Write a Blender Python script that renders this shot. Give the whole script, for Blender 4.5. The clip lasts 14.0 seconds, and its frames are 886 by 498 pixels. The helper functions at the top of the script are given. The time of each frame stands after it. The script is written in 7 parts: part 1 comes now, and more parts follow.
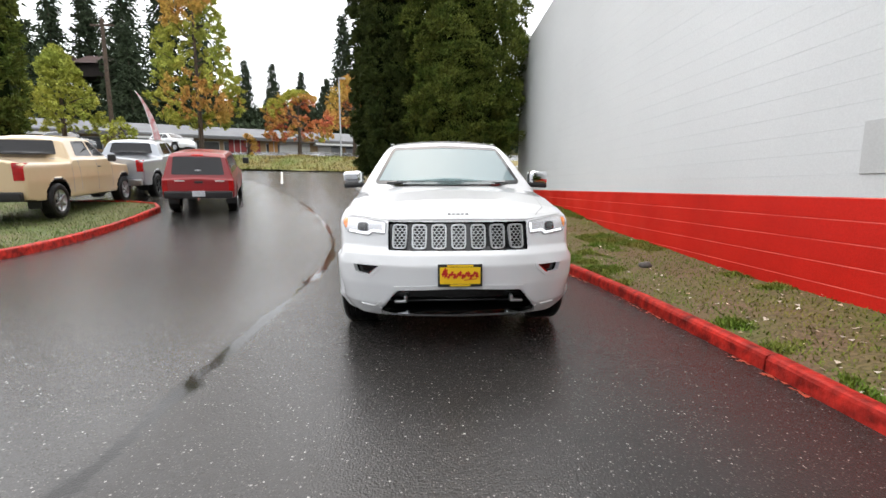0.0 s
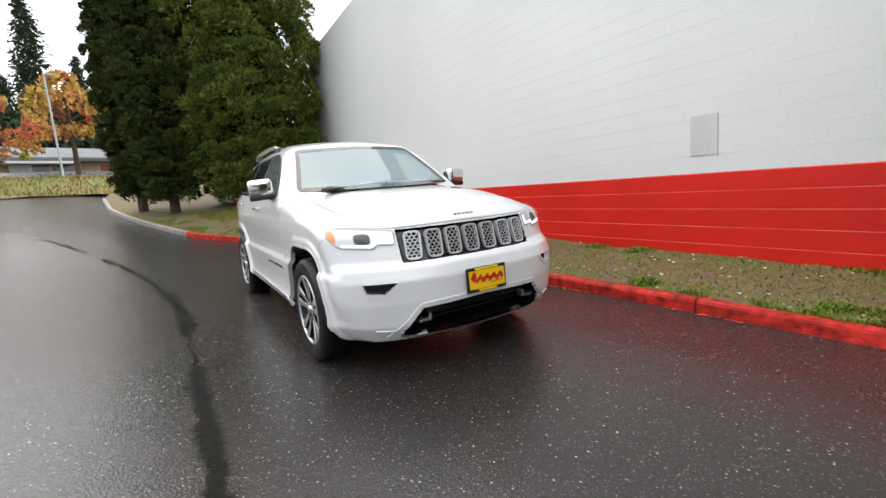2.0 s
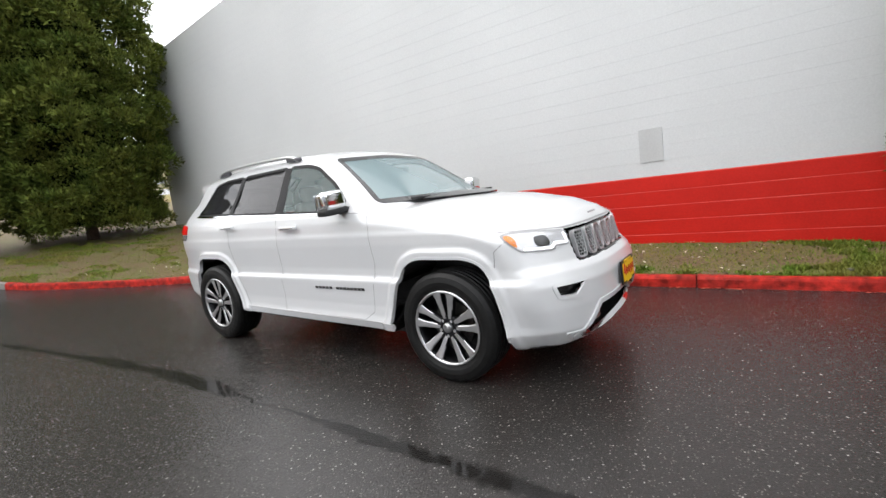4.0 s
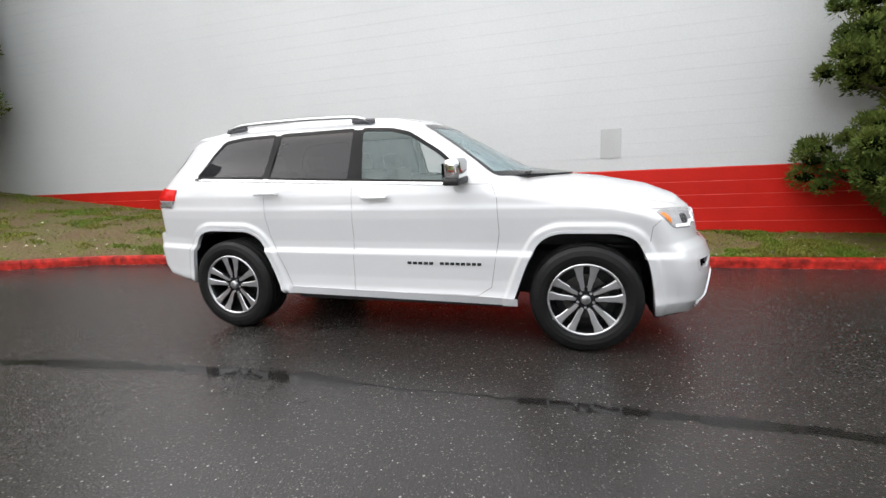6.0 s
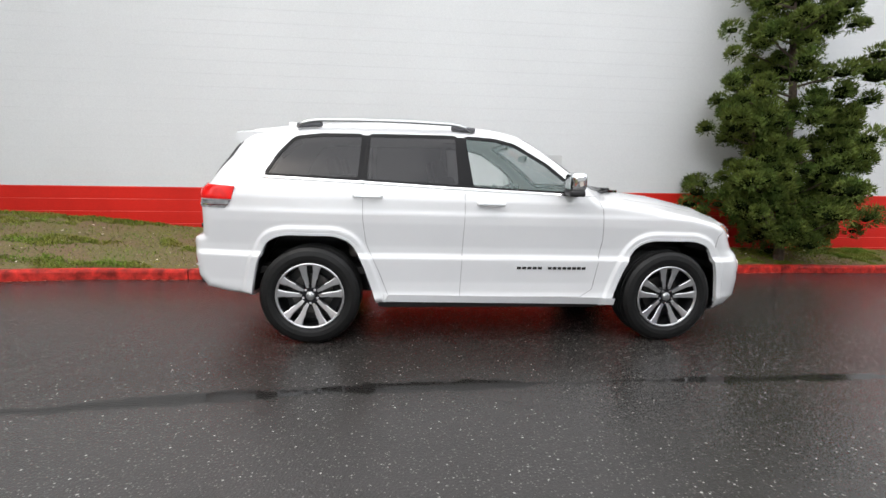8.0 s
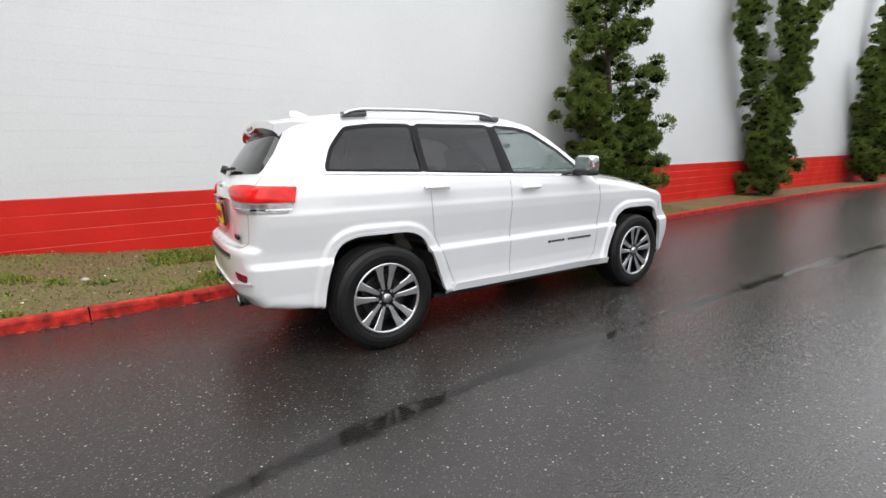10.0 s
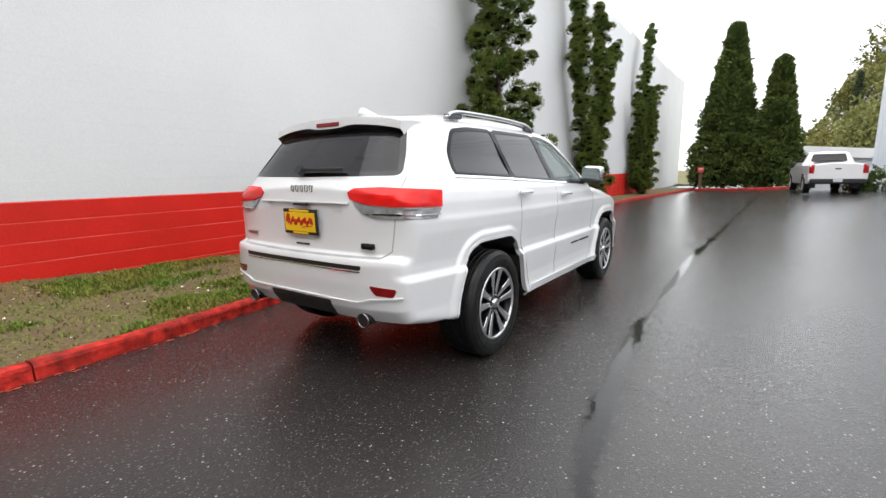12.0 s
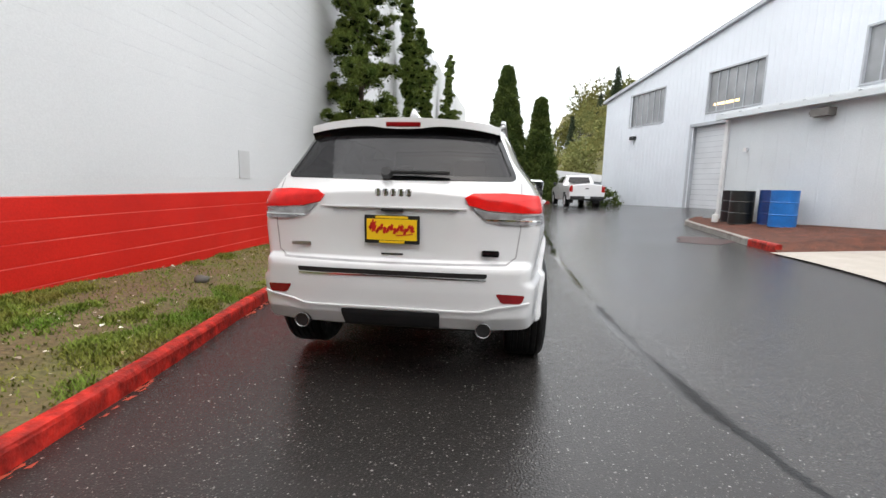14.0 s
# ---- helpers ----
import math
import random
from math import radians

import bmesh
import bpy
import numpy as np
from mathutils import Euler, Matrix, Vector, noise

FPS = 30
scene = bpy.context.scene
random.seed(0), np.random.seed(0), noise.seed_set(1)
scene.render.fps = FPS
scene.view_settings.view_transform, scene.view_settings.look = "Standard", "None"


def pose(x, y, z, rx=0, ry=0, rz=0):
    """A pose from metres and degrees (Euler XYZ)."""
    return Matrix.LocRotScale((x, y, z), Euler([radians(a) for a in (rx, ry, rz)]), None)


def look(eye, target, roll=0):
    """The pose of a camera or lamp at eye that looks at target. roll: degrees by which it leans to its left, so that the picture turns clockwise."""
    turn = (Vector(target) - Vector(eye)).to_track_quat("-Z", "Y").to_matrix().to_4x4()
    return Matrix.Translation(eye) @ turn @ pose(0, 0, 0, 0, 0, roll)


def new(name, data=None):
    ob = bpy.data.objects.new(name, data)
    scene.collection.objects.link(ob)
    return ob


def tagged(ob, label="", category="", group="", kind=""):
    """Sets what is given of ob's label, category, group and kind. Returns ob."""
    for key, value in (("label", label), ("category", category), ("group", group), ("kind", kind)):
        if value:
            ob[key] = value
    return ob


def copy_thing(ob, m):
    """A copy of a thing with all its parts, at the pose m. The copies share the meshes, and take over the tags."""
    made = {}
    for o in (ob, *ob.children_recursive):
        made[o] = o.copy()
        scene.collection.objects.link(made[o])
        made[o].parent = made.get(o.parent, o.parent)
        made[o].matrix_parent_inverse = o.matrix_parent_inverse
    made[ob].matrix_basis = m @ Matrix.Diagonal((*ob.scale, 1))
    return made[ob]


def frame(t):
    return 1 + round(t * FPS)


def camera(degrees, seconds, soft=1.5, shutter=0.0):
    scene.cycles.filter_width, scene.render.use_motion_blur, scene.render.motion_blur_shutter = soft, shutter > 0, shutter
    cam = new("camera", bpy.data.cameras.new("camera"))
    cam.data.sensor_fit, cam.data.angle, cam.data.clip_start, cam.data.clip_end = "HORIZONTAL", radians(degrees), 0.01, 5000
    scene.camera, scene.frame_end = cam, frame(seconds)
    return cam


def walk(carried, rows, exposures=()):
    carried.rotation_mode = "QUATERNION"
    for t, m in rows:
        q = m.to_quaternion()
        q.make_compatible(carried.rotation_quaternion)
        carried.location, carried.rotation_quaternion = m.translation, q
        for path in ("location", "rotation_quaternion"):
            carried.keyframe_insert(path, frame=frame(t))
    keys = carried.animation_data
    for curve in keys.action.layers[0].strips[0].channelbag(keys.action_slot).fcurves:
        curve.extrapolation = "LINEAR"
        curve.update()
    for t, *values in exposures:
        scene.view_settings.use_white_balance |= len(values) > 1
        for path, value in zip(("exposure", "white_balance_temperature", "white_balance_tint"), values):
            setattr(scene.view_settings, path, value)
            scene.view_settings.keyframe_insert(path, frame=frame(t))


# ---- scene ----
cam = camera(89.8, 14.0)
PATH = [
    (0, (-0.383, -5.573, 1.223), (-0.297, -3.594, 0.948), -0.1),
    (0.5, (-0.666, -5.479, 1.208), (-0.419, -3.513, 0.938), -0.8),
    (1, (-0.981, -5.314, 1.207), (-0.564, -3.383, 0.896), -2.0),
    (1.5, (-1.392, -5.012, 1.212), (-0.635, -3.187, 0.898), -1.6),
    (2, (-1.885, -4.757, 1.215), (-0.849, -3.069, 0.937), -4.6),
    (2.5, (-2.274, -4.42, 1.229), (-1.046, -2.872, 0.922), -4.3),
    (3, (-2.643, -4.019, 1.278), (-1.291, -2.571, 1.004), -2.6),
    (3.2, (-2.826, -3.859, 1.296), (-1.411, -2.466, 1.049), -3.5),
    (5.3, (-3.901, -2.03, 1.311), (-2.098, -1.219, 1.008), -3.5),
    (5.5, (-3.976, -1.838, 1.322), (-2.148, -1.072, 1.056), -1.3),
    (6, (-4.188, -1.348, 1.36), (-2.3, -0.806, 0.988), -2.9),
    (6.5, (-4.322, -0.779, 1.363), (-2.372, -0.551, 0.984), -3.6),
    (7, (-4.426, -0.302, 1.369), (-2.452, -0.187, 1.07), -1.2),
    (7.5, (-4.513, 0.212, 1.378), (-2.554, 0.15, 0.979), -1.6),
    (8, (-4.496, 0.766, 1.339), (-2.53, 0.57, 1.025), 0.9),
    (8.2, (-4.494, 0.958, 1.35), (-2.548, 0.655, 1.0), 1.0),
    (10.3, (-3.782, 2.988, 1.369), (-2.149, 1.888, 1.019), -1.1),
    (10.5, (-3.679, 3.136, 1.39), (-2.061, 2.008, 1.059), 0.1),
    (11, (-3.351, 3.557, 1.399), (-1.892, 2.23, 1.068), -0.8),
    (11.5, (-2.935, 3.875, 1.366), (-1.634, 2.396, 1.018), -1.1),
    (12, (-2.523, 4.206, 1.362), (-1.406, 2.583, 1.02), -0.8),
    (12.5, (-2.098, 4.456, 1.314), (-1.216, 2.692, 0.982), -1.0),
    (13, (-1.599, 4.67, 1.315), (-0.910, 2.818, 1.013), 2.6),
    (13.5, (-1.163, 4.836, 1.325), (-0.797, 2.901, 0.981), 0.3),
    (14, (-0.753, 4.859, 1.324), (-0.505, 2.896, 1.035), 1.4),
]
walk(cam, [(t, look(eye, target, roll)) for t, eye, target, roll in PATH])

# ---- light ----
world = bpy.data.worlds.new("overcast")
scene.world = world
world.use_nodes = True
wn, wl = world.node_tree.nodes, world.node_tree.links
wn.clear()
w_out = wn.new("ShaderNodeOutputWorld")
w_bg = wn.new("ShaderNodeBackground")
w_sky = wn.new("ShaderNodeTexSky")
w_sky.sky_type, w_sky.sun_disc = "NISHITA", False
w_sky.sun_elevation, w_sky.sun_rotation = radians(63.0), radians(-11.3)
w_sky.dust_density, w_sky.ozone_density = 4.0, 1.0
w_co = wn.new("ShaderNodeTexCoord")
w_map = wn.new("ShaderNodeMapping")
w_map.inputs["Scale"].default_value = (1.6, 1.6, 4.0)
w_noise = wn.new("ShaderNodeTexNoise")
w_noise.inputs["Scale"].default_value, w_noise.inputs["Detail"].default_value = 1.6, 6
w_ramp = wn.new("ShaderNodeValToRGB")
w_ramp.color_ramp.elements[0].position, w_ramp.color_ramp.elements[0].color = 0.3, (0.89, 0.90, 0.905, 1)
w_ramp.color_ramp.elements[1].position, w_ramp.color_ramp.elements[1].color = 0.72, (1.0, 0.995, 0.98, 1)
w_gain = wn.new("ShaderNodeMix")
w_gain.data_type, w_gain.blend_type = "RGBA", "MIX"
w_gain.inputs[0].default_value = 0.965
wl.new(w_co.outputs["Generated"], w_map.inputs["Vector"])
wl.new(w_map.outputs["Vector"], w_noise.inputs["Vector"])
wl.new(w_noise.outputs["Fac"], w_ramp.inputs["Fac"])
wl.new(w_sky.outputs["Color"], w_gain.inputs[6])
wl.new(w_ramp.outputs["Color"], w_gain.inputs[7])
wl.new(w_gain.outputs[2], w_bg.inputs["Color"])
w_bg.inputs["Strength"].default_value = 1.88
wl.new(w_bg.outputs["Background"], w_out.inputs["Surface"])

sun_data = bpy.data.lights.new("sun", "SUN")
sun_data.energy, sun_data.angle, sun_data.color = 0.7, radians(75), (1.0, 0.98, 0.95)
sun = new("sun", sun_data)
sun.matrix_world = look((-2, 10, 20), (0, 0, 0))
scene.view_settings.exposure = 0.29


# ---- materials ----
def mat(name, color, rough=0.5, metal=0.0, var=0.0, scale=4.0, fine=0.0, fine_scale=80.0, bump=0.0, bump_scale=120.0, spec=0.5,
        tint=None, coat=0.0, rough_var=0.0, rand=0.0, island=0.0, world=False):
    """A surface with two scales of colour variation, a fine relief and, where asked, a difference from piece to piece."""
    m = bpy.data.materials.new(name)
    m.use_nodes = True
    n, l = m.node_tree.nodes, m.node_tree.links
    b = n["Principled BSDF"]
    b.inputs["Roughness"].default_value, b.inputs["Metallic"].default_value = rough, metal
    b.inputs["Specular IOR Level"].default_value = spec
    b.inputs["Coat Weight"].default_value, b.inputs["Coat Roughness"].default_value = coat, 0.04
    place = n.new("ShaderNodeNewGeometry").outputs["Position"] if world else n.new("ShaderNodeTexCoord").outputs["Object"]

    def noise_at(s, detail=5):
        t = n.new("ShaderNodeTexNoise")
        t.inputs["Scale"].default_value, t.inputs["Detail"].default_value = s, detail
        l.new(place, t.inputs["Vector"])
        return t.outputs["Fac"]

    def mixed(fac, a, c):
        x = n.new("ShaderNodeMix")
        x.data_type = "RGBA"
        if fac is not None:
            l.new(fac, x.inputs[0])
        for k, v in ((6, a), (7, c)):
            if isinstance(v, tuple):
                x.inputs[k].default_value = (*v[:3], 1)
            else:
                l.new(v, x.inputs[k])
        return x.outputs[2]

    def spread(v, lo, hi):
        r = n.new("ShaderNodeMapRange")
        l.new(v, r.inputs[0])
        r.inputs[1].default_value, r.inputs[2].default_value = 0.32, 0.68
        r.inputs[3].default_value, r.inputs[4].default_value = lo, hi
        return r.outputs[0]

    col = color
    if var or tint:
        other = tint or tuple(c * (1 - var) for c in color)
        col = mixed(spread(noise_at(scale), 0, 1), color, other)
    if fine:
        f = spread(noise_at(fine_scale, 3), 0, 1)
        dark = n.new("ShaderNodeMix")
        dark.data_type, dark.blend_type = "RGBA", "MULTIPLY"
        dark.inputs[0].default_value = 1.0
        if isinstance(col, tuple):
            dark.inputs[6].default_value = (*col[:3], 1)
        else:
            l.new(col, dark.inputs[6])
        l.new(mixed(f, (1 - fine,) * 3, (1 + fine * 0.5,) * 3), dark.inputs[7])
        col = dark.outputs[2]
    if rand or island:
        src = n.new("ShaderNodeObjectInfo").outputs["Random"] if rand else n.new("ShaderNodeNewGeometry").outputs["Random Per Island"]
        hs = n.new("ShaderNodeHueSaturation")
        r = n.new("ShaderNodeMapRange")
        l.new(src, r.inputs[0])
        a = rand or island
        r.inputs[3].default_value, r.inputs[4].default_value = 1 - a, 1 + a
        l.new(r.outputs[0], hs.inputs["Value"])
        if isinstance(col, tuple):
            hs.inputs["Color"].default_value = (*col[:3], 1)
        else:
            l.new(col, hs.inputs["Color"])
        col = hs.outputs["Color"]
    if isinstance(col, tuple):
        b.inputs["Base Color"].default_value = (*col[:3], 1)
    else:
        l.new(col, b.inputs["Base Color"])
    if rough_var:
        l.new(spread(noise_at(scale * 1.7), max(0.02, rough - rough_var), min(1, rough + rough_var)), b.inputs["Roughness"])
    if bump:
        bp = n.new("ShaderNodeBump")
        bp.inputs["Strength"].default_value, bp.inputs["Distance"].default_value = 1.0, bump
        l.new(noise_at(bump_scale, 4), bp.inputs["Height"])
        l.new(bp.outputs["Normal"], b.inputs["Normal"])
    return m


def glass_mat(name, color, rough=0.02, alpha=0.5, spec=0.5):
    """A tinted pane: part clear, part dark, with a mirror-smooth face."""
    m = bpy.data.materials.new(name)
    m.use_nodes = True
    n, l = m.node_tree.nodes, m.node_tree.links
    b = n["Principled BSDF"]
    b.inputs["Base Color"].default_value = (*color, 1)
    b.inputs["Roughness"].default_value = rough
    b.inputs["Alpha"].default_value = alpha
    b.inputs["Specular IOR Level"].default_value = spec
    return m


def lit_mat(name, color, strength):
    """A lamp's own glowing face."""
    m = bpy.data.materials.new(name)
    m.use_nodes = True
    b = m.node_tree.nodes["Principled BSDF"]
    b.inputs["Base Color"].default_value = (*color, 1)
    b.inputs["Emission Color"].default_value = (*color, 1)
    b.inputs["Emission Strength"].default_value = strength
    return m


def asphalt_mat():
    """Wet worn asphalt: dark binder, pale chips, drier and wetter stretches, sealed cracks apart."""
    m = bpy.data.materials.new("wet_asphalt")
    m.use_nodes = True
    n, l = m.node_tree.nodes, m.node_tree.links
    b = n["Principled BSDF"]
    co = n.new("ShaderNodeTexCoord").outputs["Object"]

    def tex(kind, **kw):
        t = n.new(kind)
        for k, v in kw.items():
            t.inputs[k].default_value = v
        l.new(co, t.inputs["Vector"])
        return t

    def rng(v, a, c, lo, hi):
        r = n.new("ShaderNodeMapRange")
        l.new(v, r.inputs[0])
        for k, x in zip((1, 2, 3, 4), (a, c, lo, hi)):
            r.inputs[k].default_value = x
        return r.outputs[0]

    def mix(f, a, c):
        x = n.new("ShaderNodeMix")
        x.data_type = "RGBA"
        l.new(f, x.inputs[0])
        for k, v in ((6, a), (7, c)):
            if isinstance(v, tuple):
                x.inputs[k].default_value = (*v, 1)
            else:
                l.new(v, x.inputs[k])
        return x.outputs[2]

    big = tex("ShaderNodeTexNoise", Scale=0.35, Detail=6.0, Roughness=0.6).outputs["Fac"]
    mid = tex("ShaderNodeTexNoise", Scale=5.0, Detail=6.0, Roughness=0.7).outputs["Fac"]
    grain = tex("ShaderNodeTexNoise", Scale=160.0, Detail=3.0).outputs["Fac"]
    bend = n.new("ShaderNodeTexNoise")
    bend.inputs["Scale"].default_value, bend.inputs["Detail"].default_value = 110.0, 2.0
    l.new(co, bend.inputs["Vector"])
    shove = n.new("ShaderNodeVectorMath")
    shove.operation = "MULTIPLY_ADD"
    l.new(bend.outputs["Color"], shove.inputs[0])
    shove.inputs[1].default_value = (0.012, 0.012, 0.0)
    l.new(co, shove.inputs[2])

    def stones(scale, lo, hi, share):
        t = n.new("ShaderNodeTexVoronoi")
        t.inputs["Scale"].default_value = scale
        l.new(shove.outputs[0], t.inputs["Vector"])
        few = n.new("ShaderNodeSeparateColor")
        l.new(t.outputs["Color"], few.inputs[0])
        pick = n.new("ShaderNodeMath")
        pick.operation = "MULTIPLY"
        l.new(rng(t.outputs["Distance"], lo, hi, 1.0, 0.0), pick.inputs[0])
        l.new(rng(few.outputs[0], share, 1.0, 0.0, 1.0), pick.inputs[1])
        return t.outputs["Distance"], few.outputs[1], pick.outputs[0]

    chip_dist, chip_tone, chip_pick = stones(85.0, 0.16, 0.42, 0.64)
    _, _, speck_pick = stones(42.0, 0.12, 0.26, 0.78)
    _, _, pebble_pick = stones(17.0, 0.07, 0.13, 0.80)
    col = mix(rng(big, 0.35, 0.65, 0.0, 1.0), (0.014, 0.0122, 0.0114), (0.023, 0.0202, 0.0189))
    col = mix(rng(mid, 0.35, 0.7, 0.0, 0.55), col, (0.009, 0.0080, 0.0075))
    col = mix(rng(grain, 0.45, 0.7, 0.0, 0.6), col, (0.040, 0.036, 0.034))
    col = mix(rng(chip_tone, 0.3, 1.0, 0.0, 0.45), col, (0.028, 0.026, 0.024))
    col = mix(chip_pick, col, (0.17, 0.16, 0.148))
    col = mix(speck_pick, col, (0.44, 0.42, 0.40))
    col = mix(pebble_pick, col, (0.42, 0.405, 0.38))
    b.inputs["Roughness"].default_value = 0.7
    b.inputs["Specular IOR Level"].default_value = 0.12

    def calc(op, p, q):
        x = n.new("ShaderNodeMath")
        x.operation = op
        for k, v in enumerate((p, q)):
            if isinstance(v, (int, float)):
                x.inputs[k].default_value = v
            else:
                l.new(v, x.inputs[k])
        return x.outputs[0]

    # the worn driving lane beyond the seam is smoother than the newer strip along the wall
    xyz = n.new("ShaderNodeSeparateXYZ")
    l.new(co, xyz.inputs[0])
    ahead = calc("MULTIPLY", calc("POWER", calc("MAXIMUM", calc("SUBTRACT", xyz.outputs["Y"], 0.3), 0.0), 1.8), 0.047)
    behind = calc("MULTIPLY", calc("MAXIMUM", calc("SUBTRACT", -3.5, xyz.outputs["Y"]), 0.0), 0.052)
    off = calc("ADD", xyz.outputs["X"], calc("ADD", calc("ADD", ahead, behind), 1.85))
    strip = rng(calc("ADD", off, calc("MULTIPLY", calc("SUBTRACT", big, 0.5), 0.5)), -0.18, 0.22, 0.0, 1.0)
    # water stands in the seam, wide and narrow by turns, and lies smooth there
    along = n.new("ShaderNodeTexNoise")
    along.noise_dimensions = "1D"
    along.inputs["Scale"].default_value, along.inputs["Detail"].default_value = 0.8, 2.0
    l.new(xyz.outputs["Y"], along.inputs["W"])
    rag = tex("ShaderNodeTexNoise", Scale=14.0, Detail=4.0, Roughness=0.65).outputs["Fac"]
    sway = calc("ADD", calc("MULTIPLY", calc("SUBTRACT", mid, 0.5), 0.16), calc("MULTIPLY", calc("SUBTRACT", rag, 0.5), 0.10))
    away = calc("ABSOLUTE", calc("ADD", off, sway), 0.0)
    width = rng(along.outputs["Fac"], 0.36, 0.60, 0.012, 0.095)
    far_fade = rng(xyz.outputs["Y"], 9.0, 13.0, 1.0, 0.0)
    pool = calc("MULTIPLY", rng(calc("DIVIDE", away, width), 0.5, 1.1, 1.0, 0.0), far_fade)
    # stray dark damp patches with ragged edges
    damp = rng(tex("ShaderNodeTexNoise", Scale=1.1, Detail=7.0, Roughness=0.72).outputs["Fac"], 0.60, 0.68, 0.0, 0.5)
    grey = mix(rng(strip, 0.0, 1.0, 0.10, 0.0), col, (0.060, 0.058, 0.055))
    grey = mix(damp, grey, (0.012, 0.0105, 0.0095))
    l.new(mix(pool, grey, (0.006, 0.0052, 0.0046)), b.inputs["Base Color"])
    wet = calc("ADD", rng(strip, 0.0, 1.0, 0.18, 0.18), calc("ADD", rng(big, 0.3, 0.7, -0.03, 0.03), rng(rag, 0.3, 0.7, -0.03, 0.03)))
    wet = calc("SUBTRACT", wet, calc("MULTIPLY", damp, 0.08))
    l.new(calc("ADD", calc("MULTIPLY", wet, calc("SUBTRACT", 1.0, pool)), calc("MULTIPLY", pool, 0.06)), b.inputs["Coat Roughness"])
    ior = calc("ADD", calc("MULTIPLY", rng(strip, 0.0, 1.0, 1.50, 1.50), calc("SUBTRACT", 1.0, pool)), calc("MULTIPLY", pool, 1.34))
    l.new(ior, b.inputs["Coat IOR"])
    l.new(calc("MULTIPLY", rng(chip_pick, 0.0, 1.0, 1.0, 0.75), rng(strip, 0.0, 1.0, 0.95, 0.74)), b.inputs["Coat Weight"])
    bp = n.new("ShaderNodeBump")
    bp.inputs["Strength"].default_value, bp.inputs["Distance"].default_value = 0.8, 0.006
    l.new(chip_dist, bp.inputs["Height"])
    bp2 = n.new("ShaderNodeBump")
    bp2.inputs["Strength"].default_value, bp2.inputs["Distance"].default_value = 0.25, 0.008
    l.new(mid, bp2.inputs["Height"])
    l.new(bp2.outputs["Normal"], bp.inputs["Normal"])
    l.new(bp.outputs["Normal"], b.inputs["Normal"])
    bp3 = n.new("ShaderNodeBump")
    bp3.inputs["Distance"].default_value = 0.003
    l.new(rng(pool, 0.0, 1.0, 0.5, 0.0), bp3.inputs["Strength"])
    l.new(chip_dist, bp3.inputs["Height"])
    l.new(bp3.outputs["Normal"], b.inputs["Coat Normal"])
    return m


ASPHALT = asphalt_mat()
WALL_WHITE = mat("white_wall_paint", (0.665, 0.675, 0.675), 0.55, var=0.06, scale=0.5, fine=0.05, fine_scale=60, bump=0.002, bump_scale=90, world=True)
WALL_RED = mat("red_wall_paint", (0.64, 0.020, 0.012), 0.5, spec=0.2, var=0.16, scale=1.3, fine=0.08, fine_scale=50, bump=0.002, bump_scale=90, rough_var=0.1, world=True)
KERB_RED = mat("red_kerb_paint", (0.54, 0.028, 0.018), 0.55, spec=0.2, tint=(0.30, 0.020, 0.014), scale=5, fine=0.6, fine_scale=11, bump=0.008, bump_scale=35, rand=0.12)
KERB_GREY = mat("kerb_concrete", (0.33, 0.31, 0.28), 0.6, var=0.35, scale=4, fine=0.25, fine_scale=40, bump=0.005, bump_scale=60, rand=0.1)
SOIL = mat("verge_soil", (0.150, 0.092, 0.050), 0.85, tint=(0.125, 0.115, 0.034), scale=1.7, fine=0.4, fine_scale=32, bump=0.014, bump_scale=26)
GRASS = mat("grass_blades", (0.115, 0.195, 0.021), 0.6, tint=(0.21, 0.19, 0.042), scale=2.0, island=0.32, spec=0.15)
BANK = mat("bank_turf", (0.145, 0.19, 0.040), 0.85, tint=(0.26, 0.17, 0.07), scale=0.5, fine=0.5, fine_scale=9, bump=0.05, bump_scale=8)


# ---- building helpers ----
def mesh_object(name, verts, faces, material, smooth=False):
    me = bpy.data.meshes.new(name)
    me.from_pydata([tuple(v) for v in verts], [], [tuple(f) for f in faces])
    me.materials.append(material)
    if smooth:
        me.polygons.foreach_set("use_smooth", [True] * len(me.polygons))
    me.update()
    return new(name, me)


def child(ob, parent, label=""):
    ob.parent = parent
    return tagged(ob, label) if label else ob


def part(name, bm, material, parent, label="", smooth=False):
    me = bpy.data.meshes.new(name)
    bm.to_mesh(me)
    bm.free()
    me.materials.append(material)
    if smooth:
        me.polygons.foreach_set("use_smooth", [True] * len(me.polygons))
    ob = new(name, me)
    ob.parent = parent
    return tagged(ob, label) if label else ob


def box_bm(size, at=(0, 0, 0), bevel=0.0, rot=None, seg=2):
    bm = bmesh.new()
    bmesh.ops.create_cube(bm, size=1.0)
    bmesh.ops.scale(bm, vec=size, verts=bm.verts)
    if bevel:
        bmesh.ops.bevel(bm, geom=bm.edges[:], offset=bevel, segments=seg, affect="EDGES", profile=0.6)
    if rot is not None:
        bmesh.ops.rotate(bm, cent=(0, 0, 0), matrix=rot, verts=bm.verts)
    bmesh.ops.translate(bm, vec=at, verts=bm.verts)
    return bm


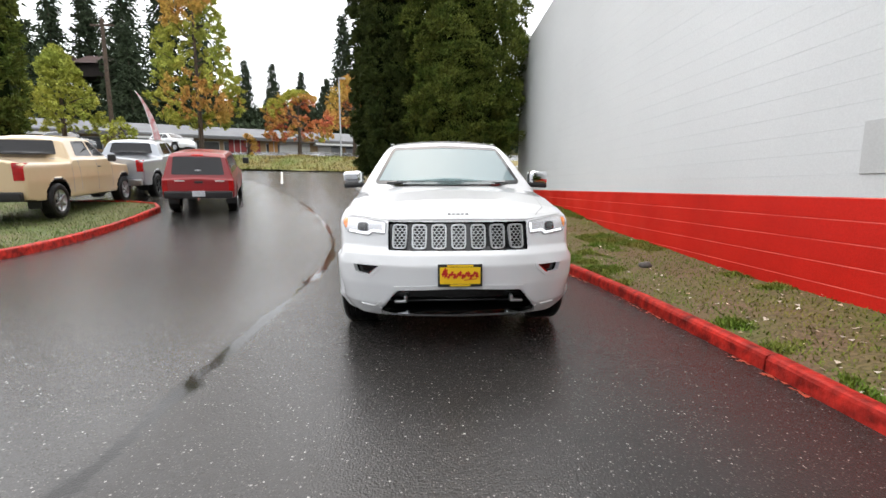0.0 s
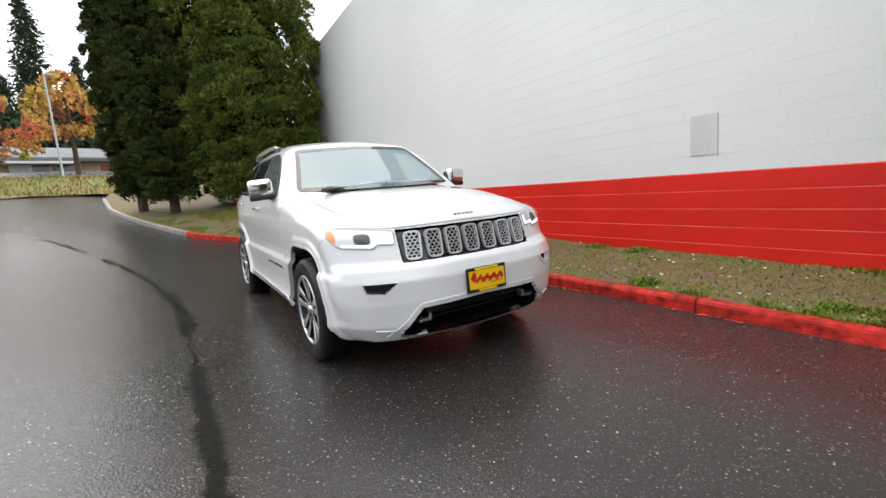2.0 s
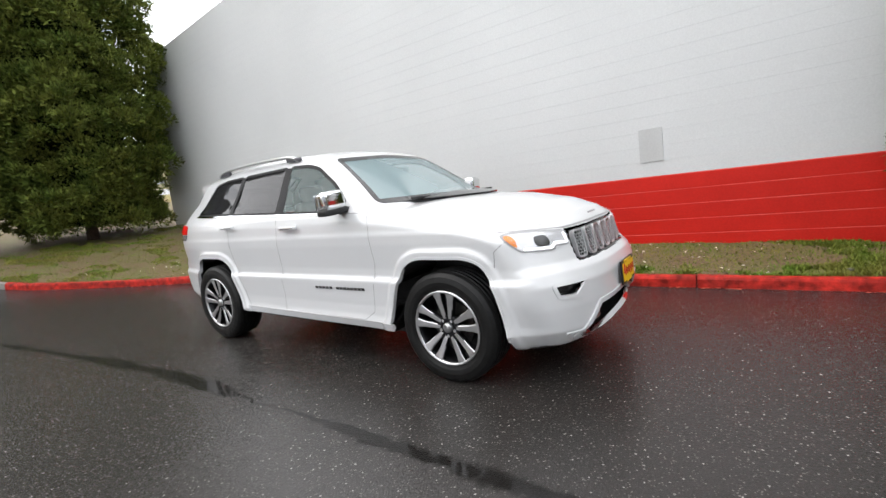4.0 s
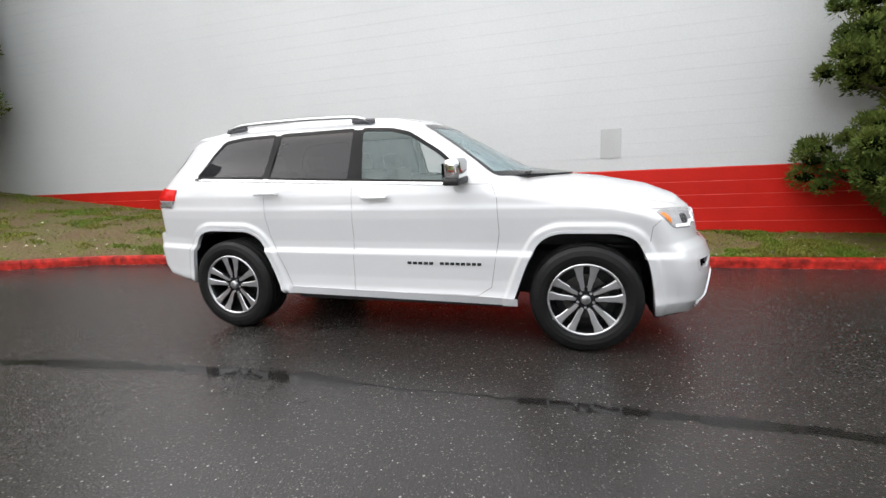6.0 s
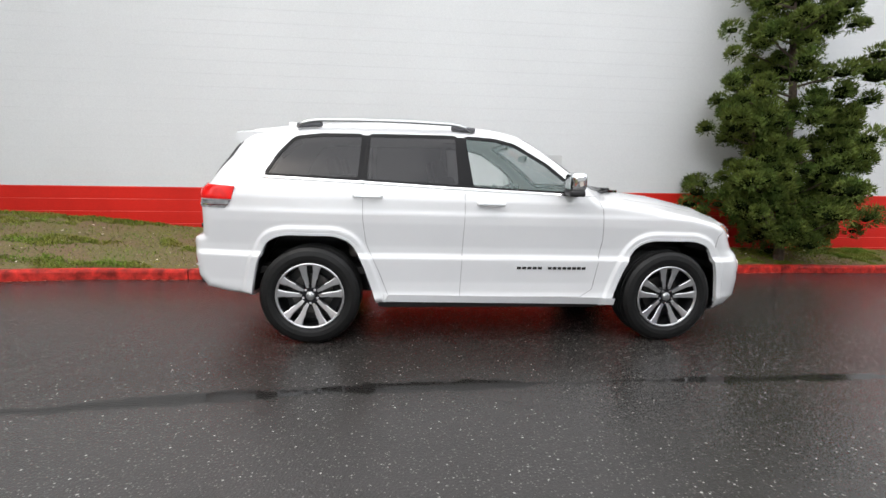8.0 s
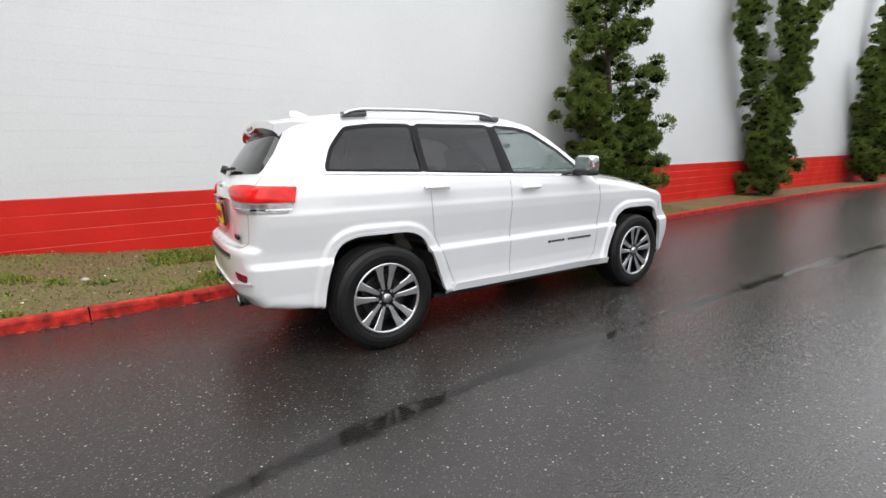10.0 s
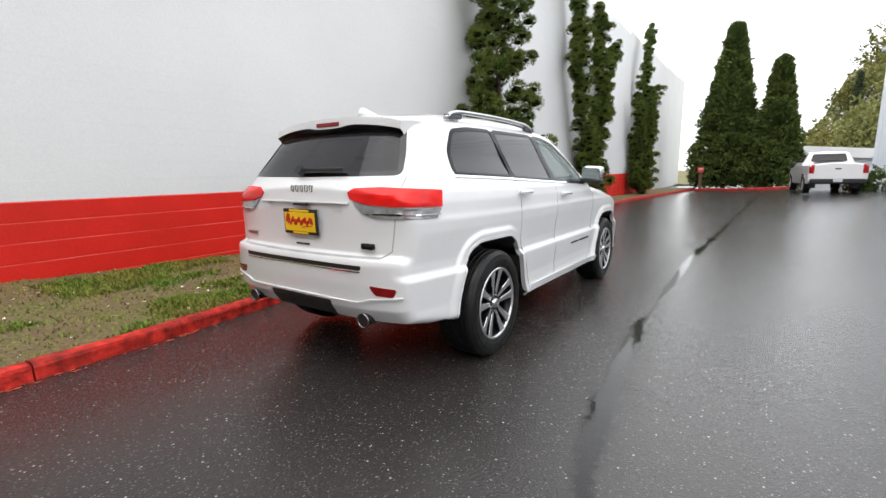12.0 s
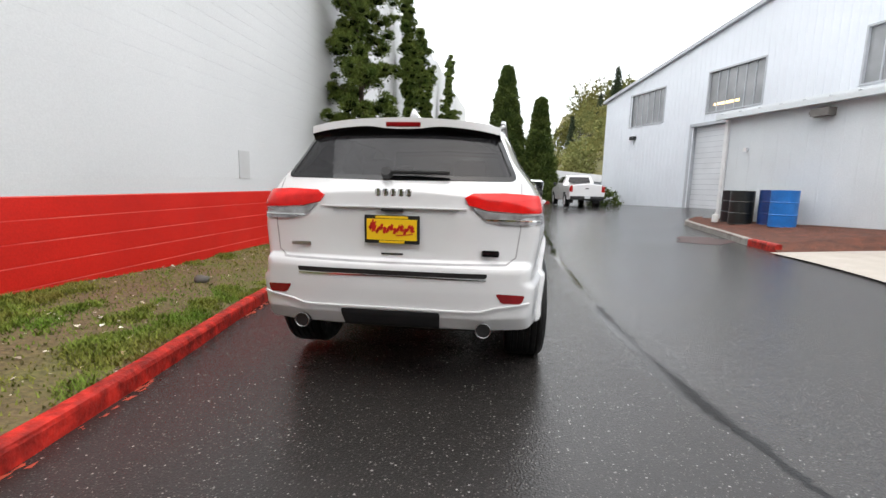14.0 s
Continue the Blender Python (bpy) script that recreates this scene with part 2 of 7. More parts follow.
def cyl_bm(r1, r2, a, c, seg=20, caps=True):
    a, c = Vector(a), Vector(c)
    bm = bmesh.new()
    bmesh.ops.create_cone(bm, cap_ends=caps, segments=seg, radius1=r1, radius2=r2, depth=(c - a).length)
    turn = (c - a).to_track_quat("Z", "Y").to_matrix()
    bmesh.ops.rotate(bm, cent=(0, 0, 0), matrix=turn, verts=bm.verts)
    bmesh.ops.translate(bm, vec=(a + c) / 2, verts=bm.verts)
    return bm


def join_bm(*bms):
    out = bms[0]
    for b in bms[1:]:
        me = bpy.data.meshes.new("tmp")
        b.to_mesh(me)
        b.free()
        out.from_mesh(me)
        bpy.data.meshes.remove(me)
    return out


def step(a):
    a = min(1.0, max(0.0, a))
    return a * a * (3 - 2 * a)


def lerp_at(x, table):
    return float(np.interp(x, [p[0] for p in table], [p[1] for p in table]))


# ---- ground ----
KERB_LINE = [(-34, 0.6), (-26, 1.5), (-19, 2.3), (-11, 2.36), (-5.5, 2.24), (-3.5, 2.1), (-2.5, 2.07), (-0.7, 1.96), (0.5, 1.83), (2.2, 1.55), (3.4, 1.36),
             (4.5, 1.16), (5.5, 0.74), (6.34, 0.05), (8.3, -1.3), (10.8, -2.28), (13.5, -3.1), (15.6, -3.6), (19.8, -4.1)]


def kerb_x(y):
    return lerp_at(y, KERB_LINE)


def ground_z(x, y):
    """The lot: nearly level round the parked car, climbing behind it, falling to the gutter along the wall."""
    z = 0.0135 * (max(y, -8) + 1.46)
    if y > 8:
        z += 0.325 + 0.1 * (min(y, 22.4) - 8)
    elif y > 1.5:
        z += 0.0077 * (y - 1.5) ** 2
    z += (0.02 + 0.04 * step((2 - y) / 5)) * max(0, min(9, -x - 1.5))
    z -= 0.09 * step((x - kerb_x(y) + 1.6) / 1.6)
    if y > 22.4:
        z += 1.0 * step((y - 22.4) / 4) + 1.1 * step((y - 27) / 12)
    if y < -34:
        z += 0.2 * min(-34 - y, 200) * step((-34 - y) / 25) * step((-3.0 + 0.06 * (y - 4.8) - x) / 16)
    if y > 60:
        z += 0.22 * min(y - 60, 90)
    return z


def spaced(lo, hi, fine_lo, fine_hi, s):
    """Grid lines, close together in the middle and ever wider outwards."""
    out = list(np.arange(fine_lo, fine_hi + 1e-6, s))
    d, p = s, fine_hi
    while p < hi:
        d *= 1.35
        p += d
        out.append(p)
    d, p = s, fine_lo
    while p > lo:
        d *= 1.35
        p -= d
        out.insert(0, p)
    return out


def sheet(name, xs, ys, z_of, material):
    verts = [(x, y, z_of(x, y)) for y in ys for x in xs]
    w = len(xs)
    faces = [(j * w + i, j * w + i + 1, (j + 1) * w + i + 1, (j + 1) * w + i) for j in range(len(ys) - 1) for i in range(w - 1)]
    return mesh_object(name, verts, faces, material, smooth=True)


ground = sheet("ground", spaced(-900, 900, -16, 10, 0.4), spaced(-900, 900, -26, 26, 0.4), ground_z, ASPHALT)
tagged(ground, "wet dark asphalt yard climbing towards a grassy bank", "ground", kind="structure")

# the long painted block wall
WALL_X, WALL_END = 3.39, 12.3


def wall_top(y):
    return lerp_at(y, [(-60, 9.9), (-20, 8.6), (6, 6.45), (20, 6.2)])


def slab(name, p, q, z0, z1, thick, material):
    """An upright wall slab between two plan points; z0, z1 are heights at the two ends."""
    p, q = Vector((*p, 0)), Vector((*q, 0))
    side = Vector((-(q - p).y, (q - p).x, 0)).normalized() * thick
    v = [(*(c + o).xy, z) for c, zs in ((p, z0[0]), (q, z0[1])) for o in (Vector(), side) for z in (zs,)]
    v += [(*(c + o).xy, z) for c, zs in ((p, z1[0]), (q, z1[1])) for o in (Vector(), side) for z in (zs,)]
    f = [(0, 1, 3, 2), (4, 6, 7, 5), (0, 2, 6, 4), (1, 5, 7, 3), (0, 4, 5, 1), (2, 3, 7, 6)]
    return mesh_object(name, v, f, material)


RED_TOP = 1.13
wall = slab("wall_long", (WALL_X + 0.0034, -45), (WALL_X + 0.0034, WALL_END), (RED_TOP, RED_TOP), (wall_top(-45), wall_top(WALL_END)), -0.3, WALL_WHITE)
tagged(wall, "tall white-painted concrete block wall above a red band", "wall", kind="structure")
wall_red = slab("wall_long_base", (WALL_X + 0.003, -31), (WALL_X + 0.003, WALL_END - 0.004), (-1, -0.2), (RED_TOP, RED_TOP), -0.3, WALL_RED)
tagged(wall_red, "bright red painted base band of the block wall", "wall", kind="structure")


# ---- vehicle bodies: one closed skin per vehicle, from a side profile, a section and the wheel openings ----
def poly_dist(poly, a, b):
    """Signed distance of the points (a, b) to a closed outline, negative inside."""
    p = np.asarray(poly, float)
    q = np.roll(p, -1, 0)
    if a.size * len(p) < 400000:
        sh = a.shape
        a, b = a.ravel()[None], b.ravel()[None]
        x0, y0, ex, ey = p[:, :1], p[:, 1:], (q - p)[:, :1], (q - p)[:, 1:]
        wx, wy = a - x0, b - y0
        t = np.clip((wx * ex + wy * ey) / (ex * ex + ey * ey + 1e-12), 0, 1)
        d = np.sqrt(((wx - ex * t) ** 2 + (wy - ey * t) ** 2).min(0))
        cross = ((y0 > b) != (y0 + ey > b)) & (wx < ex * wy / np.where(ey == 0, 1e-12, ey))
        inside = cross.sum(0) % 2 == 1
        return np.where(inside, -d, d).reshape(sh)
    d = np.full(a.shape, 1e9)
    inside = np.zeros(a.shape, bool)
    for (x0, y0), (x1, y1) in zip(p, q):
        ex, ey = x1 - x0, y1 - y0
        wx, wy = a - x0, b - y0
        t = np.clip((wx * ex + wy * ey) / (ex * ex + ey * ey + 1e-12), 0, 1)
        d = np.minimum(d, (wx - ex * t) ** 2 + (wy - ey * t) ** 2)
        if y0 != y1:
            inside ^= ((y0 > b) != (y1 > b)) & (a < ex * (b - y0) / ey + x0)
    d = np.sqrt(d)
    return np.where(inside, -d, d)


def soft_max(a, b, k):
    h = np.clip(0.5 + 0.5 * (a - b) / k, 0, 1)
    return b + (a - b) * h + k * h * (1 - h)


def sstep(a, lo, hi):
    t = np.clip((a - lo) / (hi - lo), 0, 1)
    return t * t * (3 - 2 * t)


class Outline:
    """The signed distance to a closed outline, kept as a table and read between its points."""

    def __init__(self, poly, lo, hi, res=0.008):
        self.lo, self.res = lo, res
        ax = [np.arange(a, b, res) for a, b in zip(lo, hi)]
        self.hi = (ax[0][-1] - 1e-6, ax[1][-1] - 1e-6)
        self.grid = poly_dist(poly, *np.meshgrid(*ax, indexing="ij"))

    def __call__(self, a, b):
        ca, cb = np.clip(a, self.lo[0], self.hi[0]), np.clip(b, self.lo[1], self.hi[1])
        u, v = (ca - self.lo[0]) / self.res, (cb - self.lo[1]) / self.res
        i, j = u.astype(np.int32), v.astype(np.int32)
        u, v, g = u - i, v - j, self.grid
        d = (g[i, j] * (1 - u) + g[i + 1, j] * u) * (1 - v) + (g[i, j + 1] * (1 - u) + g[i + 1, j + 1] * u) * v
        return d + np.abs(a - ca) + np.abs(b - cb)


class Skin:
    """The outer form of a vehicle, forward along -y: inside where the value is negative."""

    def __init__(self, profile, widths, bow_front, bow_rear, axles, arch, flare=0.0, crown=0.11, blend=0.06, taper=(0.02, 0.05, 0.05), carves=(), wheel_z=0.385, slim=1.25, chin=0.0, arches=()):
        self.profile, self.widths, self.bow_front, self.bow_rear = Outline(profile, (-3.5, 0.0), (3.5, 2.2)), widths, bow_front, bow_rear
        self.axles, self.arch, self.flare, self.crown, self.blend, self.taper = axles, arch, flare, crown, blend, taper
        self.carves, self.wheel_z, self.slim, self.chin, self.arches = carves, wheel_z, slim, chin, [Outline(o, (min(p[0] for p in o) - 0.3, -0.25), (max(p[0] for p in o) + 0.3, 1.2), 0.005) for o in arches]

    def plain(self, x, y, z):
        x = np.abs(x)
        wf, wr = sstep(-y, 0.0, 1.2), sstep(y, 0.6, 1.9)
        ye = y - wf * self.bow_front[0] * (x / 0.95) ** self.bow_front[1] + wr * self.bow_rear[0] * (x / 0.95) ** self.bow_rear[1]
        ze = z + self.crown * x ** 2 * sstep(z, 0.9, 1.08)
        side = self.profile(ye, ze)
        hw = np.interp(z, [w[0] for w in self.widths], [w[1] for w in self.widths])
        hw = hw - self.taper[0] * np.clip((-y - 1.2) / 1.1, 0, 1.2) ** 2 - self.taper[1] * np.clip((y - 1.2) / 1.2, 0, 1.2) ** 2
        hw = hw - self.taper[2] * np.clip((y - 0.3) / 1.8, 0, 1) * sstep(z, self.slim, self.slim + 0.2)
        if self.chin:
            hw = hw - self.chin * sstep(-y, 1.8, 2.3) * (1 - sstep(z, 0.26, 0.62))
        for o in self.arches:
            d = o(y, z)
            hw = hw + self.flare * (1 - sstep(d, 0.046, 0.078)) * sstep(z, 0.2, 0.27)
        if self.flare and not self.arches:
            for yc in self.axles:
                r = ((np.abs(y - yc) / 0.95) ** 2.4 + np.abs(z - self.wheel_z) ** 2.4) ** (1 / 2.4)
                hw = hw + self.flare * sstep(r, 0.38, 0.43) * (1 - sstep(r, 0.515, 0.54)) * sstep(z, 0.2, 0.3)
        slope = 0.9
        return soft_max(side, (x - hw) * slope, self.blend)

    def well(self, x, y, z):
        x = np.abs(x)
        out = np.full(x.shape, 9.0)
        for o in self.arches:
            out = np.minimum(out, np.maximum(o(y, z), self.arch[2] - x))
        for yc in () if self.arches else self.axles:
            dz = np.maximum(z - self.wheel_z, -0.6)
            r = ((np.abs(y - yc) / self.arch[0]) ** 2.4 + np.where(dz > 0, np.abs(dz) / self.arch[1], 0) ** 2.4) ** (1 / 2.4)
            out = np.minimum(out, np.maximum((r - 1) * self.arch[0], self.arch[2] - x))
        return out

    def value(self, x, y, z):
        f = self.plain(x, y, z)
        g = np.maximum(f, -self.well(x, y, z))
        for where, depth in self.carves:
            g = np.maximum(g, -np.maximum(where(np.abs(x), y, z), -f - depth))
        return g

    def slope(self, p, fn, e=0.01):
        g = np.empty_like(p)
        for k in range(3):
            d = np.zeros(3)
            d[k] = e
            g[:, k] = fn(*(p + d).T) - fn(*(p - d).T)
        return g / np.maximum(np.linalg.norm(g, axis=1, keepdims=True), 1e-9)

    def net(self, lo, hi, h):
        """Vertices, normals and quads of the skin on a grid of step h."""
        ax = [np.arange(a, b + h, h) for a, b in zip(lo, hi)]
        X, Y, Z = np.meshgrid(*ax, indexing="ij")
        F = self.value(X, Y, Z)
        S = F < 0
        dims = tuple(n - 1 for n in F.shape)
        total, count = np.zeros(dims + (3,)), np.zeros(dims)
        quads = []
        for k in range(3):
            a = [slice(None)] * 3
            b = [slice(None)] * 3
            a[k], b[k] = slice(0, -1), slice(1, None)
            fa, fb = F[tuple(a)], F[tuple(b)]
            cross = S[tuple(a)] != S[tuple(b)]
            idx = np.argwhere(cross)
            t = fa[cross] / (fa[cross] - fb[cross])
            pos = np.stack([ax[m][idx[:, m]] for m in range(3)], 1)
            pos[:, k] += t * h
            m1, m2 = (k + 1) % 3, (k + 2) % 3
            corner = []
            for o1, o2 in ((-1, -1), (0, -1), (0, 0), (-1, 0)):
                c = idx.copy()
                c[:, m1] += o1
                c[:, m2] += o2
                corner.append(c)
            ok = np.ones(len(idx), bool)
            for c in corner:
                ok &= np.all((c >= 0) & (c < np.array(dims)), axis=1)
            for c in corner:
                np.add.at(total, tuple(c[ok].T), pos[ok])
                np.add.at(count, tuple(c[ok].T), 1)
            q = np.stack([np.ravel_multi_index(tuple(c[ok].T), dims) for c in corner], 1)
            flip = ~S[tuple(a)][cross][ok]
            q[flip] = q[flip][:, ::-1]
            quads.append(q)
        quads = np.concatenate(quads)
        used = np.flatnonzero(count.ravel())
        number = np.full(count.size, -1)
        number[used] = np.arange(len(used))
        p = total.reshape(-1, 3)[used] / count.ravel()[used][:, None]
        for _ in range(4):
            g = self.slope(p, self.value, 0.004)
            p = p - np.clip(self.value(*p.T), -h / 2, h / 2)[:, None] * g * 0.9
        return p, self.slope(p, self.plain, 0.012), number[quads]

    def reach(self, start, way, length):
        """Where rays from outside first meet the plain skin: places and normals."""
        start, way = np.asarray(start, float), np.asarray(way, float)
        run = np.zeros(len(start))
        for _ in range(26):
            v = self.plain(*(start + way * run[:, None]).T)
            run = np.clip(run + v * 0.7, 0, length)
        p = start + way * run[:, None]
        return p, self.slope(p, self.plain, 0.006)

    def on_side(self, s):
        return lambda q: self.reach(np.stack([np.full(len(q), 1.3 * s), q[:, 0], q[:, 1]], 1), np.tile((-s, 0, 0), (len(q), 1)), 1.25)

    def on_front(self, s=1):
        return lambda q: self.reach(np.stack([q[:, 0] * s, np.full(len(q), -3.4), q[:, 1]], 1), np.tile((0, 1, 0), (len(q), 1)), 3.2)

    def on_rear(self, s=1):
        return lambda q: self.reach(np.stack([q[:, 0] * s, np.full(len(q), 3.6), q[:, 1]], 1), np.tile((0, -1, 0), (len(q), 1)), 3.2)

    def on_top(self, s=1):
        return lambda q: self.reach(np.stack([q[:, 0] * s, q[:, 1], np.full(len(q), 2.2)], 1), np.tile((0, 0, -1), (len(q), 1)), 1.8)

    def on_corner(self, s, cx, cy):
        """q: degrees from the side (0) to the rear (90), height."""
        def f(q):
            a = np.radians(q[:, 0])
            d = np.stack([np.cos(a) * s, np.sin(a), np.zeros(len(q))], 1)
            o = np.stack([np.full(len(q), cx * s), np.full(len(q), cy), q[:, 1]], 1) + d * 1.2
            return self.reach(o, -d, 1.2)
        return f


def rounded(pts, times=2, gap=0.04, radius=0.035):
    """A closed outline with softened corners and even points."""
    p = np.array(pts, float)
    n = len(p)
    soft = []
    for k in range(n):
        a, b, c = p[k - 1], p[k], p[(k + 1) % n]
        la, lc = np.linalg.norm(a - b), np.linalg.norm(c - b)
        r = min(radius * times / 2, 0.45 * la, 0.45 * lc)
        s0, s1 = b + (a - b) / la * r, b + (c - b) / lc * r
        for t in (0, 0.25, 0.5, 0.75, 1):
            soft.append((1 - t) ** 2 * s0 + 2 * t * (1 - t) * b + t * t * s1)
    p = np.array(soft)
    out = []
    for a, b in zip(p, np.roll(p, -1, 0)):
        d = np.linalg.norm(b - a)
        if d < 1e-6:
            continue
        k = max(1, int(np.ceil(d / gap)))
        out += [a + (b - a) * i / k for i in range(k)]
    return np.array(out)


def grown(o, d):
    """The outline moved outwards by d."""
    t = np.roll(o, -1, 0) - np.roll(o, 1, 0)
    n = np.stack([t[:, 1], -t[:, 0]], 1) / np.maximum(np.linalg.norm(t, axis=1, keepdims=True), 1e-9)
    area = np.sum(o[:, 0] * np.roll(o[:, 1], -1) - np.roll(o[:, 0], -1) * o[:, 1])
    return o + n * d * (1 if area > 0 else -1)


def patch(name, outline, onto, material, parent, lift=0.003, thick=0.01, rings=5, label="", bulge=0.0):
    """A plate that follows the skin inside an outline, with real edges."""
    n = len(outline)
    c = outline.mean(0)
    fr = [1 - i / rings for i in range(rings)]
    q = np.concatenate([c + (outline - c) * f for f in fr] + [c[None]])
    p, nor = onto(q)
    dome = np.concatenate([np.full(n, 1 - f * f) for f in fr] + [np.ones(1)])
    top = p + nor * (lift + bulge * dome)[:, None]
    low = p[:n] - nor[:n] * thick
    v = np.concatenate([top, top[:n], low])
    faces = []
    for r in range(rings - 1):
        faces += [(r * n + i, r * n + (i + 1) % n, (r + 1) * n + (i + 1) % n, (r + 1) * n + i) for i in range(n)]
    k = (rings - 1) * n
    faces += [(k + i, k + (i + 1) % n, rings * n) for i in range(n)]
    a, b = rings * n + 1, rings * n + 1 + n
    faces += [(a + i, b + i, b + (i + 1) % n, a + (i + 1) % n) for i in range(n)]
    ob = mesh_object(name, v, face_out(v, faces, nor, rings * n), material, smooth=True)
    return child(ob, parent, label)


def face_out(v, faces, nor, count):
    """Turn all faces over if the first ones look against the skin's normals."""
    s = 0.0
    for f in faces[:count]:
        a, c, d = v[f[0]], v[f[1]], v[f[2]]
        s += float(np.dot(np.cross(c - a, d - a), nor[f[0] % len(nor)]))
    return faces if s > 0 else [tuple(reversed(f)) for f in faces]


def fix_normals(ob):
    bm = bmesh.new()
    bm.from_mesh(ob.data)
    bmesh.ops.recalc_face_normals(bm, faces=bm.faces)
    bm.to_mesh(ob.data)
    bm.free()


def rim_band(name, outer, inner, onto, material, parent, lift=0.004, thick=0.012, label=""):
    """A frame between two outlines of as many points."""
    n = len(outer)
    p, nor = onto(np.concatenate([outer, inner]))
    top = p + nor * lift
    low = p - nor * thick
    v = np.concatenate([top, low])
    faces = []
    for i in range(n):
        j = (i + 1) % n
        faces += [(i, j, n + j, n + i), (i, 2 * n + i, 2 * n + j, j), (n + i, n + j, 3 * n + j, 3 * n + i)]
    ob = mesh_object(name, v, face_out(v, faces, nor, 1), material)
    return child(ob, parent, label)


def stripe(name, line, width, onto, material, parent, lift=0.002, thick=0.004, label="", gap=0.04):
    """A narrow strip along an open line on the skin."""
    pts = []
    line = np.array(line, float)
    for a, b in zip(line[:-1], line[1:]):
        k = max(1, int(np.ceil(np.linalg.norm(b - a) / gap)))
        pts += [a + (b - a) * i / k for i in range(k)]
    pts = np.array(pts + [line[-1]])
    t = np.gradient(pts, axis=0)
    nn = np.stack([-t[:, 1], t[:, 0]], 1) / np.maximum(np.linalg.norm(t, axis=1, keepdims=True), 1e-9)
    out = np.concatenate([pts + nn * width / 2, (pts - nn * width / 2)[::-1]])
    m = len(pts)
    p, nor = onto(out)
    v = np.concatenate([p + nor * lift, p - nor * thick])
    faces = []
    for i in range(m - 1):
        a, b, c, d = i, i + 1, 2 * m - 2 - i, 2 * m - 1 - i
        e = 2 * m
        faces += [(a, b, c, d), (a, a + e, b + e, b), (d, c, c + e, d + e)]
    faces += [(0, 2 * m - 1, 4 * m - 1, 2 * m), (m - 1, 3 * m - 1, 3 * m, m)]
    ob = mesh_object(name, v, face_out(v, faces, nor, 1), material)
    return child(ob, parent, label)


def skin_parts(skin, lo, hi, h, parent, sort, materials):
    """Split the skin into the vehicle's panels. sort gives each quad a panel's name; materials name -> (material, label)."""
    p, nor, quads = skin.net(lo, hi, h)
    mid, mn = p[quads].mean(1), nor[quads].mean(1)
    turn = (np.cross(p[quads[:, 1]] - p[quads[:, 0]], p[quads[:, 2]] - p[quads[:, 0]]) * mn).sum(1) < 0
    quads = np.where(turn[:, None], quads[:, ::-1], quads)
    names = sort(mid, mn)
    made = {}
    for key in dict.fromkeys(names.tolist()):
        if key == "hole":
            continue
        q = quads[names == key]
        used, back = np.unique(q, return_inverse=True)
        me = bpy.data.meshes.new(key)
        me.from_pydata(p[used].tolist(), [], back.reshape(-1, 4).tolist())
        material, label = materials.get(key, materials["body_shell"])
        me.materials.append(material)
        me.polygons.foreach_set("use_smooth", [True] * len(me.polygons))
        me.update()
        me.normals_split_custom_set_from_vertices(nor[used].tolist())
        made[key] = child(new(key.split("/")[0], me), parent, label)
    return made


def lathe(profile, seg=48, axis="X"):
    """A turned form; profile: (along the axis, radius) pairs, open."""
    bm = bmesh.new()
    rows = []
    for k in range(seg):
        a = 2 * math.pi * k / seg
        rows.append([bm.verts.new((s, r * math.cos(a), r * math.sin(a))) for s, r in profile])
    for k in range(seg):
        r0, r1 = rows[k], rows[(k + 1) % seg]
        for i in range(len(profile) - 1):
            bm.faces.new((r0[i], r0[i + 1], r1[i + 1], r1[i]))
    bmesh.ops.remove_doubles(bm, verts=bm.verts, dist=1e-5)
    bmesh.ops.recalc_face_normals(bm, faces=bm.faces)
    return bm


# ---- the white car ----
PAINT_WHITE = mat("white_car_paint", (0.67, 0.675, 0.685), 0.30, coat=1.0, var=0.02, scale=2.0)
BLACK_PLASTIC = mat("black_plastic", (0.012, 0.012, 0.013), 0.45, fine=0.3, fine_scale=200, bump=0.0008, bump_scale=300)
PILLAR = mat("black_pillar_film", (0.010, 0.010, 0.011), 0.3, spec=0.12, var=0.3, scale=3)
GLOSS_BLACK = mat("gloss_black", (0.008, 0.008, 0.009), 0.08, var=0.3, scale=3)
SEAM = mat("panel_gap", (0.38, 0.38, 0.385), 0.7, var=0.3, scale=8)
CHROME = mat("chrome", (0.78, 0.79, 0.80), 0.08, metal=1.0, var=0.1, scale=6)
EXHAUST = mat("sooty_chrome", (0.30, 0.30, 0.31), 0.22, metal=1.0, var=0.3, scale=25)
SATIN = mat("satin_silver", (0.55, 0.56, 0.57), 0.28, metal=1.0, var=0.12, scale=8)
GRILLE_SILVER = mat("grille_silver", (0.62, 0.63, 0.64), 0.25, metal=0.35, var=0.1, scale=30)
ALLOY_FACE = mat("machined_alloy", (0.60, 0.60, 0.61), 0.28, metal=0.9, var=0.12, scale=20)
ALLOY_DARK = mat("dark_alloy", (0.022, 0.022, 0.025), 0.35, metal=0.7, var=0.2, scale=20)
RUBBER = mat("wet_tyre_rubber", (0.007, 0.007, 0.007), 0.5, spec=0.3, var=0.3, scale=12, fine=0.3, fine_scale=120, bump=0.001, bump_scale=150, rough_var=0.12)
BRAKE = mat("brake_steel", (0.13, 0.125, 0.12), 0.4, metal=0.9, var=0.3, scale=30)
TINTED = glass_mat("privacy_glass", (0.020, 0.020, 0.022), 0.02, 0.94, 0.30)
CLEAR_GLASS = glass_mat("clear_glass", (0.30, 0.38, 0.37), 0.02, 0.30)
SCREEN_GLASS = glass_mat("windscreen_glass", (0.26, 0.36, 0.38), 0.03, 0.66, 0.8)
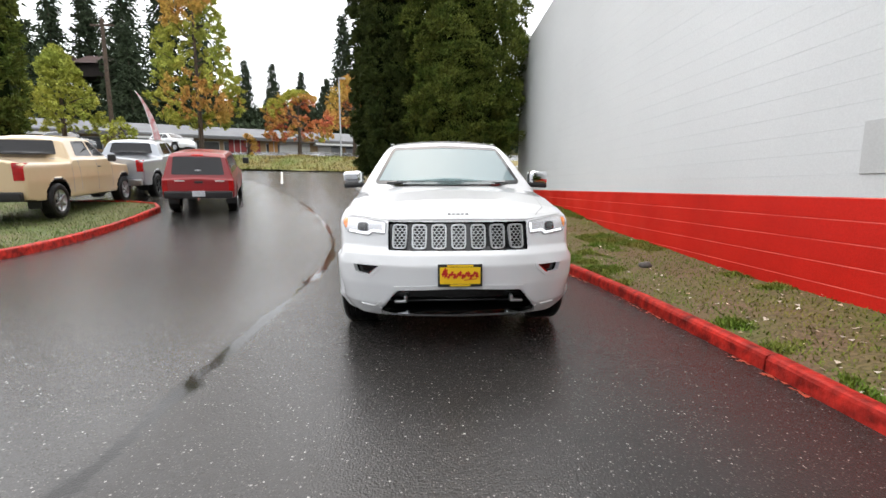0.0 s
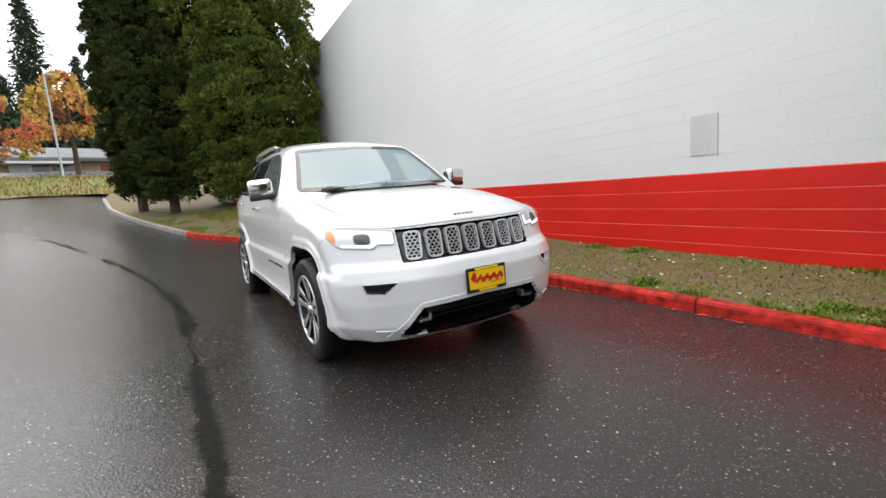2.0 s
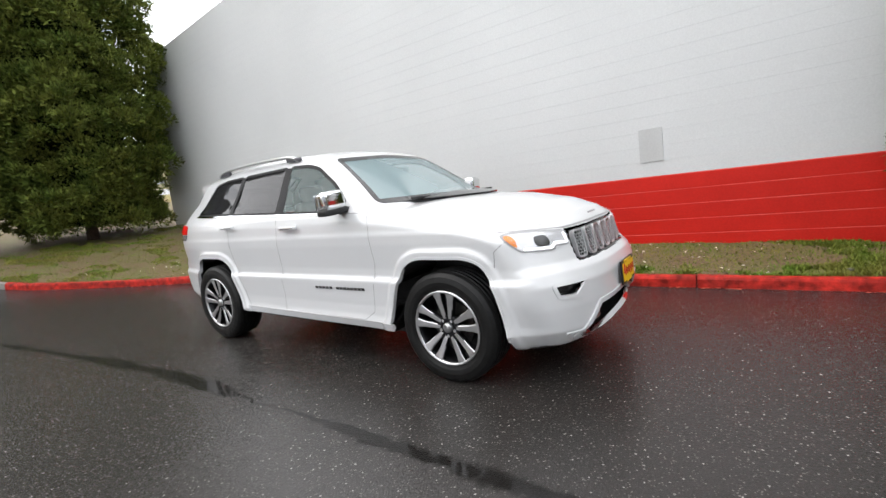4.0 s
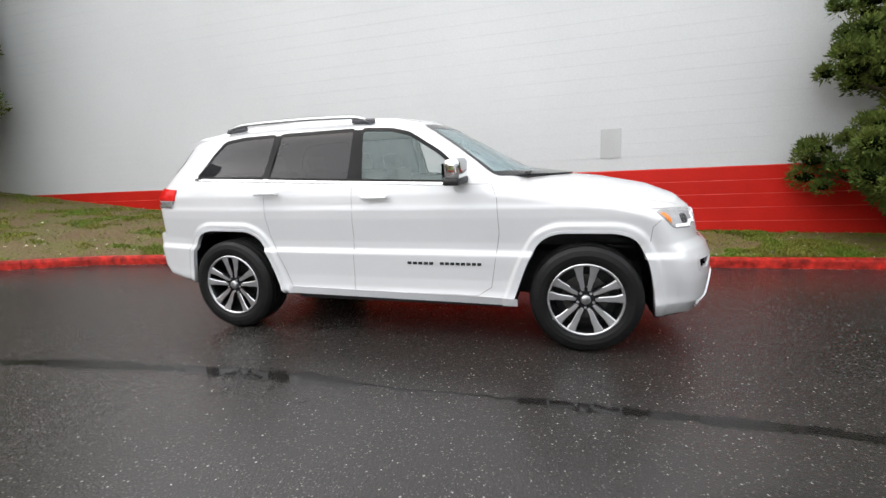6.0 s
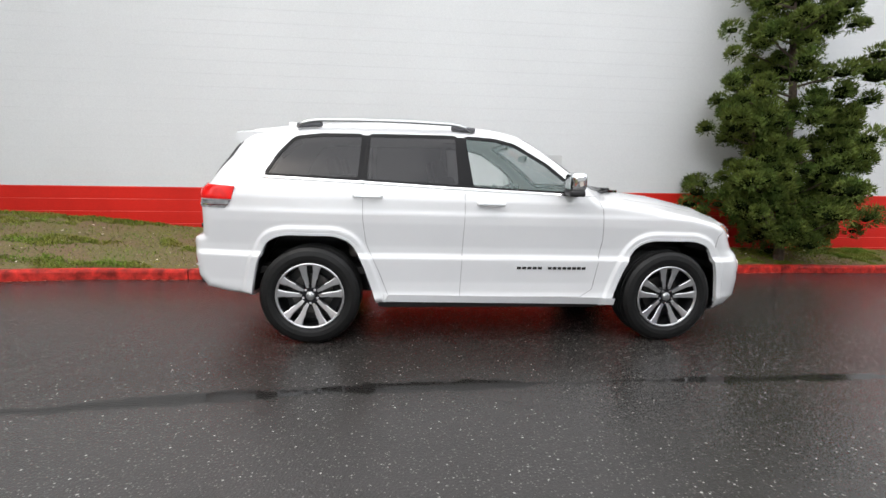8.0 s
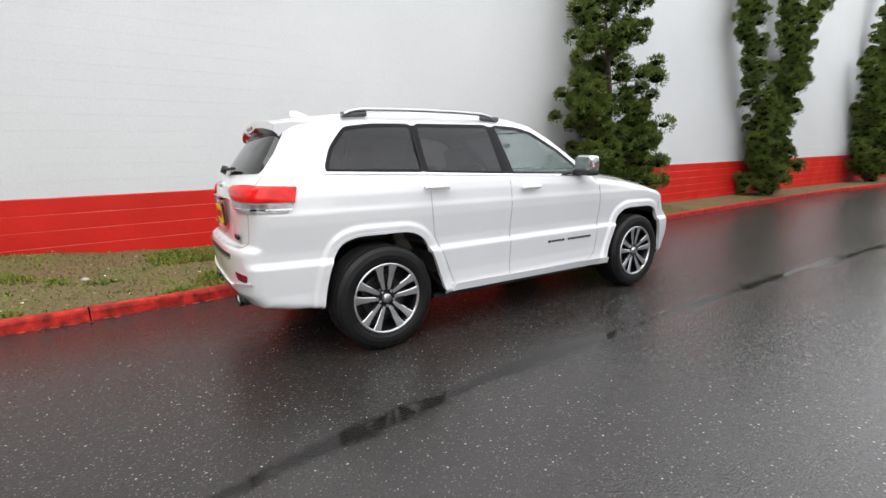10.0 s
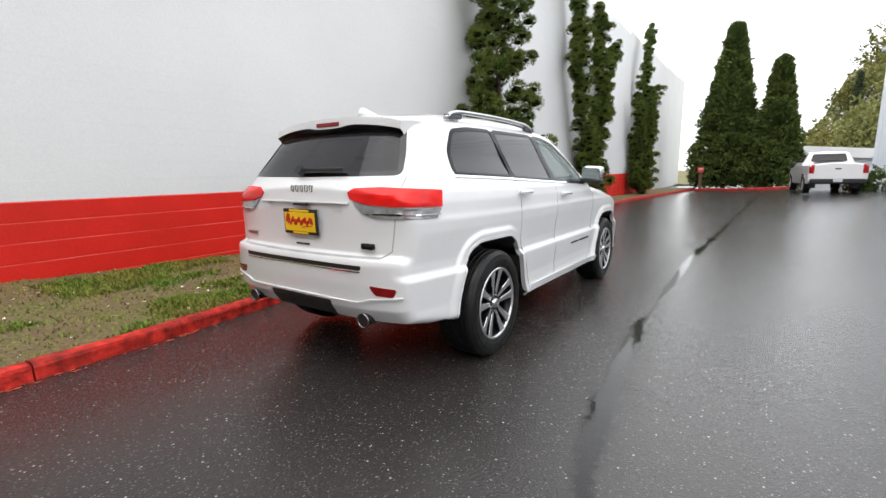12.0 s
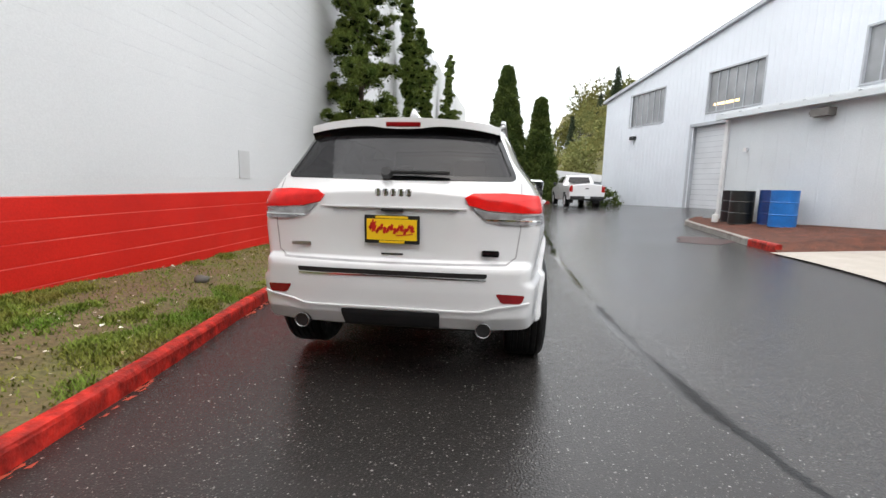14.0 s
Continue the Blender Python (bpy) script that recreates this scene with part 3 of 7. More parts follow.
LENS_CLEAR = glass_mat("lamp_cover", (0.8, 0.82, 0.84), 0.03, 0.10)
RUN_LIGHT = lit_mat("running_light_tube", (0.95, 0.97, 1.0), 0.75)
LAMP_BOWL = mat("lamp_reflector", (0.72, 0.72, 0.74), 0.22, metal=0.5, var=0.15, scale=30)
AMBER = mat("amber_lens", (0.85, 0.24, 0.02), 0.12, var=0.15, scale=30)
RED_LENS = mat("red_lamp_lens", (0.75, 0.014, 0.012), 0.16, var=0.25, scale=14, spec=0.3)
RED_DARK = mat("dark_red_reflector", (0.24, 0.008, 0.010), 0.15, var=0.25, scale=25)
LAMP_SMOKE = mat("smoked_lamp_lens", (0.36, 0.36, 0.37), 0.10, metal=0.3, var=0.5, scale=22)
CABIN = mat("cabin_trim", (0.05, 0.047, 0.045), 0.7, var=0.3, scale=6, fine=0.2, fine_scale=90)
LEATHER = mat("seat_leather", (0.16, 0.14, 0.12), 0.5, var=0.25, scale=5, bump=0.001, bump_scale=140)
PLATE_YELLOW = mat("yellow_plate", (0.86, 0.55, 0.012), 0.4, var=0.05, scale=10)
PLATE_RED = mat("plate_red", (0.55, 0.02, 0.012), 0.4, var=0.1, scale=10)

W_AXLES = (-1.458, 1.458)
SUV_PROFILE = [(-2.20, 0.245), (-1.95, 0.24), (-1.0, 0.30), (1.0, 0.32), (1.95, 0.37), (2.20, 0.395),
               (2.35, 0.425), (2.41, 0.51), (2.425, 0.66), (2.43, 0.78), (2.42, 0.812), (2.365, 0.832), (2.362, 0.95), (2.365, 1.10), (2.352, 1.225), (2.30, 1.285),
               (2.10, 1.555), (2.03, 1.635), (1.97, 1.695), (1.55, 1.752), (0.9, 1.786), (0.42, 1.786), (0.02, 1.760), (-0.18, 1.722), (-0.35, 1.640),
               (-1.06, 1.252), (-1.22, 1.248), (-1.6, 1.205), (-1.95, 1.135), (-2.13, 1.065), (-2.20, 1.005),
               (-2.225, 0.97), (-2.262, 0.86), (-2.29, 0.785), (-2.345, 0.735), (-2.378, 0.66), (-2.385, 0.52), (-2.37, 0.37), (-2.30, 0.265)]
SUV_WIDTHS = [(0.18, 0.84), (0.28, 0.905), (0.335, 0.94), (0.37, 0.955), (0.42, 0.945), (0.5, 0.943), (0.66, 0.955), (0.69, 0.957), (0.722, 0.932), (0.78, 0.933), (0.96, 0.956), (1.03, 0.958),
              (1.06, 0.950), (1.14, 0.944), (1.205, 0.925), (1.24, 0.900), (1.27, 0.882), (1.60, 0.71), (1.66, 0.668), (1.72, 0.61), (1.80, 0.52)]


def in_grille(x, y, z):
    return np.maximum.reduce([x - 0.53, 0.765 - z, z - 0.972, y + 1.9])


INTAKE = [(-0.60, 0.300), (-0.52, 0.400), (-0.455, 0.478), (0.0, 0.494), (0.455, 0.478), (0.52, 0.400), (0.60, 0.300), (0.50, 0.280), (0.0, 0.272), (-0.50, 0.280)]
FOG_BAY = [(0.590, 0.660), (0.80, 0.660), (0.778, 0.596), (0.672, 0.586)]


INTAKE_FIELD, FOG_FIELD = Outline(INTAKE, (-0.7, 0.2), (0.7, 0.6), 0.004), Outline(FOG_BAY, (0.5, 0.5), (0.9, 0.75), 0.003)


def in_intake(x, y, z):
    return np.maximum(INTAKE_FIELD(x, z), y + 1.9)


def in_fog(x, y, z):
    return np.maximum(FOG_FIELD(x, z), y + 1.7)


def in_plate_bay(x, y, z):
    return np.maximum.reduce([x - 0.36, 0.885 - z, z - 1.125, 2.0 - y])


ARCH = [(-0.47, -0.2), (-0.46, 0.2), (-0.445, 0.42), (-0.395, 0.66), (-0.315, 0.815), (-0.20, 0.858), (0.20, 0.858), (0.315, 0.805), (0.40, 0.65), (0.475, 0.43), (0.55, 0.2), (0.60, -0.2)]
ARCH = rounded(ARCH, 2, 0.3, 0.12).tolist()
ARCHES = ([(W_AXLES[0] + a, c) for a, c in ARCH], [(W_AXLES[1] - a, c) for a, c in ARCH])
SUV = Skin(SUV_PROFILE, SUV_WIDTHS, (0.33, 3.0), (0.17, 4.0), W_AXLES, (0.46, 0.472, 0.52), flare=0.02, blend=0.055, taper=(0.02, 0.15, 0.05), chin=0.15, arches=ARCHES,
           carves=((in_grille, 0.035), (in_intake, 0.11), (in_fog, 0.05), (in_plate_bay, 0.014)))
QWIN = rounded([(1.80, 1.303), (1.72, 1.46), (1.60, 1.595), (1.40, 1.622), (1.075, 1.63), (1.095, 1.285)], 2)
RWIN = rounded([(1.025, 1.632), (0.33, 1.640), (0.315, 1.253), (1.045, 1.278)], 2)
FWIN = rounded([(0.265, 1.640), (0.02, 1.628), (-0.14, 1.59), (-0.40, 1.435), (-0.565, 1.295), (-0.565, 1.222), (0.215, 1.247)], 2)
SCREEN = rounded([(-0.755, 1.262), (0, 1.255), (0.755, 1.262), (0.590, 1.648), (0, 1.672), (-0.590, 1.648)], 2)
RSCREEN = rounded([(-0.70, 1.305), (0, 1.298), (0.70, 1.305), (0.585, 1.575), (0, 1.585), (-0.585, 1.575)], 2)
DOOR_F = [(0.27, 1.70), (0.265, 1.05), (0.285, 0.45), (0.25, 0.385), (-0.70, 0.385), (-0.80, 0.45), (-0.86, 0.85), (-0.845, 1.10), (-0.80, 1.21), (-0.18, 1.64)]
DOOR_R = [(0.29, 1.70), (0.285, 1.05), (0.305, 0.45), (0.34, 0.385), (0.86, 0.385), (0.93, 0.58), (1.03, 0.80), (1.045, 1.25), (1.04, 1.70)]


def suv_sort(c, n):
    ax = np.abs(c[:, 0])
    out = np.full(len(c), "body_shell", dtype="<U24")
    right = c[:, 0] < 0

    def put(mask, name, sided=False):
        out[mask] = name + "/l" if sided else name
        if sided:
            out[mask & right] = name + "/r"

    yz = (c[:, 1], c[:, 2])
    lateral = (np.abs(n[:, 0]) > 0.35) & (ax > 0.55)
    put((c[:, 2] > 1.62) & (n[:, 2] > 0.4), "roof")
    put(lateral & (poly_dist(DOOR_F, *yz) < 0), "front_door", True)
    put(lateral & (poly_dist(DOOR_R, *yz) < 0), "rear_door", True)
    put((c[:, 1] < -1.06) & (n[:, 2] > 0.42) & (ax < 0.80) & (c[:, 2] > 0.98), "hood")
    put((c[:, 1] < -1.86) & (c[:, 2] < 0.985) & (n[:, 2] < 0.42), "front_bumper")
    put((c[:, 1] > 2.0) & (ax < 0.73) & (c[:, 2] > 0.815), "tailgate")
    put((c[:, 1] > 1.87) & (c[:, 2] <= 0.835), "rear_bumper")
    f = SUV.plain(*c.T)
    sunk = f < -0.008
    put(sunk & (c[:, 1] < -1.9) & (c[:, 2] < 1.0), "front_recess")
    liner = (np.abs(SUV.well(*c.T)) < 0.014) & (f < -0.006)
    for tail, near in (("f", c[:, 1] < 0), ("b", c[:, 1] >= 0)):
        put(liner & near & right, "wheel_liner/r" + tail)
        put(liner & near & ~right, "wheel_liner/l" + tail)
    put((n[:, 2] < -0.75) & (c[:, 2] < 0.40), "underbody")
    for w in (QWIN, RWIN, FWIN):
        put(lateral & (poly_dist(grown(w, 0.004).tolist(), *yz) < 0), "hole")
    xz = (c[:, 0], c[:, 2])
    put((c[:, 1] < 0) & (n[:, 1] < -0.2) & (c[:, 2] > 1.2) & (poly_dist(grown(SCREEN, 0.004).tolist(), *xz) < 0), "hole")
    put((c[:, 1] > 1.9) & (n[:, 1] > 0.2) & (poly_dist(grown(RSCREEN, 0.004).tolist(), *xz) < 0), "hole")
    return out


def wheel_thing(parent, name, at, mirror):
    """One road wheel: tyre, alloy rim with five split spokes, brake disc and hub cap."""
    hub = new(name)
    hub.parent = parent
    R, r = 0.386, 0.259
    tyre = [(0.02, r - 0.012), (0.0, r + 0.004), (-0.012, r + 0.03), (-0.016, r + 0.06), (-0.008, r + 0.095), (0.012, R - 0.008), (0.03, R - 0.001)]
    for k in range(5):
        s = 0.05 + k * 0.042
        tyre += [(s - 0.012, R), (s - 0.008, R - 0.008), (s + 0.002, R - 0.008), (s + 0.006, R)]
    tyre += [(0.25, R - 0.006), (0.268, R - 0.03), (0.262, r + 0.03), (0.24, r - 0.012)]
    part("tyre", lathe(tyre, 64), RUBBER, hub, smooth=False)
    part("rim", lathe([(0.0, r + 0.001), (-0.006, r - 0.006), (0.002, r - 0.016), (0.05, r - 0.03), (0.2, r - 0.035), (0.24, r - 0.01)], 64), ALLOY_DARK, hub, "dark alloy rim barrel", smooth=True)
    part("rim_lip", lathe([(-0.003, r + 0.002), (-0.009, r - 0.003), (-0.008, r - 0.012), (0.004, r - 0.017)], 64), ALLOY_FACE, hub, "bright machined rim edge", smooth=True)
    part("brake_disc", lathe([(0.10, 0.06), (0.098, 0.16), (0.118, 0.16), (0.12, 0.06)], 32), BRAKE, hub)
    part("barrel_back", lathe([(0.16, 0.0), (0.16, r - 0.03)], 32), BLACK_PLASTIC, hub)
    for k in range(5):
        for s in (-1, 1):
            a0 = 2 * math.pi * k / 5 + math.pi / 2
            bm = bmesh.new()
            rows = []
            for t, half, x0 in ((0.062, 0.015, 0.020), (0.085, 0.018, 0.016), (0.13, 0.021, 0.012), (0.19, 0.024, 0.004), (r - 0.012, 0.037, -0.004)):
                off = s * (0.021 + 0.038 * max(0, (t - 0.065) / 0.19) ** 0.95)
                ring = []
                for e, d in ((-half, 0.004), (-half * 0.72, 0), (half * 0.72, 0), (half, 0.004), (half * 0.8, 0.045), (-half * 0.8, 0.045)):
                    u, v = t, off + e
                    ring.append(bm.verts.new((x0 + d, u * math.cos(a0) - v * math.sin(a0), u * math.sin(a0) + v * math.cos(a0))))
                rows.append(ring)
            for p, q in zip(rows[:-1], rows[1:]):
                for i in range(6):
                    bm.faces.new((p[i], p[(i + 1) % 6], q[(i + 1) % 6], q[i]))
            bmesh.ops.recalc_face_normals(bm, faces=bm.faces)
            ob = part("spoke", bm, ALLOY_DARK, hub, "dark spoke with a machined bright face")
            ob.data.materials.append(ALLOY_FACE)
            for poly in ob.data.polygons:
                if abs(poly.normal.x) > 0.8 and poly.center.x < 0.03:
                    poly.material_index = 1
    part("hub_plate", lathe([(0.024, 0.0), (0.024, 0.078), (0.034, 0.086), (0.06, 0.086)], 30), ALLOY_DARK, hub)
    part("hub_cap", lathe([(0.0, 0.0), (0.0, 0.026), (0.006, 0.033), (0.03, 0.036)], 24), SATIN, hub, "round satin hub cap", smooth=True)
    for k in range(5):
        a = 2 * math.pi * (k + 0.5) / 5 + math.pi / 2
        part("wheel_nut", cyl_bm(0.011, 0.011, (0.012, 0.057 * math.cos(a), 0.057 * math.sin(a)), (0.05, 0.057 * math.cos(a), 0.057 * math.sin(a)), 8), CHROME, hub)
    hub.matrix_local = pose(at[0], at[1], at[2], 0, 0, 180 if mirror else 0)
    return hub


car = new("suv")
tagged(car, "white family suv with chrome trim parked on wet asphalt", "car")
SIDE = {1: SUV.on_side(1), -1: SUV.on_side(-1)}
FRONT, REAR, TOP = SUV.on_front(), SUV.on_rear(), SUV.on_top()
skin_parts(SUV, (-1.06, -2.5, 0.14), (1.06, 2.54, 1.84), 0.0155, car, suv_sort,
           {"body_shell": (PAINT_WHITE, ""), "front_recess": (GLOSS_BLACK, "black grille and intake recess"), **{"wheel_liner/" + k: (BLACK_PLASTIC, "black wheel arch liner") for k in ("rf", "lf", "rb", "lb")},
            "underbody": (BLACK_PLASTIC, "black underbody"), "hood": (PAINT_WHITE, "smooth white hood"), "tailgate": (PAINT_WHITE, "white tailgate")})

for s in (1, -1):
    on = SIDE[s]
    for name, w, g in (("quarter_window", QWIN, TINTED), ("rear_window", RWIN, TINTED), ("front_window", FWIN, CLEAR_GLASS)):
        patch(name, w, on, g, car, 0.001, 0.004, 6, "clear side glass" if g is CLEAR_GLASS else "dark privacy glass")
        rim_band("window_frame", grown(w, 0.016), grown(w, -0.010), on, PILLAR, car, 0.004, 0.006, "black window surround")
    patch("pillar_cover", np.array([(0.315, 1.25), (0.33, 1.64), (0.265, 1.64), (0.215, 1.245)]), on, PILLAR, car, 0.005, 0.01, 3, "black door pillar")
    patch("pillar_cover", np.array([(1.095, 1.285), (1.075, 1.63), (1.025, 1.632), (1.045, 1.278)]), on, PILLAR, car, 0.005, 0.01, 3, "black door pillar")
    stripe("belt_trim", [(1.82, 1.288), (1.06, 1.264), (0.25, 1.232), (-0.58, 1.206)], 0.014, on, CHROME, car, 0.008, 0.01, "bright belt line trim")
    for line in ([(0.277, 1.235), (0.275, 1.05), (0.295, 0.45), (0.297, 0.39)],
                 [(-0.60, 1.205), (-0.80, 1.20), (-0.845, 1.10), (-0.86, 0.85), (-0.80, 0.45), (-0.70, 0.385), (0.27, 0.385), (0.86, 0.385), (0.935, 0.58), (1.035, 0.80), (1.06, 1.0), (1.06, 1.26)],
                 [(-1.93, 0.955), (-1.865, 0.90), (-1.855, 0.80)]):
        stripe("panel_joint", line, 0.005, on, SEAM, car, 0.0012, 0.004)
    stripe("sill_moulding", [(-0.99, 0.352), (0.9, 0.375)], 0.05, on, PAINT_WHITE, car, 0.012, 0.02, "white lower sill moulding")
    # dark raised bars on the front door
    for a, c in ((-0.155, -0.37), (-0.41, -0.735)):
        n_bar = 5 if a > -0.3 else 8
        for k in range(n_bar):
            y0 = a + (c - a) * (k + 0.1) / n_bar
            y1 = a + (c - a) * (k + 0.85) / n_bar
            patch("badge_bar", np.array([(y0, 0.612), (y1, 0.612), (y1, 0.633), (y0, 0.633)]), on, BLACK_PLASTIC, car, 0.004, 0.004, 2)
    for y0 in (1.135, 0.19):
        z = 1.165 if y0 > 1 else 1.125
        patch("handle_bowl", rounded([(y0 - 0.03, z - 0.03), (y0 - 0.20, z - 0.03), (y0 - 0.20, z + 0.03), (y0 - 0.03, z + 0.03)]), on, PAINT_WHITE, car, 0.0015, 0.004, 3)
        bm = box_bm((0.026, 0.225, 0.032), (0, 0, 0), 0.012, seg=3)
        ob = part("door_handle", bm, PAINT_WHITE, car, "white door handle with a bright edge", smooth=True)
        ob.matrix_local = pose(s * 0.972, y0 - 0.115, z, 0, s * -6, 0)
        ob2 = part("handle_strip", box_bm((0.006, 0.19, 0.007), (0, 0, 0), 0.002), CHROME, ob)
        ob2.matrix_local = pose(s * 0.012, 0, -0.004)
    # wheel arch lips
    for o in ARCHES:
        line = np.array([q for q in rounded(grown(np.array(o), 0.008), 2, 0.05, 0.1) if q[1] > 0.33])
        jump = int(np.argmax(np.linalg.norm(np.diff(line, axis=0), axis=1)))
        if np.linalg.norm(line[jump + 1] - line[jump]) > 0.3:
            line = np.roll(line, -(jump + 1), 0)
        stripe("arch_lip", line, 0.018, on, PAINT_WHITE, car, 0.004, 0.03, "white wheel arch lip", gap=0.06)
    # mirror
    mir = part("mirror", box_bm((0.205, 0.12, 0.145), (0, 0, 0), 0.045, seg=4), CHROME, car, "chrome capped door mirror", smooth=True)
    mir.matrix_local = pose(s * 1.020, -0.575, 1.315, 0, s * 4, s * 8)
    child(mesh_object("mirror_glass", [(-0.095, 0.067, -0.055), (0.095, 0.067, -0.055), (0.095, 0.067, 0.055), (-0.095, 0.067, 0.055)], [(0, 1, 2, 3)], CHROME), mir, "silvered mirror glass")
    part("mirror_base", box_bm((0.215, 0.12, 0.05), (-s * 0.006, 0.008, -0.082), 0.02, seg=3), BLACK_PLASTIC, mir, "black mirror base", smooth=True)
    part("mirror_arm", box_bm((0.12, 0.075, 0.04), (-s * 0.13, 0.0, -0.085), 0.014), BLACK_PLASTIC, mir)
    # headlamp
    HL = rounded([(0.548, 0.967), (0.70, 0.985), (0.84, 0.995), (0.90, 0.985), (0.905, 0.945), (0.86, 0.885), (0.70, 0.868), (0.675, 0.868), (0.655, 0.892), (0.555, 0.882)], 1, 0.03)
    HL = HL * np.array((1.0, 1.0))
    onf = SUV.on_front(s)
    lamp = patch("headlamp", HL, onf, LAMP_BOWL, car, 0.002, 0.02, 5, "wrap-round headlamp with a silvered bowl")
    rim_band("lamp_edge", grown(HL, 0.007), grown(HL, -0.003), onf, SEAM, lamp, 0.003, 0.02)
    patch("projector", rounded([(0.685, 0.895), (0.775, 0.895), (0.775, 0.962), (0.685, 0.962)], 3, 0.02), onf, GLOSS_BLACK, lamp, 0.004, 0.004, 4, "dark projector lens", bulge=0.012)
    patch("side_marker", rounded([(0.862, 0.985), (0.90, 0.982), (0.903, 0.945), (0.872, 0.905)], 1, 0.02), onf, AMBER, lamp, 0.005, 0.004, 3, "amber side marker")
    stripe("running_light", [(0.562, 0.957), (0.562, 0.897), (0.655, 0.905), (0.688, 0.882), (0.845, 0.895)], 0.016, onf, RUN_LIGHT, lamp, 0.007, 0.003, "bright running light strip")
    patch("lamp_cover", HL, onf, LENS_CLEAR, lamp, 0.016, 0.012, 5, "clear lamp cover")
    # fog lamp
    FOG = rounded(FOG_BAY, 1, 0.02, 0.02)
    rim_band("fog_surround", grown(FOG, 0.020), grown(FOG, -0.002), onf, PAINT_WHITE, car, 0.005, 0.03, "raised white fog lamp surround")
    patch("fog_blade", np.array([(0.580, 0.652), (0.612, 0.652), (0.690, 0.590), (0.665, 0.584)]), onf, CHROME, car, -0.004, 0.02, 3, "bright fog lamp blade")
    fx = part("fog_lamp", cyl_bm(0.034, 0.034, (s * 0.70, -2.155, 0.618), (s * 0.70, -2.10, 0.618), 20), LAMP_SMOKE, car, "round fog lamp", smooth=False)
    # tow hook in the intake
    hook = join_bm(box_bm((0.09, 0.05, 0.022), (s * 0.44, -2.29, 0.385), 0.008), box_bm((0.025, 0.06, 0.05), (s * 0.40, -2.28, 0.40), 0.008))
    part("tow_hook", hook, SATIN, car, "bright tow hook")
    # tail lamp, wrapped round the corner
    onc = SUV.on_corner(s, 0.30, 1.70)
    UP = rounded([(29.5, 1.205), (60, 1.222), (76, 1.216), (80, 1.195), (78, 1.155), (69, 1.128), (55, 1.116), (30.5, 1.112)], 1, 2.5, 0.02)
    LOW = rounded([(31.0, 1.104), (55, 1.107), (68.5, 1.118), (76.5, 1.142), (71, 1.078), (63, 1.050), (34, 1.046)], 1, 2.5)
    tl = patch("tail_lamp", UP, onc, RED_LENS, car, 0.012, 0.02, 5, "red and clear wrap-round tail lamp", bulge=0.004)
    patch("reversing_lamp", LOW, onc, LAMP_SMOKE, tl, 0.010, 0.02, 4, "clear smoked reversing lamp")
    stripe("lamp_rib", [(32, 1.068), (70, 1.075)], 0.008, onc, CHROME, tl, 0.013, 0.004, gap=2.0)
    onr = SUV.on_rear(s)
    patch("rear_reflector", rounded([(0.605, 0.662), (0.775, 0.650), (0.755, 0.600), (0.640, 0.606)], 1, 0.03), onr, RED_DARK, car, 0.004, 0.01, 3, "red bumper reflector")
    tip = lathe([(0.0, 0.043), (-0.012, 0.046), (-0.012, 0.040), (0.10, 0.038)], 28)
    ob = part("exhaust_tip", tip, EXHAUST, car, "round chrome exhaust tip", smooth=True)
    ob.matrix_local = pose(s * 0.545, 2.385, 0.440, 0, 0, -90)
    part("exhaust_bore", cyl_bm(0.0395, 0.0395, (-0.007, 0, 0), (0.09, 0, 0), 24), BLACK_PLASTIC, ob)
    # roof rail
    bm = bmesh.new()
    rows = []
    for k in range(25):
        y = 0.20 + 1.40 * k / 24
        e = min(1, min(k, 24 - k) / 2.5)
        zr = 1.686 + 0.022 * math.sin(math.pi * (k + 4) / 30) + 0.046 * e ** 0.5
        x = 0.642 - 0.03 * max(0, (y - 0.6) / 1.0)
        rows.append([bm.verts.new((s * (x + dx), y, zr + dz)) for dx, dz in ((-0.02, -0.012), (-0.016, 0.01), (0.0, 0.016), (0.016, 0.01), (0.02, -0.012))])
    for p, q in zip(rows[:-1], rows[1:]):
        for i in range(5):
            bm.faces.new((p[i], q[i], q[(i + 1) % 5], p[(i + 1) % 5]))
    bm.faces.new(rows[0])
    bm.faces.new(rows[-1])
    bmesh.ops.recalc_face_normals(bm, faces=bm.faces)
    part("roof_rail", bm, SATIN, car, "satin silver roof rail", smooth=True)
    for y in (0.27, 1.50):
        ob = part("rail_foot", box_bm((0.036, 0.20, 0.042), (0, 0, 0), 0.016, seg=3), mat("rail_foot_grey", (0.10, 0.10, 0.11), 0.4, var=0.2, scale=9), car, "dark grey rail foot", smooth=True)
        ob.matrix_local = pose(s * (0.642 - (0.03 if y > 1 else 0)), y, 1.714 if y < 1 else 1.706, 3 if y < 1 else -5, 0, 0)

# screens
patch("windscreen", SCREEN, FRONT, SCREEN_GLASS, car, 0.001, 0.004, 10, "grey-green windscreen reflecting the sky")
rim_band("screen_frame", grown(SCREEN, 0.012), grown(SCREEN, -0.022), FRONT, GLOSS_BLACK, car, 0.003, 0.02, "black windscreen edge")
patch("rear_screen", RSCREEN, REAR, TINTED, car, 0.001, 0.004, 10, "dark rear window glass")
rim_band("screen_frame", grown(RSCREEN, 0.010), grown(RSCREEN, -0.016), REAR, GLOSS_BLACK, car, 0.003, 0.02, "black rear window edge")
for x0, x1 in ((-0.62, -0.02), (0.0, 0.60)):
    bm = cyl_bm(0.012, 0.008, (x0, -1.055 + 0.05 * abs(x0), 1.262), (x1, -1.075 + 0.05 * abs(x1), 1.262), 8)
    part("wiper", bm, BLACK_PLASTIC, car, "black windscreen wiper")
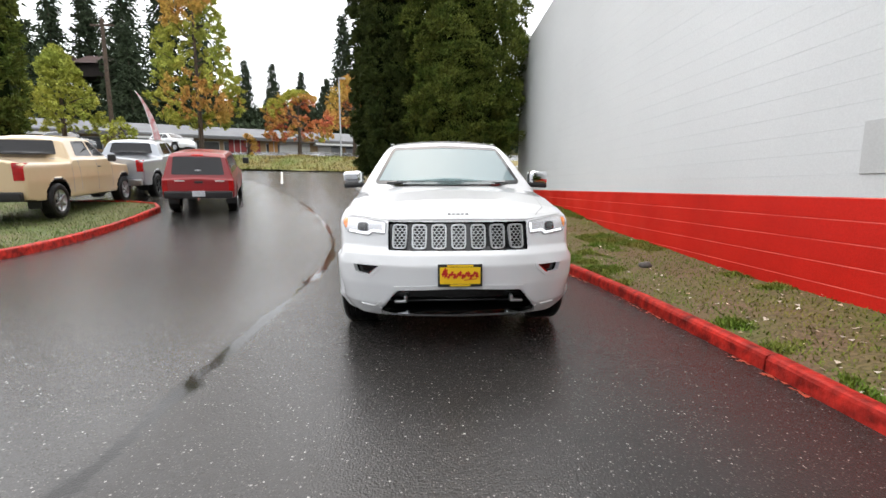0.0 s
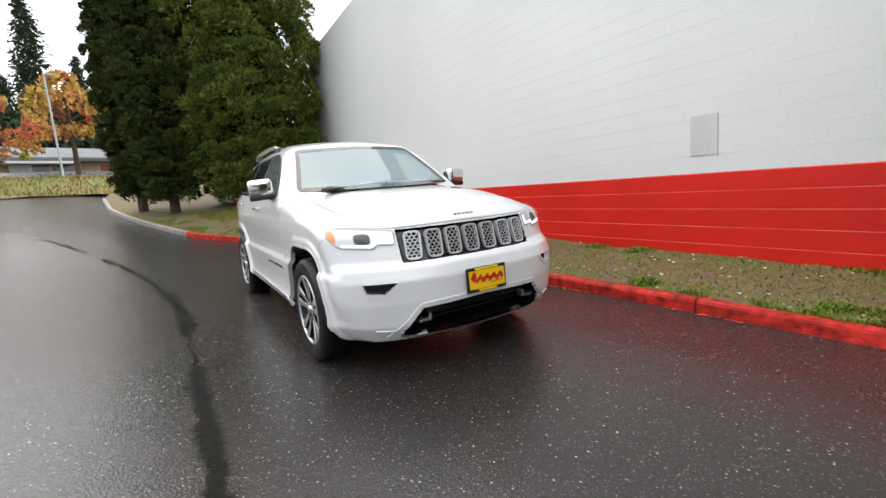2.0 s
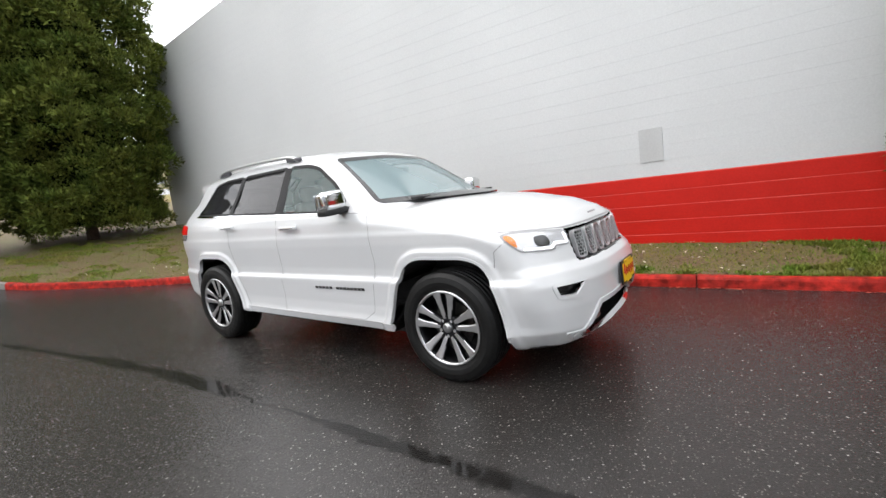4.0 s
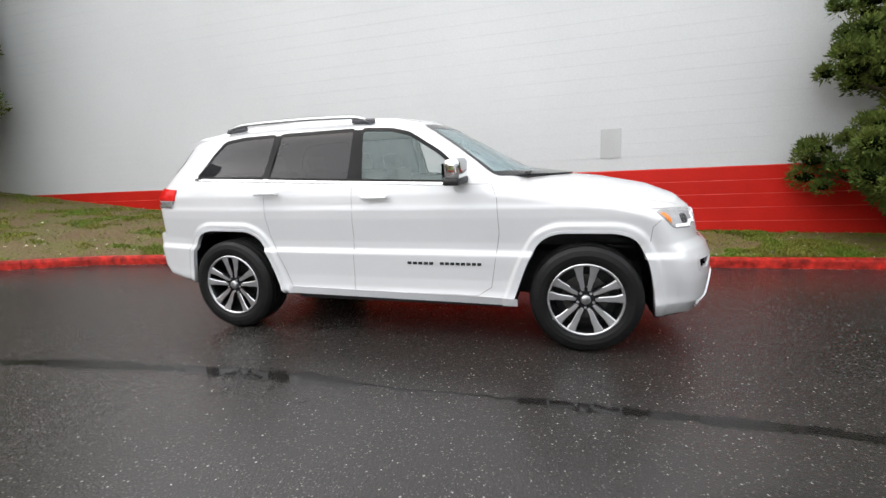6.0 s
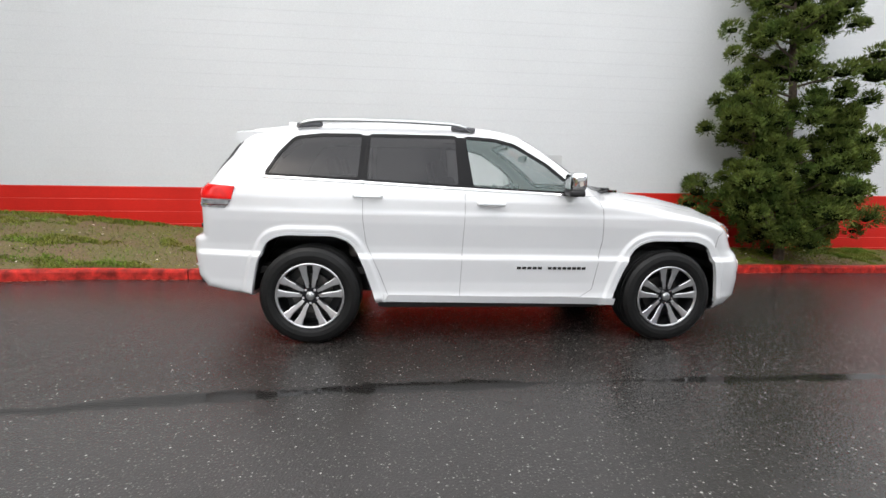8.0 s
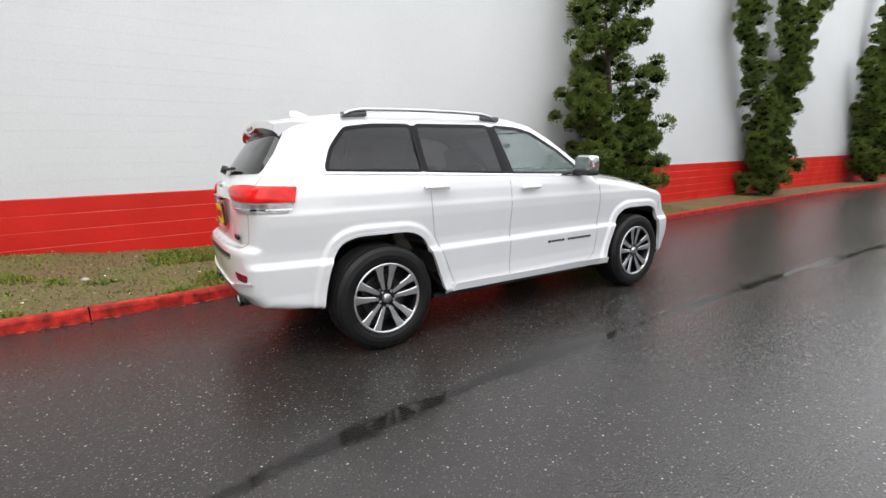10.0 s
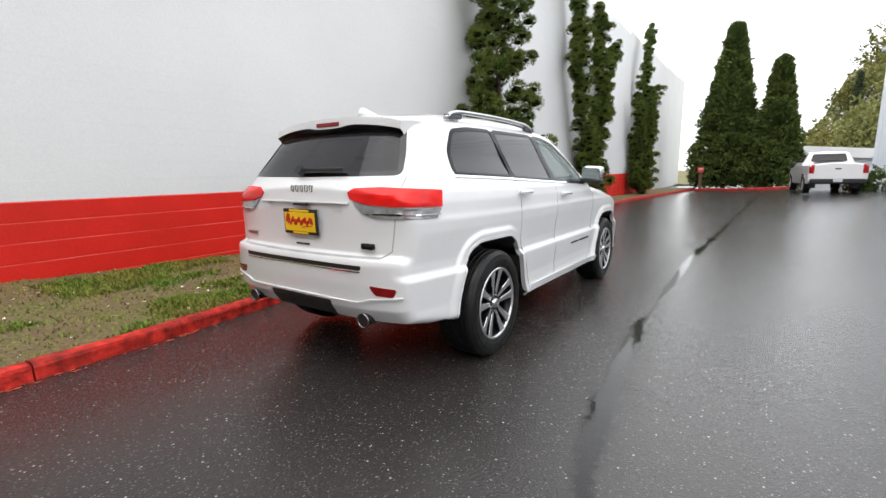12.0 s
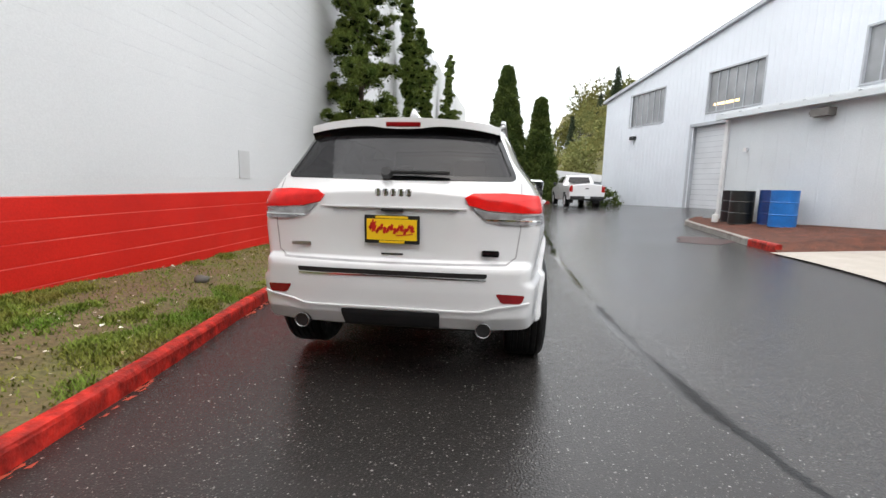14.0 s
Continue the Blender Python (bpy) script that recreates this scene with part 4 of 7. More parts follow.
rear_wiper = join_bm(box_bm((0.40, 0.03, 0.022), (-0.12, 2.30, 1.335), 0.008), cyl_bm(0.035, 0.028, (0.05, 2.30, 1.325), (0.05, 2.335, 1.34), 16))
part("rear_wiper", rear_wiper, BLACK_PLASTIC, car, "black rear wiper")

# rear spoiler with the high brake lamp
bm = bmesh.new()
sections = []
for k in range(21):
    u = -1 + 2 * k / 20
    x = 0.60 * u
    y1 = 2.11 - 0.04 * abs(u) ** 3
    zt = 1.698 - 0.115 * x * x - 0.012 * abs(u) ** 6
    sections.append([bm.verts.new(p) for p in ((x, 1.80, zt - 0.005), (x, y1 - 0.13, zt - 0.006), (x, y1, zt - 0.022), (x, y1 + 0.004, zt - 0.068 - 0.022 * math.exp(-(x / 0.17) ** 4)), (x, y1 - 0.022, zt - 0.088 - 0.020 * math.exp(-(x / 0.17) ** 4)), (x, 2.03 - 0.02 * abs(u) ** 3, zt - 0.125 - 0.05 * abs(u) ** 4))])
for p, q in zip(sections[:-1], sections[1:]):
    for i in range(5):
        bm.faces.new((p[i], q[i], q[i + 1], p[i + 1]))
    bm.faces.new((p[5], q[5], q[0], p[0]))
bm.faces.new(sections[0])
bm.faces.new(sections[-1])
bmesh.ops.recalc_face_normals(bm, faces=bm.faces)
spoiler = part("spoiler", bm, PAINT_WHITE, car, "white roof spoiler")
spoiler.data.materials.append(GLOSS_BLACK)
for poly in spoiler.data.polygons:
    if poly.normal.z < -0.45:
        poly.material_index = 1
part("high_brake_lamp", box_bm((0.22, 0.025, 0.030), (0, 2.106, 1.634), 0.008), RED_DARK, spoiler, "dark red high brake lamp")
fin = bmesh.new()
fv = [fin.verts.new(p) for p in ((-0.03, 1.62, 1.742), (0.03, 1.62, 1.742), (0.03, 1.80, 1.715), (-0.03, 1.80, 1.715), (0, 1.76, 1.79), (0, 1.80, 1.785))]
for f in ((0, 1, 4), (1, 2, 5, 4), (2, 3, 5), (3, 0, 4, 5), (0, 3, 2, 1)):
    fin.faces.new([fv[i] for i in f])
part("antenna_fin", fin, PAINT_WHITE, car, "white antenna fin", smooth=True)

# grille: seven upright openings
grille_bar = patch("grille_surround", rounded([(-0.525, 0.968), (0.525, 0.968), (0.515, 0.768), (-0.515, 0.768)], 1, 0.03), FRONT, GLOSS_BLACK, car, -0.022, 0.01, 6, "gloss black grille panel")
slot_me = None
for k in range(7):
    xk = (k - 3) * 0.1475
    w, h = 0.058, 0.094
    if slot_me is None:
        out = rounded([(-w, h), (w, h), (w * 0.94, -h), (-w * 0.94, -h)], 2, 0.03)
        inn = grown(out, -0.011)
        n = len(out)
        v = [(x, 0.0, z) for x, z in out] + [(x, 0.0, z) for x, z in inn] + [(x, 0.03, z) for x, z in out] + [(x, 0.03, z) for x, z in inn]
        f = []
        for i in range(n):
            j = (i + 1) % n
            f += [(i, j, n + j, n + i), (i, 2 * n + i, 2 * n + j, j), (n + i, n + j, 3 * n + j, 3 * n + i)]
        slot_me = bpy.data.meshes.new("grille_ring")
        slot_me.from_pydata(v, [], f)
        slot_me.materials.append(GRILLE_SILVER)
        # honeycomb insert: wavy cross bars joined by short uprights
        hv, hf = [], []
        rows_z = np.linspace(-h + 0.012, h - 0.012, 9)

        def bar(p, q, t=0.0029):
            d = np.array(q) - np.array(p)
            nrm = np.array((-d[1], d[0])) / np.linalg.norm(d) * t
            b = len(hv)
            for pt, sg in ((p, 1), (p, -1), (q, -1), (q, 1)):
                hv.append((pt[0] + sg * nrm[0], 0.006, pt[1] + sg * nrm[1]))
            for pt, sg in ((p, 1), (p, -1), (q, -1), (q, 1)):
                hv.append((pt[0] + sg * nrm[0], 0.022, pt[1] + sg * nrm[1]))
            hf.extend([(b, b + 1, b + 2, b + 3), (b, b + 4, b + 5, b + 1), (b + 2, b + 6, b + 7, b + 3)])

        for r, z0 in enumerate(rows_z):
            up = 1 if r % 2 else -1
            xs = np.linspace(-w * 0.86, w * 0.86, 7)
            zs = [z0 + (0.005 if i % 2 else -0.005) * up for i in range(7)]
            for i in range(6):
                bar((xs[i], zs[i]), (xs[i + 1], zs[i + 1]))
            if r < 8:
                z1 = rows_z[r + 1]
                for i in range(7):
                    if zs[i] > z0:
                        bar((xs[i], zs[i]), (xs[i], z1 - 0.005))
        mesh_me = bpy.data.meshes.new("grille_mesh")
        mesh_me.from_pydata(hv, [], hf)
        mesh_me.materials.append(GRILLE_SILVER)
    p, nn = FRONT(np.array([(xk, 0.868)]))
    ring = new("grille_ring", slot_me)
    child(ring, car, "chrome framed grille slot")
    ring.matrix_local = Matrix.Translation(Vector(p[0]) + Vector((0, -0.004, 0))) @ Euler((radians(-13.0), 0, math.atan2(nn[0][0], -nn[0][1]))).to_matrix().to_4x4()
    insert = new("grille_mesh", mesh_me)
    child(insert, ring, "silver honeycomb insert")
# lower intake frame and plates
stripe("intake_trim", [(-0.585, 0.300), (-0.50, 0.284), (0, 0.276), (0.50, 0.284), (0.585, 0.300)], 0.018, FRONT, CHROME, car, 0.006, 0.03, "chrome lower intake trim")
stripe("bumper_crease", [(-0.66, 0.300), (-0.545, 0.41), (-0.472, 0.497), (0, 0.514), (0.472, 0.497), (0.545, 0.41), (0.66, 0.300)], 0.030, FRONT, PAINT_WHITE, car, 0.010, 0.02, "raised white edge round the intake")
for z in (0.375, 0.435):
    part("intake_bar", box_bm((0.98 if z < 0.43 else 0.9, 0.02, 0.014), (0, -2.235, z), 0.004), GLOSS_BLACK, car)


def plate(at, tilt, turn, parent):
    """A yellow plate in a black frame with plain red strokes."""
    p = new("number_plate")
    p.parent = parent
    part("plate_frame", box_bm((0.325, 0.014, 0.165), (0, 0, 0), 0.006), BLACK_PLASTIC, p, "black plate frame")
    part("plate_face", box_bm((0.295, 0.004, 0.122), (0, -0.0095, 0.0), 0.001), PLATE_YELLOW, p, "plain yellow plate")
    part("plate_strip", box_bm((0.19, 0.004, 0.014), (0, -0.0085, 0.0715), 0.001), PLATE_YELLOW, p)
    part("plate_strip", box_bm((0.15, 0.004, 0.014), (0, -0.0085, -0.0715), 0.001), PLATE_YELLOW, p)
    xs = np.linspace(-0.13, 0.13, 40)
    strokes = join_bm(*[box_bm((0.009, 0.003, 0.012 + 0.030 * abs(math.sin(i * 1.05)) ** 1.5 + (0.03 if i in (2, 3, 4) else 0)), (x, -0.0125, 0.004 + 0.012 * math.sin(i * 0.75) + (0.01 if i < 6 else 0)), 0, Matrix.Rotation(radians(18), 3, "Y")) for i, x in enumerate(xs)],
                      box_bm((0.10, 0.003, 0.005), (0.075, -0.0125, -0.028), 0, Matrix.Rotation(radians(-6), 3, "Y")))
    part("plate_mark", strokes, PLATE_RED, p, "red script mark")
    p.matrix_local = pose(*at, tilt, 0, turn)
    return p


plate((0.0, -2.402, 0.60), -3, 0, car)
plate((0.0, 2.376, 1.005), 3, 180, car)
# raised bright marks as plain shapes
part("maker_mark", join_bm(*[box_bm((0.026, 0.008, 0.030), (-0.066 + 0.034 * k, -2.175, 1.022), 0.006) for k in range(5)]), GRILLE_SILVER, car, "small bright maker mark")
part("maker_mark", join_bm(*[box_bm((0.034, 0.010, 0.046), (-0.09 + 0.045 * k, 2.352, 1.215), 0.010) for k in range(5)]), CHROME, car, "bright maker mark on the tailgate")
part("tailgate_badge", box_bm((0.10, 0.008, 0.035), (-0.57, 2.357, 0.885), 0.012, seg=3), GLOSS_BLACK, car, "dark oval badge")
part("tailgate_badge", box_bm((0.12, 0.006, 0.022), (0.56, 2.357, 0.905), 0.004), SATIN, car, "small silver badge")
part("tailgate_pull", join_bm(box_bm((0.13, 0.03, 0.018), (0, 2.37, 1.118), 0.006)), BLACK_PLASTIC, car)
part("garnish_strip", box_bm((0.86, 0.012, 0.012), (0, 2.365, 1.132), 0.004), PAINT_WHITE, car, "thin white garnish strip")
part("tailgate_slot", box_bm((0.13, 0.01, 0.010), (0.0, 2.366, 0.862), 0.003), GLOSS_BLACK, car)
patch("step_pad", rounded([(-0.56, 0.775), (0.56, 0.775), (0.55, 0.748), (-0.55, 0.748)], 1, 0.03), REAR, BLACK_PLASTIC, car, 0.004, 0.01, 3, "black bumper step pad")
stripe("bumper_strip", [(-0.55, 0.738), (0, 0.742), (0.55, 0.738)], 0.008, REAR, CHROME, car, 0.005, 0.005, "thin chrome bumper strip")
patch("hitch_cover", rounded([(-0.295, 0.535), (0.295, 0.535), (0.285, 0.42), (-0.285, 0.42)], 1, 0.03), REAR, BLACK_PLASTIC, car, 0.006, 0.01, 4, "black hitch cover")
stripe("bumper_crease", [(-0.80, 0.60), (-0.60, 0.575), (-0.52, 0.55), (0, 0.553), (0.52, 0.55), (0.60, 0.575), (0.80, 0.60)], 0.010, REAR, PAINT_WHITE, car, 0.012, 0.01, "raised white bumper crease")
stripe("panel_joint", [(-0.735, 1.29), (-0.735, 1.02), (-0.715, 0.86), (-0.66, 0.822), (0, 0.815), (0.66, 0.822), (0.715, 0.86), (0.735, 1.02), (0.735, 1.29)], 0.008, REAR, SEAM, car, 0.0015, 0.004)
for sx in (1, -1):
    stripe("panel_joint", [(sx * 0.54, 0.985), (sx * 0.72, 1.0), (sx * 0.88, 1.01)], 0.006, FRONT, SEAM, car, 0.0012, 0.004)
stripe("panel_joint", [(-0.54, 0.985), (0, 0.99), (0.54, 0.985)], 0.008, FRONT, SEAM, car, 0.0015, 0.004)
for sx in (1, -1):
    stripe("panel_joint", [(sx * 0.75, -1.10), (sx * 0.765, -1.5), (sx * 0.735, -1.85), (sx * 0.63, -2.06)], 0.006, TOP, SEAM, car, 0.001, 0.004)
stripe("bumper_crease", [(-0.74, 0.352), (-0.62, 0.343), (-0.58, 0.325)], 0.012, FRONT, PAINT_WHITE, car, 0.01, 0.01, "raised white bumper crease")
stripe("bumper_crease", [(0.74, 0.352), (0.62, 0.343), (0.58, 0.325)], 0.012, FRONT, PAINT_WHITE, car, 0.01, 0.01, "raised white bumper crease")

# wheels
for s in (1, -1):
    for yc in W_AXLES:
        wheel_thing(car, "wheel", (s * 0.955, yc, 0.386), s > 0)

# underside: unseen boxes added to block red light reflected under the car
for nm, size, at in (("front_cradle", (1.10, 0.75, 0.12), (0, -1.42, 0.27)), ("rear_cradle", (1.10, 0.55, 0.12), (0, 1.46, 0.28)),
                      ("belly_tray", (1.52, 1.9, 0.06), (0, 0.0, 0.262)), ("belly_tray", (1.1, 0.36, 0.06), (0, 1.92, 0.36))):
    part(nm, box_bm(size, at, 0.04), BLACK_PLASTIC, car)

# cabin
part("dashboard", box_bm((1.42, 0.42, 0.22), (0, -0.62, 1.10), 0.07, seg=3), CABIN, car, "dark dashboard", smooth=True)
part("cabin_floor", box_bm((1.5, 3.0, 0.06), (0, 0.5, 0.55), 0.01), CABIN, car)
ring = lathe([(-0.012, 0.175), (0.0, 0.187), (0.012, 0.175), (0.0, 0.163), (-0.012, 0.175)], 28)
ob = part("steering_wheel", join_bm(ring, box_bm((0.02, 0.33, 0.05), (0, 0, 0), 0.008)), CABIN, car, smooth=True)
ob.matrix_local = pose(0.37, -0.30, 1.10, 0, 0, 90) @ pose(0, 0, 0, 0, 25, 0)
for sx in (-0.37, 0.37):
    for y0 in (0.22, 1.12):
        seat = part("seat_back", box_bm((0.50, 0.14, 0.62), (0, 0, 0), 0.06, seg=3), LEATHER, car, "brown-grey leather seat back", smooth=True)
        seat.matrix_local = pose(sx, y0 + 0.10, 1.02, -14, 0, 0)
        part("headrest", box_bm((0.25, 0.10, 0.17), (0, 0.03, 0.385), 0.04, seg=3), LEATHER, seat, smooth=True)
        part("seat_cushion", box_bm((0.52, 0.5, 0.14), (sx, y0 - 0.17, 0.70), 0.05, seg=3), LEATHER, car, smooth=True)
part("inside_mirror", box_bm((0.24, 0.03, 0.06), (0, -0.42, 1.52), 0.015), BLACK_PLASTIC, car)
car.matrix_world = pose(-0.13, 0, 0.0205, 0.77, 0, 0.2)


# ---- kerbs, verges, wall pieces ----
WALL_FOOT = [(-60, -0.2), (-30, -0.1), (-6, 0.10), (-4.7, 0.13), (-2.2, 0.19), (-0.4, 0.20), (0.6, 0.25), (1.7, 0.28), (2.7, 0.33), (4.4, 0.47), (5.5, 0.60), (7.3, 0.72), (12, 1.25), (20, 2.2), (30, 3.4)]


def kerb_top(y):
    return ground_z(kerb_x(y), y) + 0.125


def verge_z(x, y):
    k = kerb_x(y)
    u = min(1, max(0, (x - k - 0.14) / max(0.3, WALL_X - k - 0.14)))
    z = kerb_top(y) - 0.015 + (lerp_at(y, WALL_FOOT) - kerb_top(y) + 0.015) * (u ** 0.85)
    return z + 0.022 * noise.noise((x * 2.1, y * 2.1, 0.3)) + 0.012 * noise.noise((x * 7, y * 7, 1.3))


def verge_sheet(name, y0, y1, dy, material, label):
    ys = np.arange(y0, y1 + dy / 2, dy)
    w = 15
    verts, faces = [], []
    for y in ys:
        k = kerb_x(y) + 0.11
        end = WALL_X + 0.05 if y < 12.3 else WALL_X + min(6, 3 * (y - 12.3))
        for i in range(w):
            x = k + (end - k) * i / (w - 1)
            verts.append((x, y, verge_z(x, y)))
    for j in range(len(ys) - 1):
        faces += [(j * w + i, j * w + i + 1, (j + 1) * w + i + 1, (j + 1) * w + i) for i in range(w - 1)]
    ob = mesh_object(name, verts, faces, material, smooth=True)
    return tagged(ob, label, "verge", kind="structure")


verge_sheet("verge_wall", -34, 22, 0.1, SOIL, "narrow strip of worn muddy grass along the wall")


def kerb_run(line, length, material_of, height, parent):
    """Kerb stones set end to end along a plan line, each a piece of its own with worn edges."""
    pts = [Vector((x, y)) for x, y in line]
    cum = [0.0]
    for a, b in zip(pts[:-1], pts[1:]):
        cum.append(cum[-1] + (b - a).length)
    xs, ys = [p.x for p in pts], [p.y for p in pts]

    def at(s):
        return Vector((float(np.interp(s, cum, xs)), float(np.interp(s, cum, ys))))

    s = 0.0
    rng = random.Random(5)
    while s < cum[-1] - 0.2:
        e = min(s + length, cum[-1])
        n = 7
        rows = []
        bm = bmesh.new()
        for k in range(n):
            t = s + 0.006 + (e - s - 0.012) * k / (n - 1)
            p, q = at(t), at(t + 0.05)
            d = (q - p).normalized() if (q - p).length > 1e-6 else (at(t) - at(t - 0.05)).normalized()
            side = Vector((d.y, -d.x))
            g = ground_z(p.x, p.y)
            j = rng.uniform(-0.004, 0.004)
            prof = ((0.0, -0.12), (0.012, height - 0.035), (0.022 + j, height - 0.012), (0.045, height + j), (0.105, height + 0.002 + j), (0.128, height - 0.012), (0.135, -0.12))
            rows.append([bm.verts.new((p.x + side.x * o, p.y + side.y * o, g + z)) for o, z in prof])
        for a, b in zip(rows[:-1], rows[1:]):
            for i in range(6):
                bm.faces.new((a[i], a[i + 1], b[i + 1], b[i]))
        bm.faces.new(rows[0])
        bm.faces.new(list(reversed(rows[-1])))
        bmesh.ops.recalc_face_normals(bm, faces=bm.faces)
        mid = at((s + e) / 2)
        part("kerb_stone", bm, material_of(mid.x, mid.y), parent, smooth=False)
        s = e


kerb_wall = tagged(new("kerb_wall"), "red-painted concrete kerb, chipped and scuffed, beside the wall strip", "kerb", kind="structure")
line = [(kerb_x(y), y) for y in np.arange(-33, 20, 0.25)]
off = 1.65 - (-3.44 + 33) % 3.05
kerb_run(line[::-1][::-1], 3.05, lambda x, y: KERB_RED if y < 10 else KERB_GREY, 0.125, kerb_wall)

# left bed with its red kerb
LEFT_KERB = [(-20, 0.55), (-9, 0.5), (-7.3, 0.62), (-6.85, 0.95), (-6.73, 1.4), (-6.88, 2.5), (-7.28, 4.57), (-7.95, 7.65), (-8.4, 8.3), (-9.2, 8.6), (-20, 8.8)]


def left_x(y):
    return float(np.interp(y, [0.5, 0.62, 0.95, 1.4, 2.5, 4.57, 7.65, 8.3, 8.6], [-9, -7.3, -6.85, -6.73, -6.88, -7.28, -7.95, -8.4, -9.2]))


verts, faces = [], []
ys = np.linspace(0.55, 8.65, 40)
for y in ys:
    for i in range(24):
        x = left_x(y) - 0.1 + (-20 - left_x(y)) * i / 23
        verts.append((x, y, ground_z(x, y) + 0.12 + 0.02 * noise.noise((x * 2, y * 2, 4))))
faces = [(j * 24 + i, j * 24 + i + 1, (j + 1) * 24 + i + 1, (j + 1) * 24 + i) for j in range(39) for i in range(23)]
LAWN = mat("lawn_soil", (0.09, 0.12, 0.03), 0.85, tint=(0.14, 0.12, 0.05), scale=1.3, fine=0.5, fine_scale=30, bump=0.02, bump_scale=30)
bed = mesh_object("verge_lawn", verts, faces, LAWN, smooth=True)
fix_normals(bed)
tagged(bed, "mown grass bed behind a red kerb where trucks park", "lawn", kind="structure")
kerb_left = tagged(new("kerb_lawn"), "long red-painted kerb round the grass bed", "kerb", kind="structure")
kerb_run(LEFT_KERB[::-1], 2.4, lambda x, y: KERB_RED, 0.15, kerb_left)

# bank at the end of the yard
xs = np.arange(-46, 12, 0.8)
ysb = np.arange(22.2, 30.2, 0.5)
bank = sheet("bank", list(xs), list(ysb), lambda x, y: ground_z(x, y) + 0.05 + 0.12 * noise.noise((x * 0.6, y * 0.6, 2)) + 0.05 * noise.noise((x * 2, y * 2, 5)), BANK)
tagged(bank, "rough grassy bank with fallen leaves", "bank", kind="structure")


def blades(name, places, heights, material, label, lean=0.6, width=0.006, seed=1):
    """Many separate grass blades as one mesh."""
    r = np.random.RandomState(seed)
    p = np.array(places)
    n = len(p)
    a = r.uniform(0, 2 * np.pi, n)
    d = np.stack([np.cos(a), np.sin(a), np.zeros(n)], 1)
    h = np.array(heights)
    tip = p + d * (h * lean * r.uniform(0.3, 1.2, n))[:, None] + np.array((0, 0, 1)) * h[:, None]
    side = np.stack([-d[:, 1], d[:, 0], np.zeros(n)], 1) * width
    v = np.stack([p - side, p + side, tip], 1).reshape(-1, 3)
    ob = fast_tris(name, v, material)
    return tagged(ob, label, "grass", kind="stuff")


def fast_tris(name, v, material):
    n = len(v) // 3
    me = bpy.data.meshes.new(name)
    me.vertices.add(len(v))
    me.vertices.foreach_set("co", np.asarray(v, np.float32).ravel())
    me.loops.add(len(v))
    me.loops.foreach_set("vertex_index", np.arange(len(v), dtype=np.int32))
    me.polygons.add(n)
    me.polygons.foreach_set("loop_start", np.arange(0, len(v), 3, dtype=np.int32))
    me.polygons.foreach_set("loop_total", np.full(n, 3, np.int32))
    me.materials.append(material)
    me.update(calc_edges=True)
    return new(name, me)


rng = np.random.RandomState(3)
pl, ht = [], []
while len(pl) < 100000:
    y = rng.uniform(-9, 12)
    k = kerb_x(y) + 0.13
    x = k + (WALL_X - k) * rng.uniform(0, 1)
    edge = 1 - (x - k) / (WALL_X - k)
    g = 1.3 * noise.noise((x * 1.5, y * 0.8, 7.7)) + 0.8 * noise.noise((x * 4.5, y * 3, 2.2)) + 0.02 + 0.7 * max(0.0, 0.22 - edge) + 0.25 * abs(edge - 0.45)
    dens = min(1.0, max(0.10, g * 2.8 - 0.12))
    if rng.uniform() < dens:
        pl.append((x, y, verge_z(x, y) - 0.003))
        ht.append(rng.uniform(0.012, 0.035) + 0.05 * max(0, dens - 0.5) * rng.uniform())
blades("verge_grass", pl, ht, GRASS, "patchy wet green grass on bare soil", 1.1, 0.007)
pl, ht = [], []
while len(pl) < 9000:
    y = rng.uniform(0.7, 8.5)
    x = left_x(y) - 0.16 - 5.5 * rng.uniform() ** 1.3
    pl.append((x, y, ground_z(x, y) + 0.115 + 0.02 * noise.noise((x * 2, y * 2, 4))))
    ht.append(rng.uniform(0.03, 0.09))
GRASS_GREEN = mat("lawn_blades", (0.10, 0.17, 0.03), 0.6, tint=(0.17, 0.19, 0.06), scale=1.0, island=0.3)
blades("lawn_grass", pl, ht, GRASS_GREEN, "short green lawn grass", 0.8, 0.008, 2)
pl, ht = [], []
while len(pl) < 22000:
    y, x = rng.uniform(22.3, 29), rng.uniform(-30, 3)
    pl.append((x, y, ground_z(x, y) + 0.03 + 0.12 * noise.noise((x * 0.6, y * 0.6, 2))))
    ht.append(rng.uniform(0.06, 0.22))
GRASS_BANK = mat("bank_blades", (0.155, 0.205, 0.040), 0.7, tint=(0.30, 0.18, 0.06), scale=0.35, island=0.35)
blades("bank_grass", pl, ht, GRASS_BANK, "rough bank grass littered with leaves", 0.8, 0.03, 4)
# fallen leaves and bits on the strip
pl = []
for _ in range(1300):
    y = rng.uniform(-8, 8)
    k = kerb_x(y) + 0.14
    x = k + (WALL_X - k) * rng.uniform()
    c = np.array((x, y, verge_z(x, y) + 0.012))
    a, s = rng.uniform(0, 6.28), 0.007 + 0.026 * rng.uniform() ** 3
    tri = [(math.cos(a + t) * s, math.sin(a + t) * s * 0.8, rng.uniform(-0.4, 0.6) * s) for t in (0, 2.1, 4.2)]
    pl += [c + np.array(t) for t in tri]
LITTER = mat("leaf_litter", (0.68, 0.64, 0.56), 0.7, tint=(0.34, 0.22, 0.11), scale=3, island=0.5)
tagged(fast_tris("leaf_litter", np.array(pl), LITTER), "small pale and brown fallen leaf bits", "litter", kind="stuff")
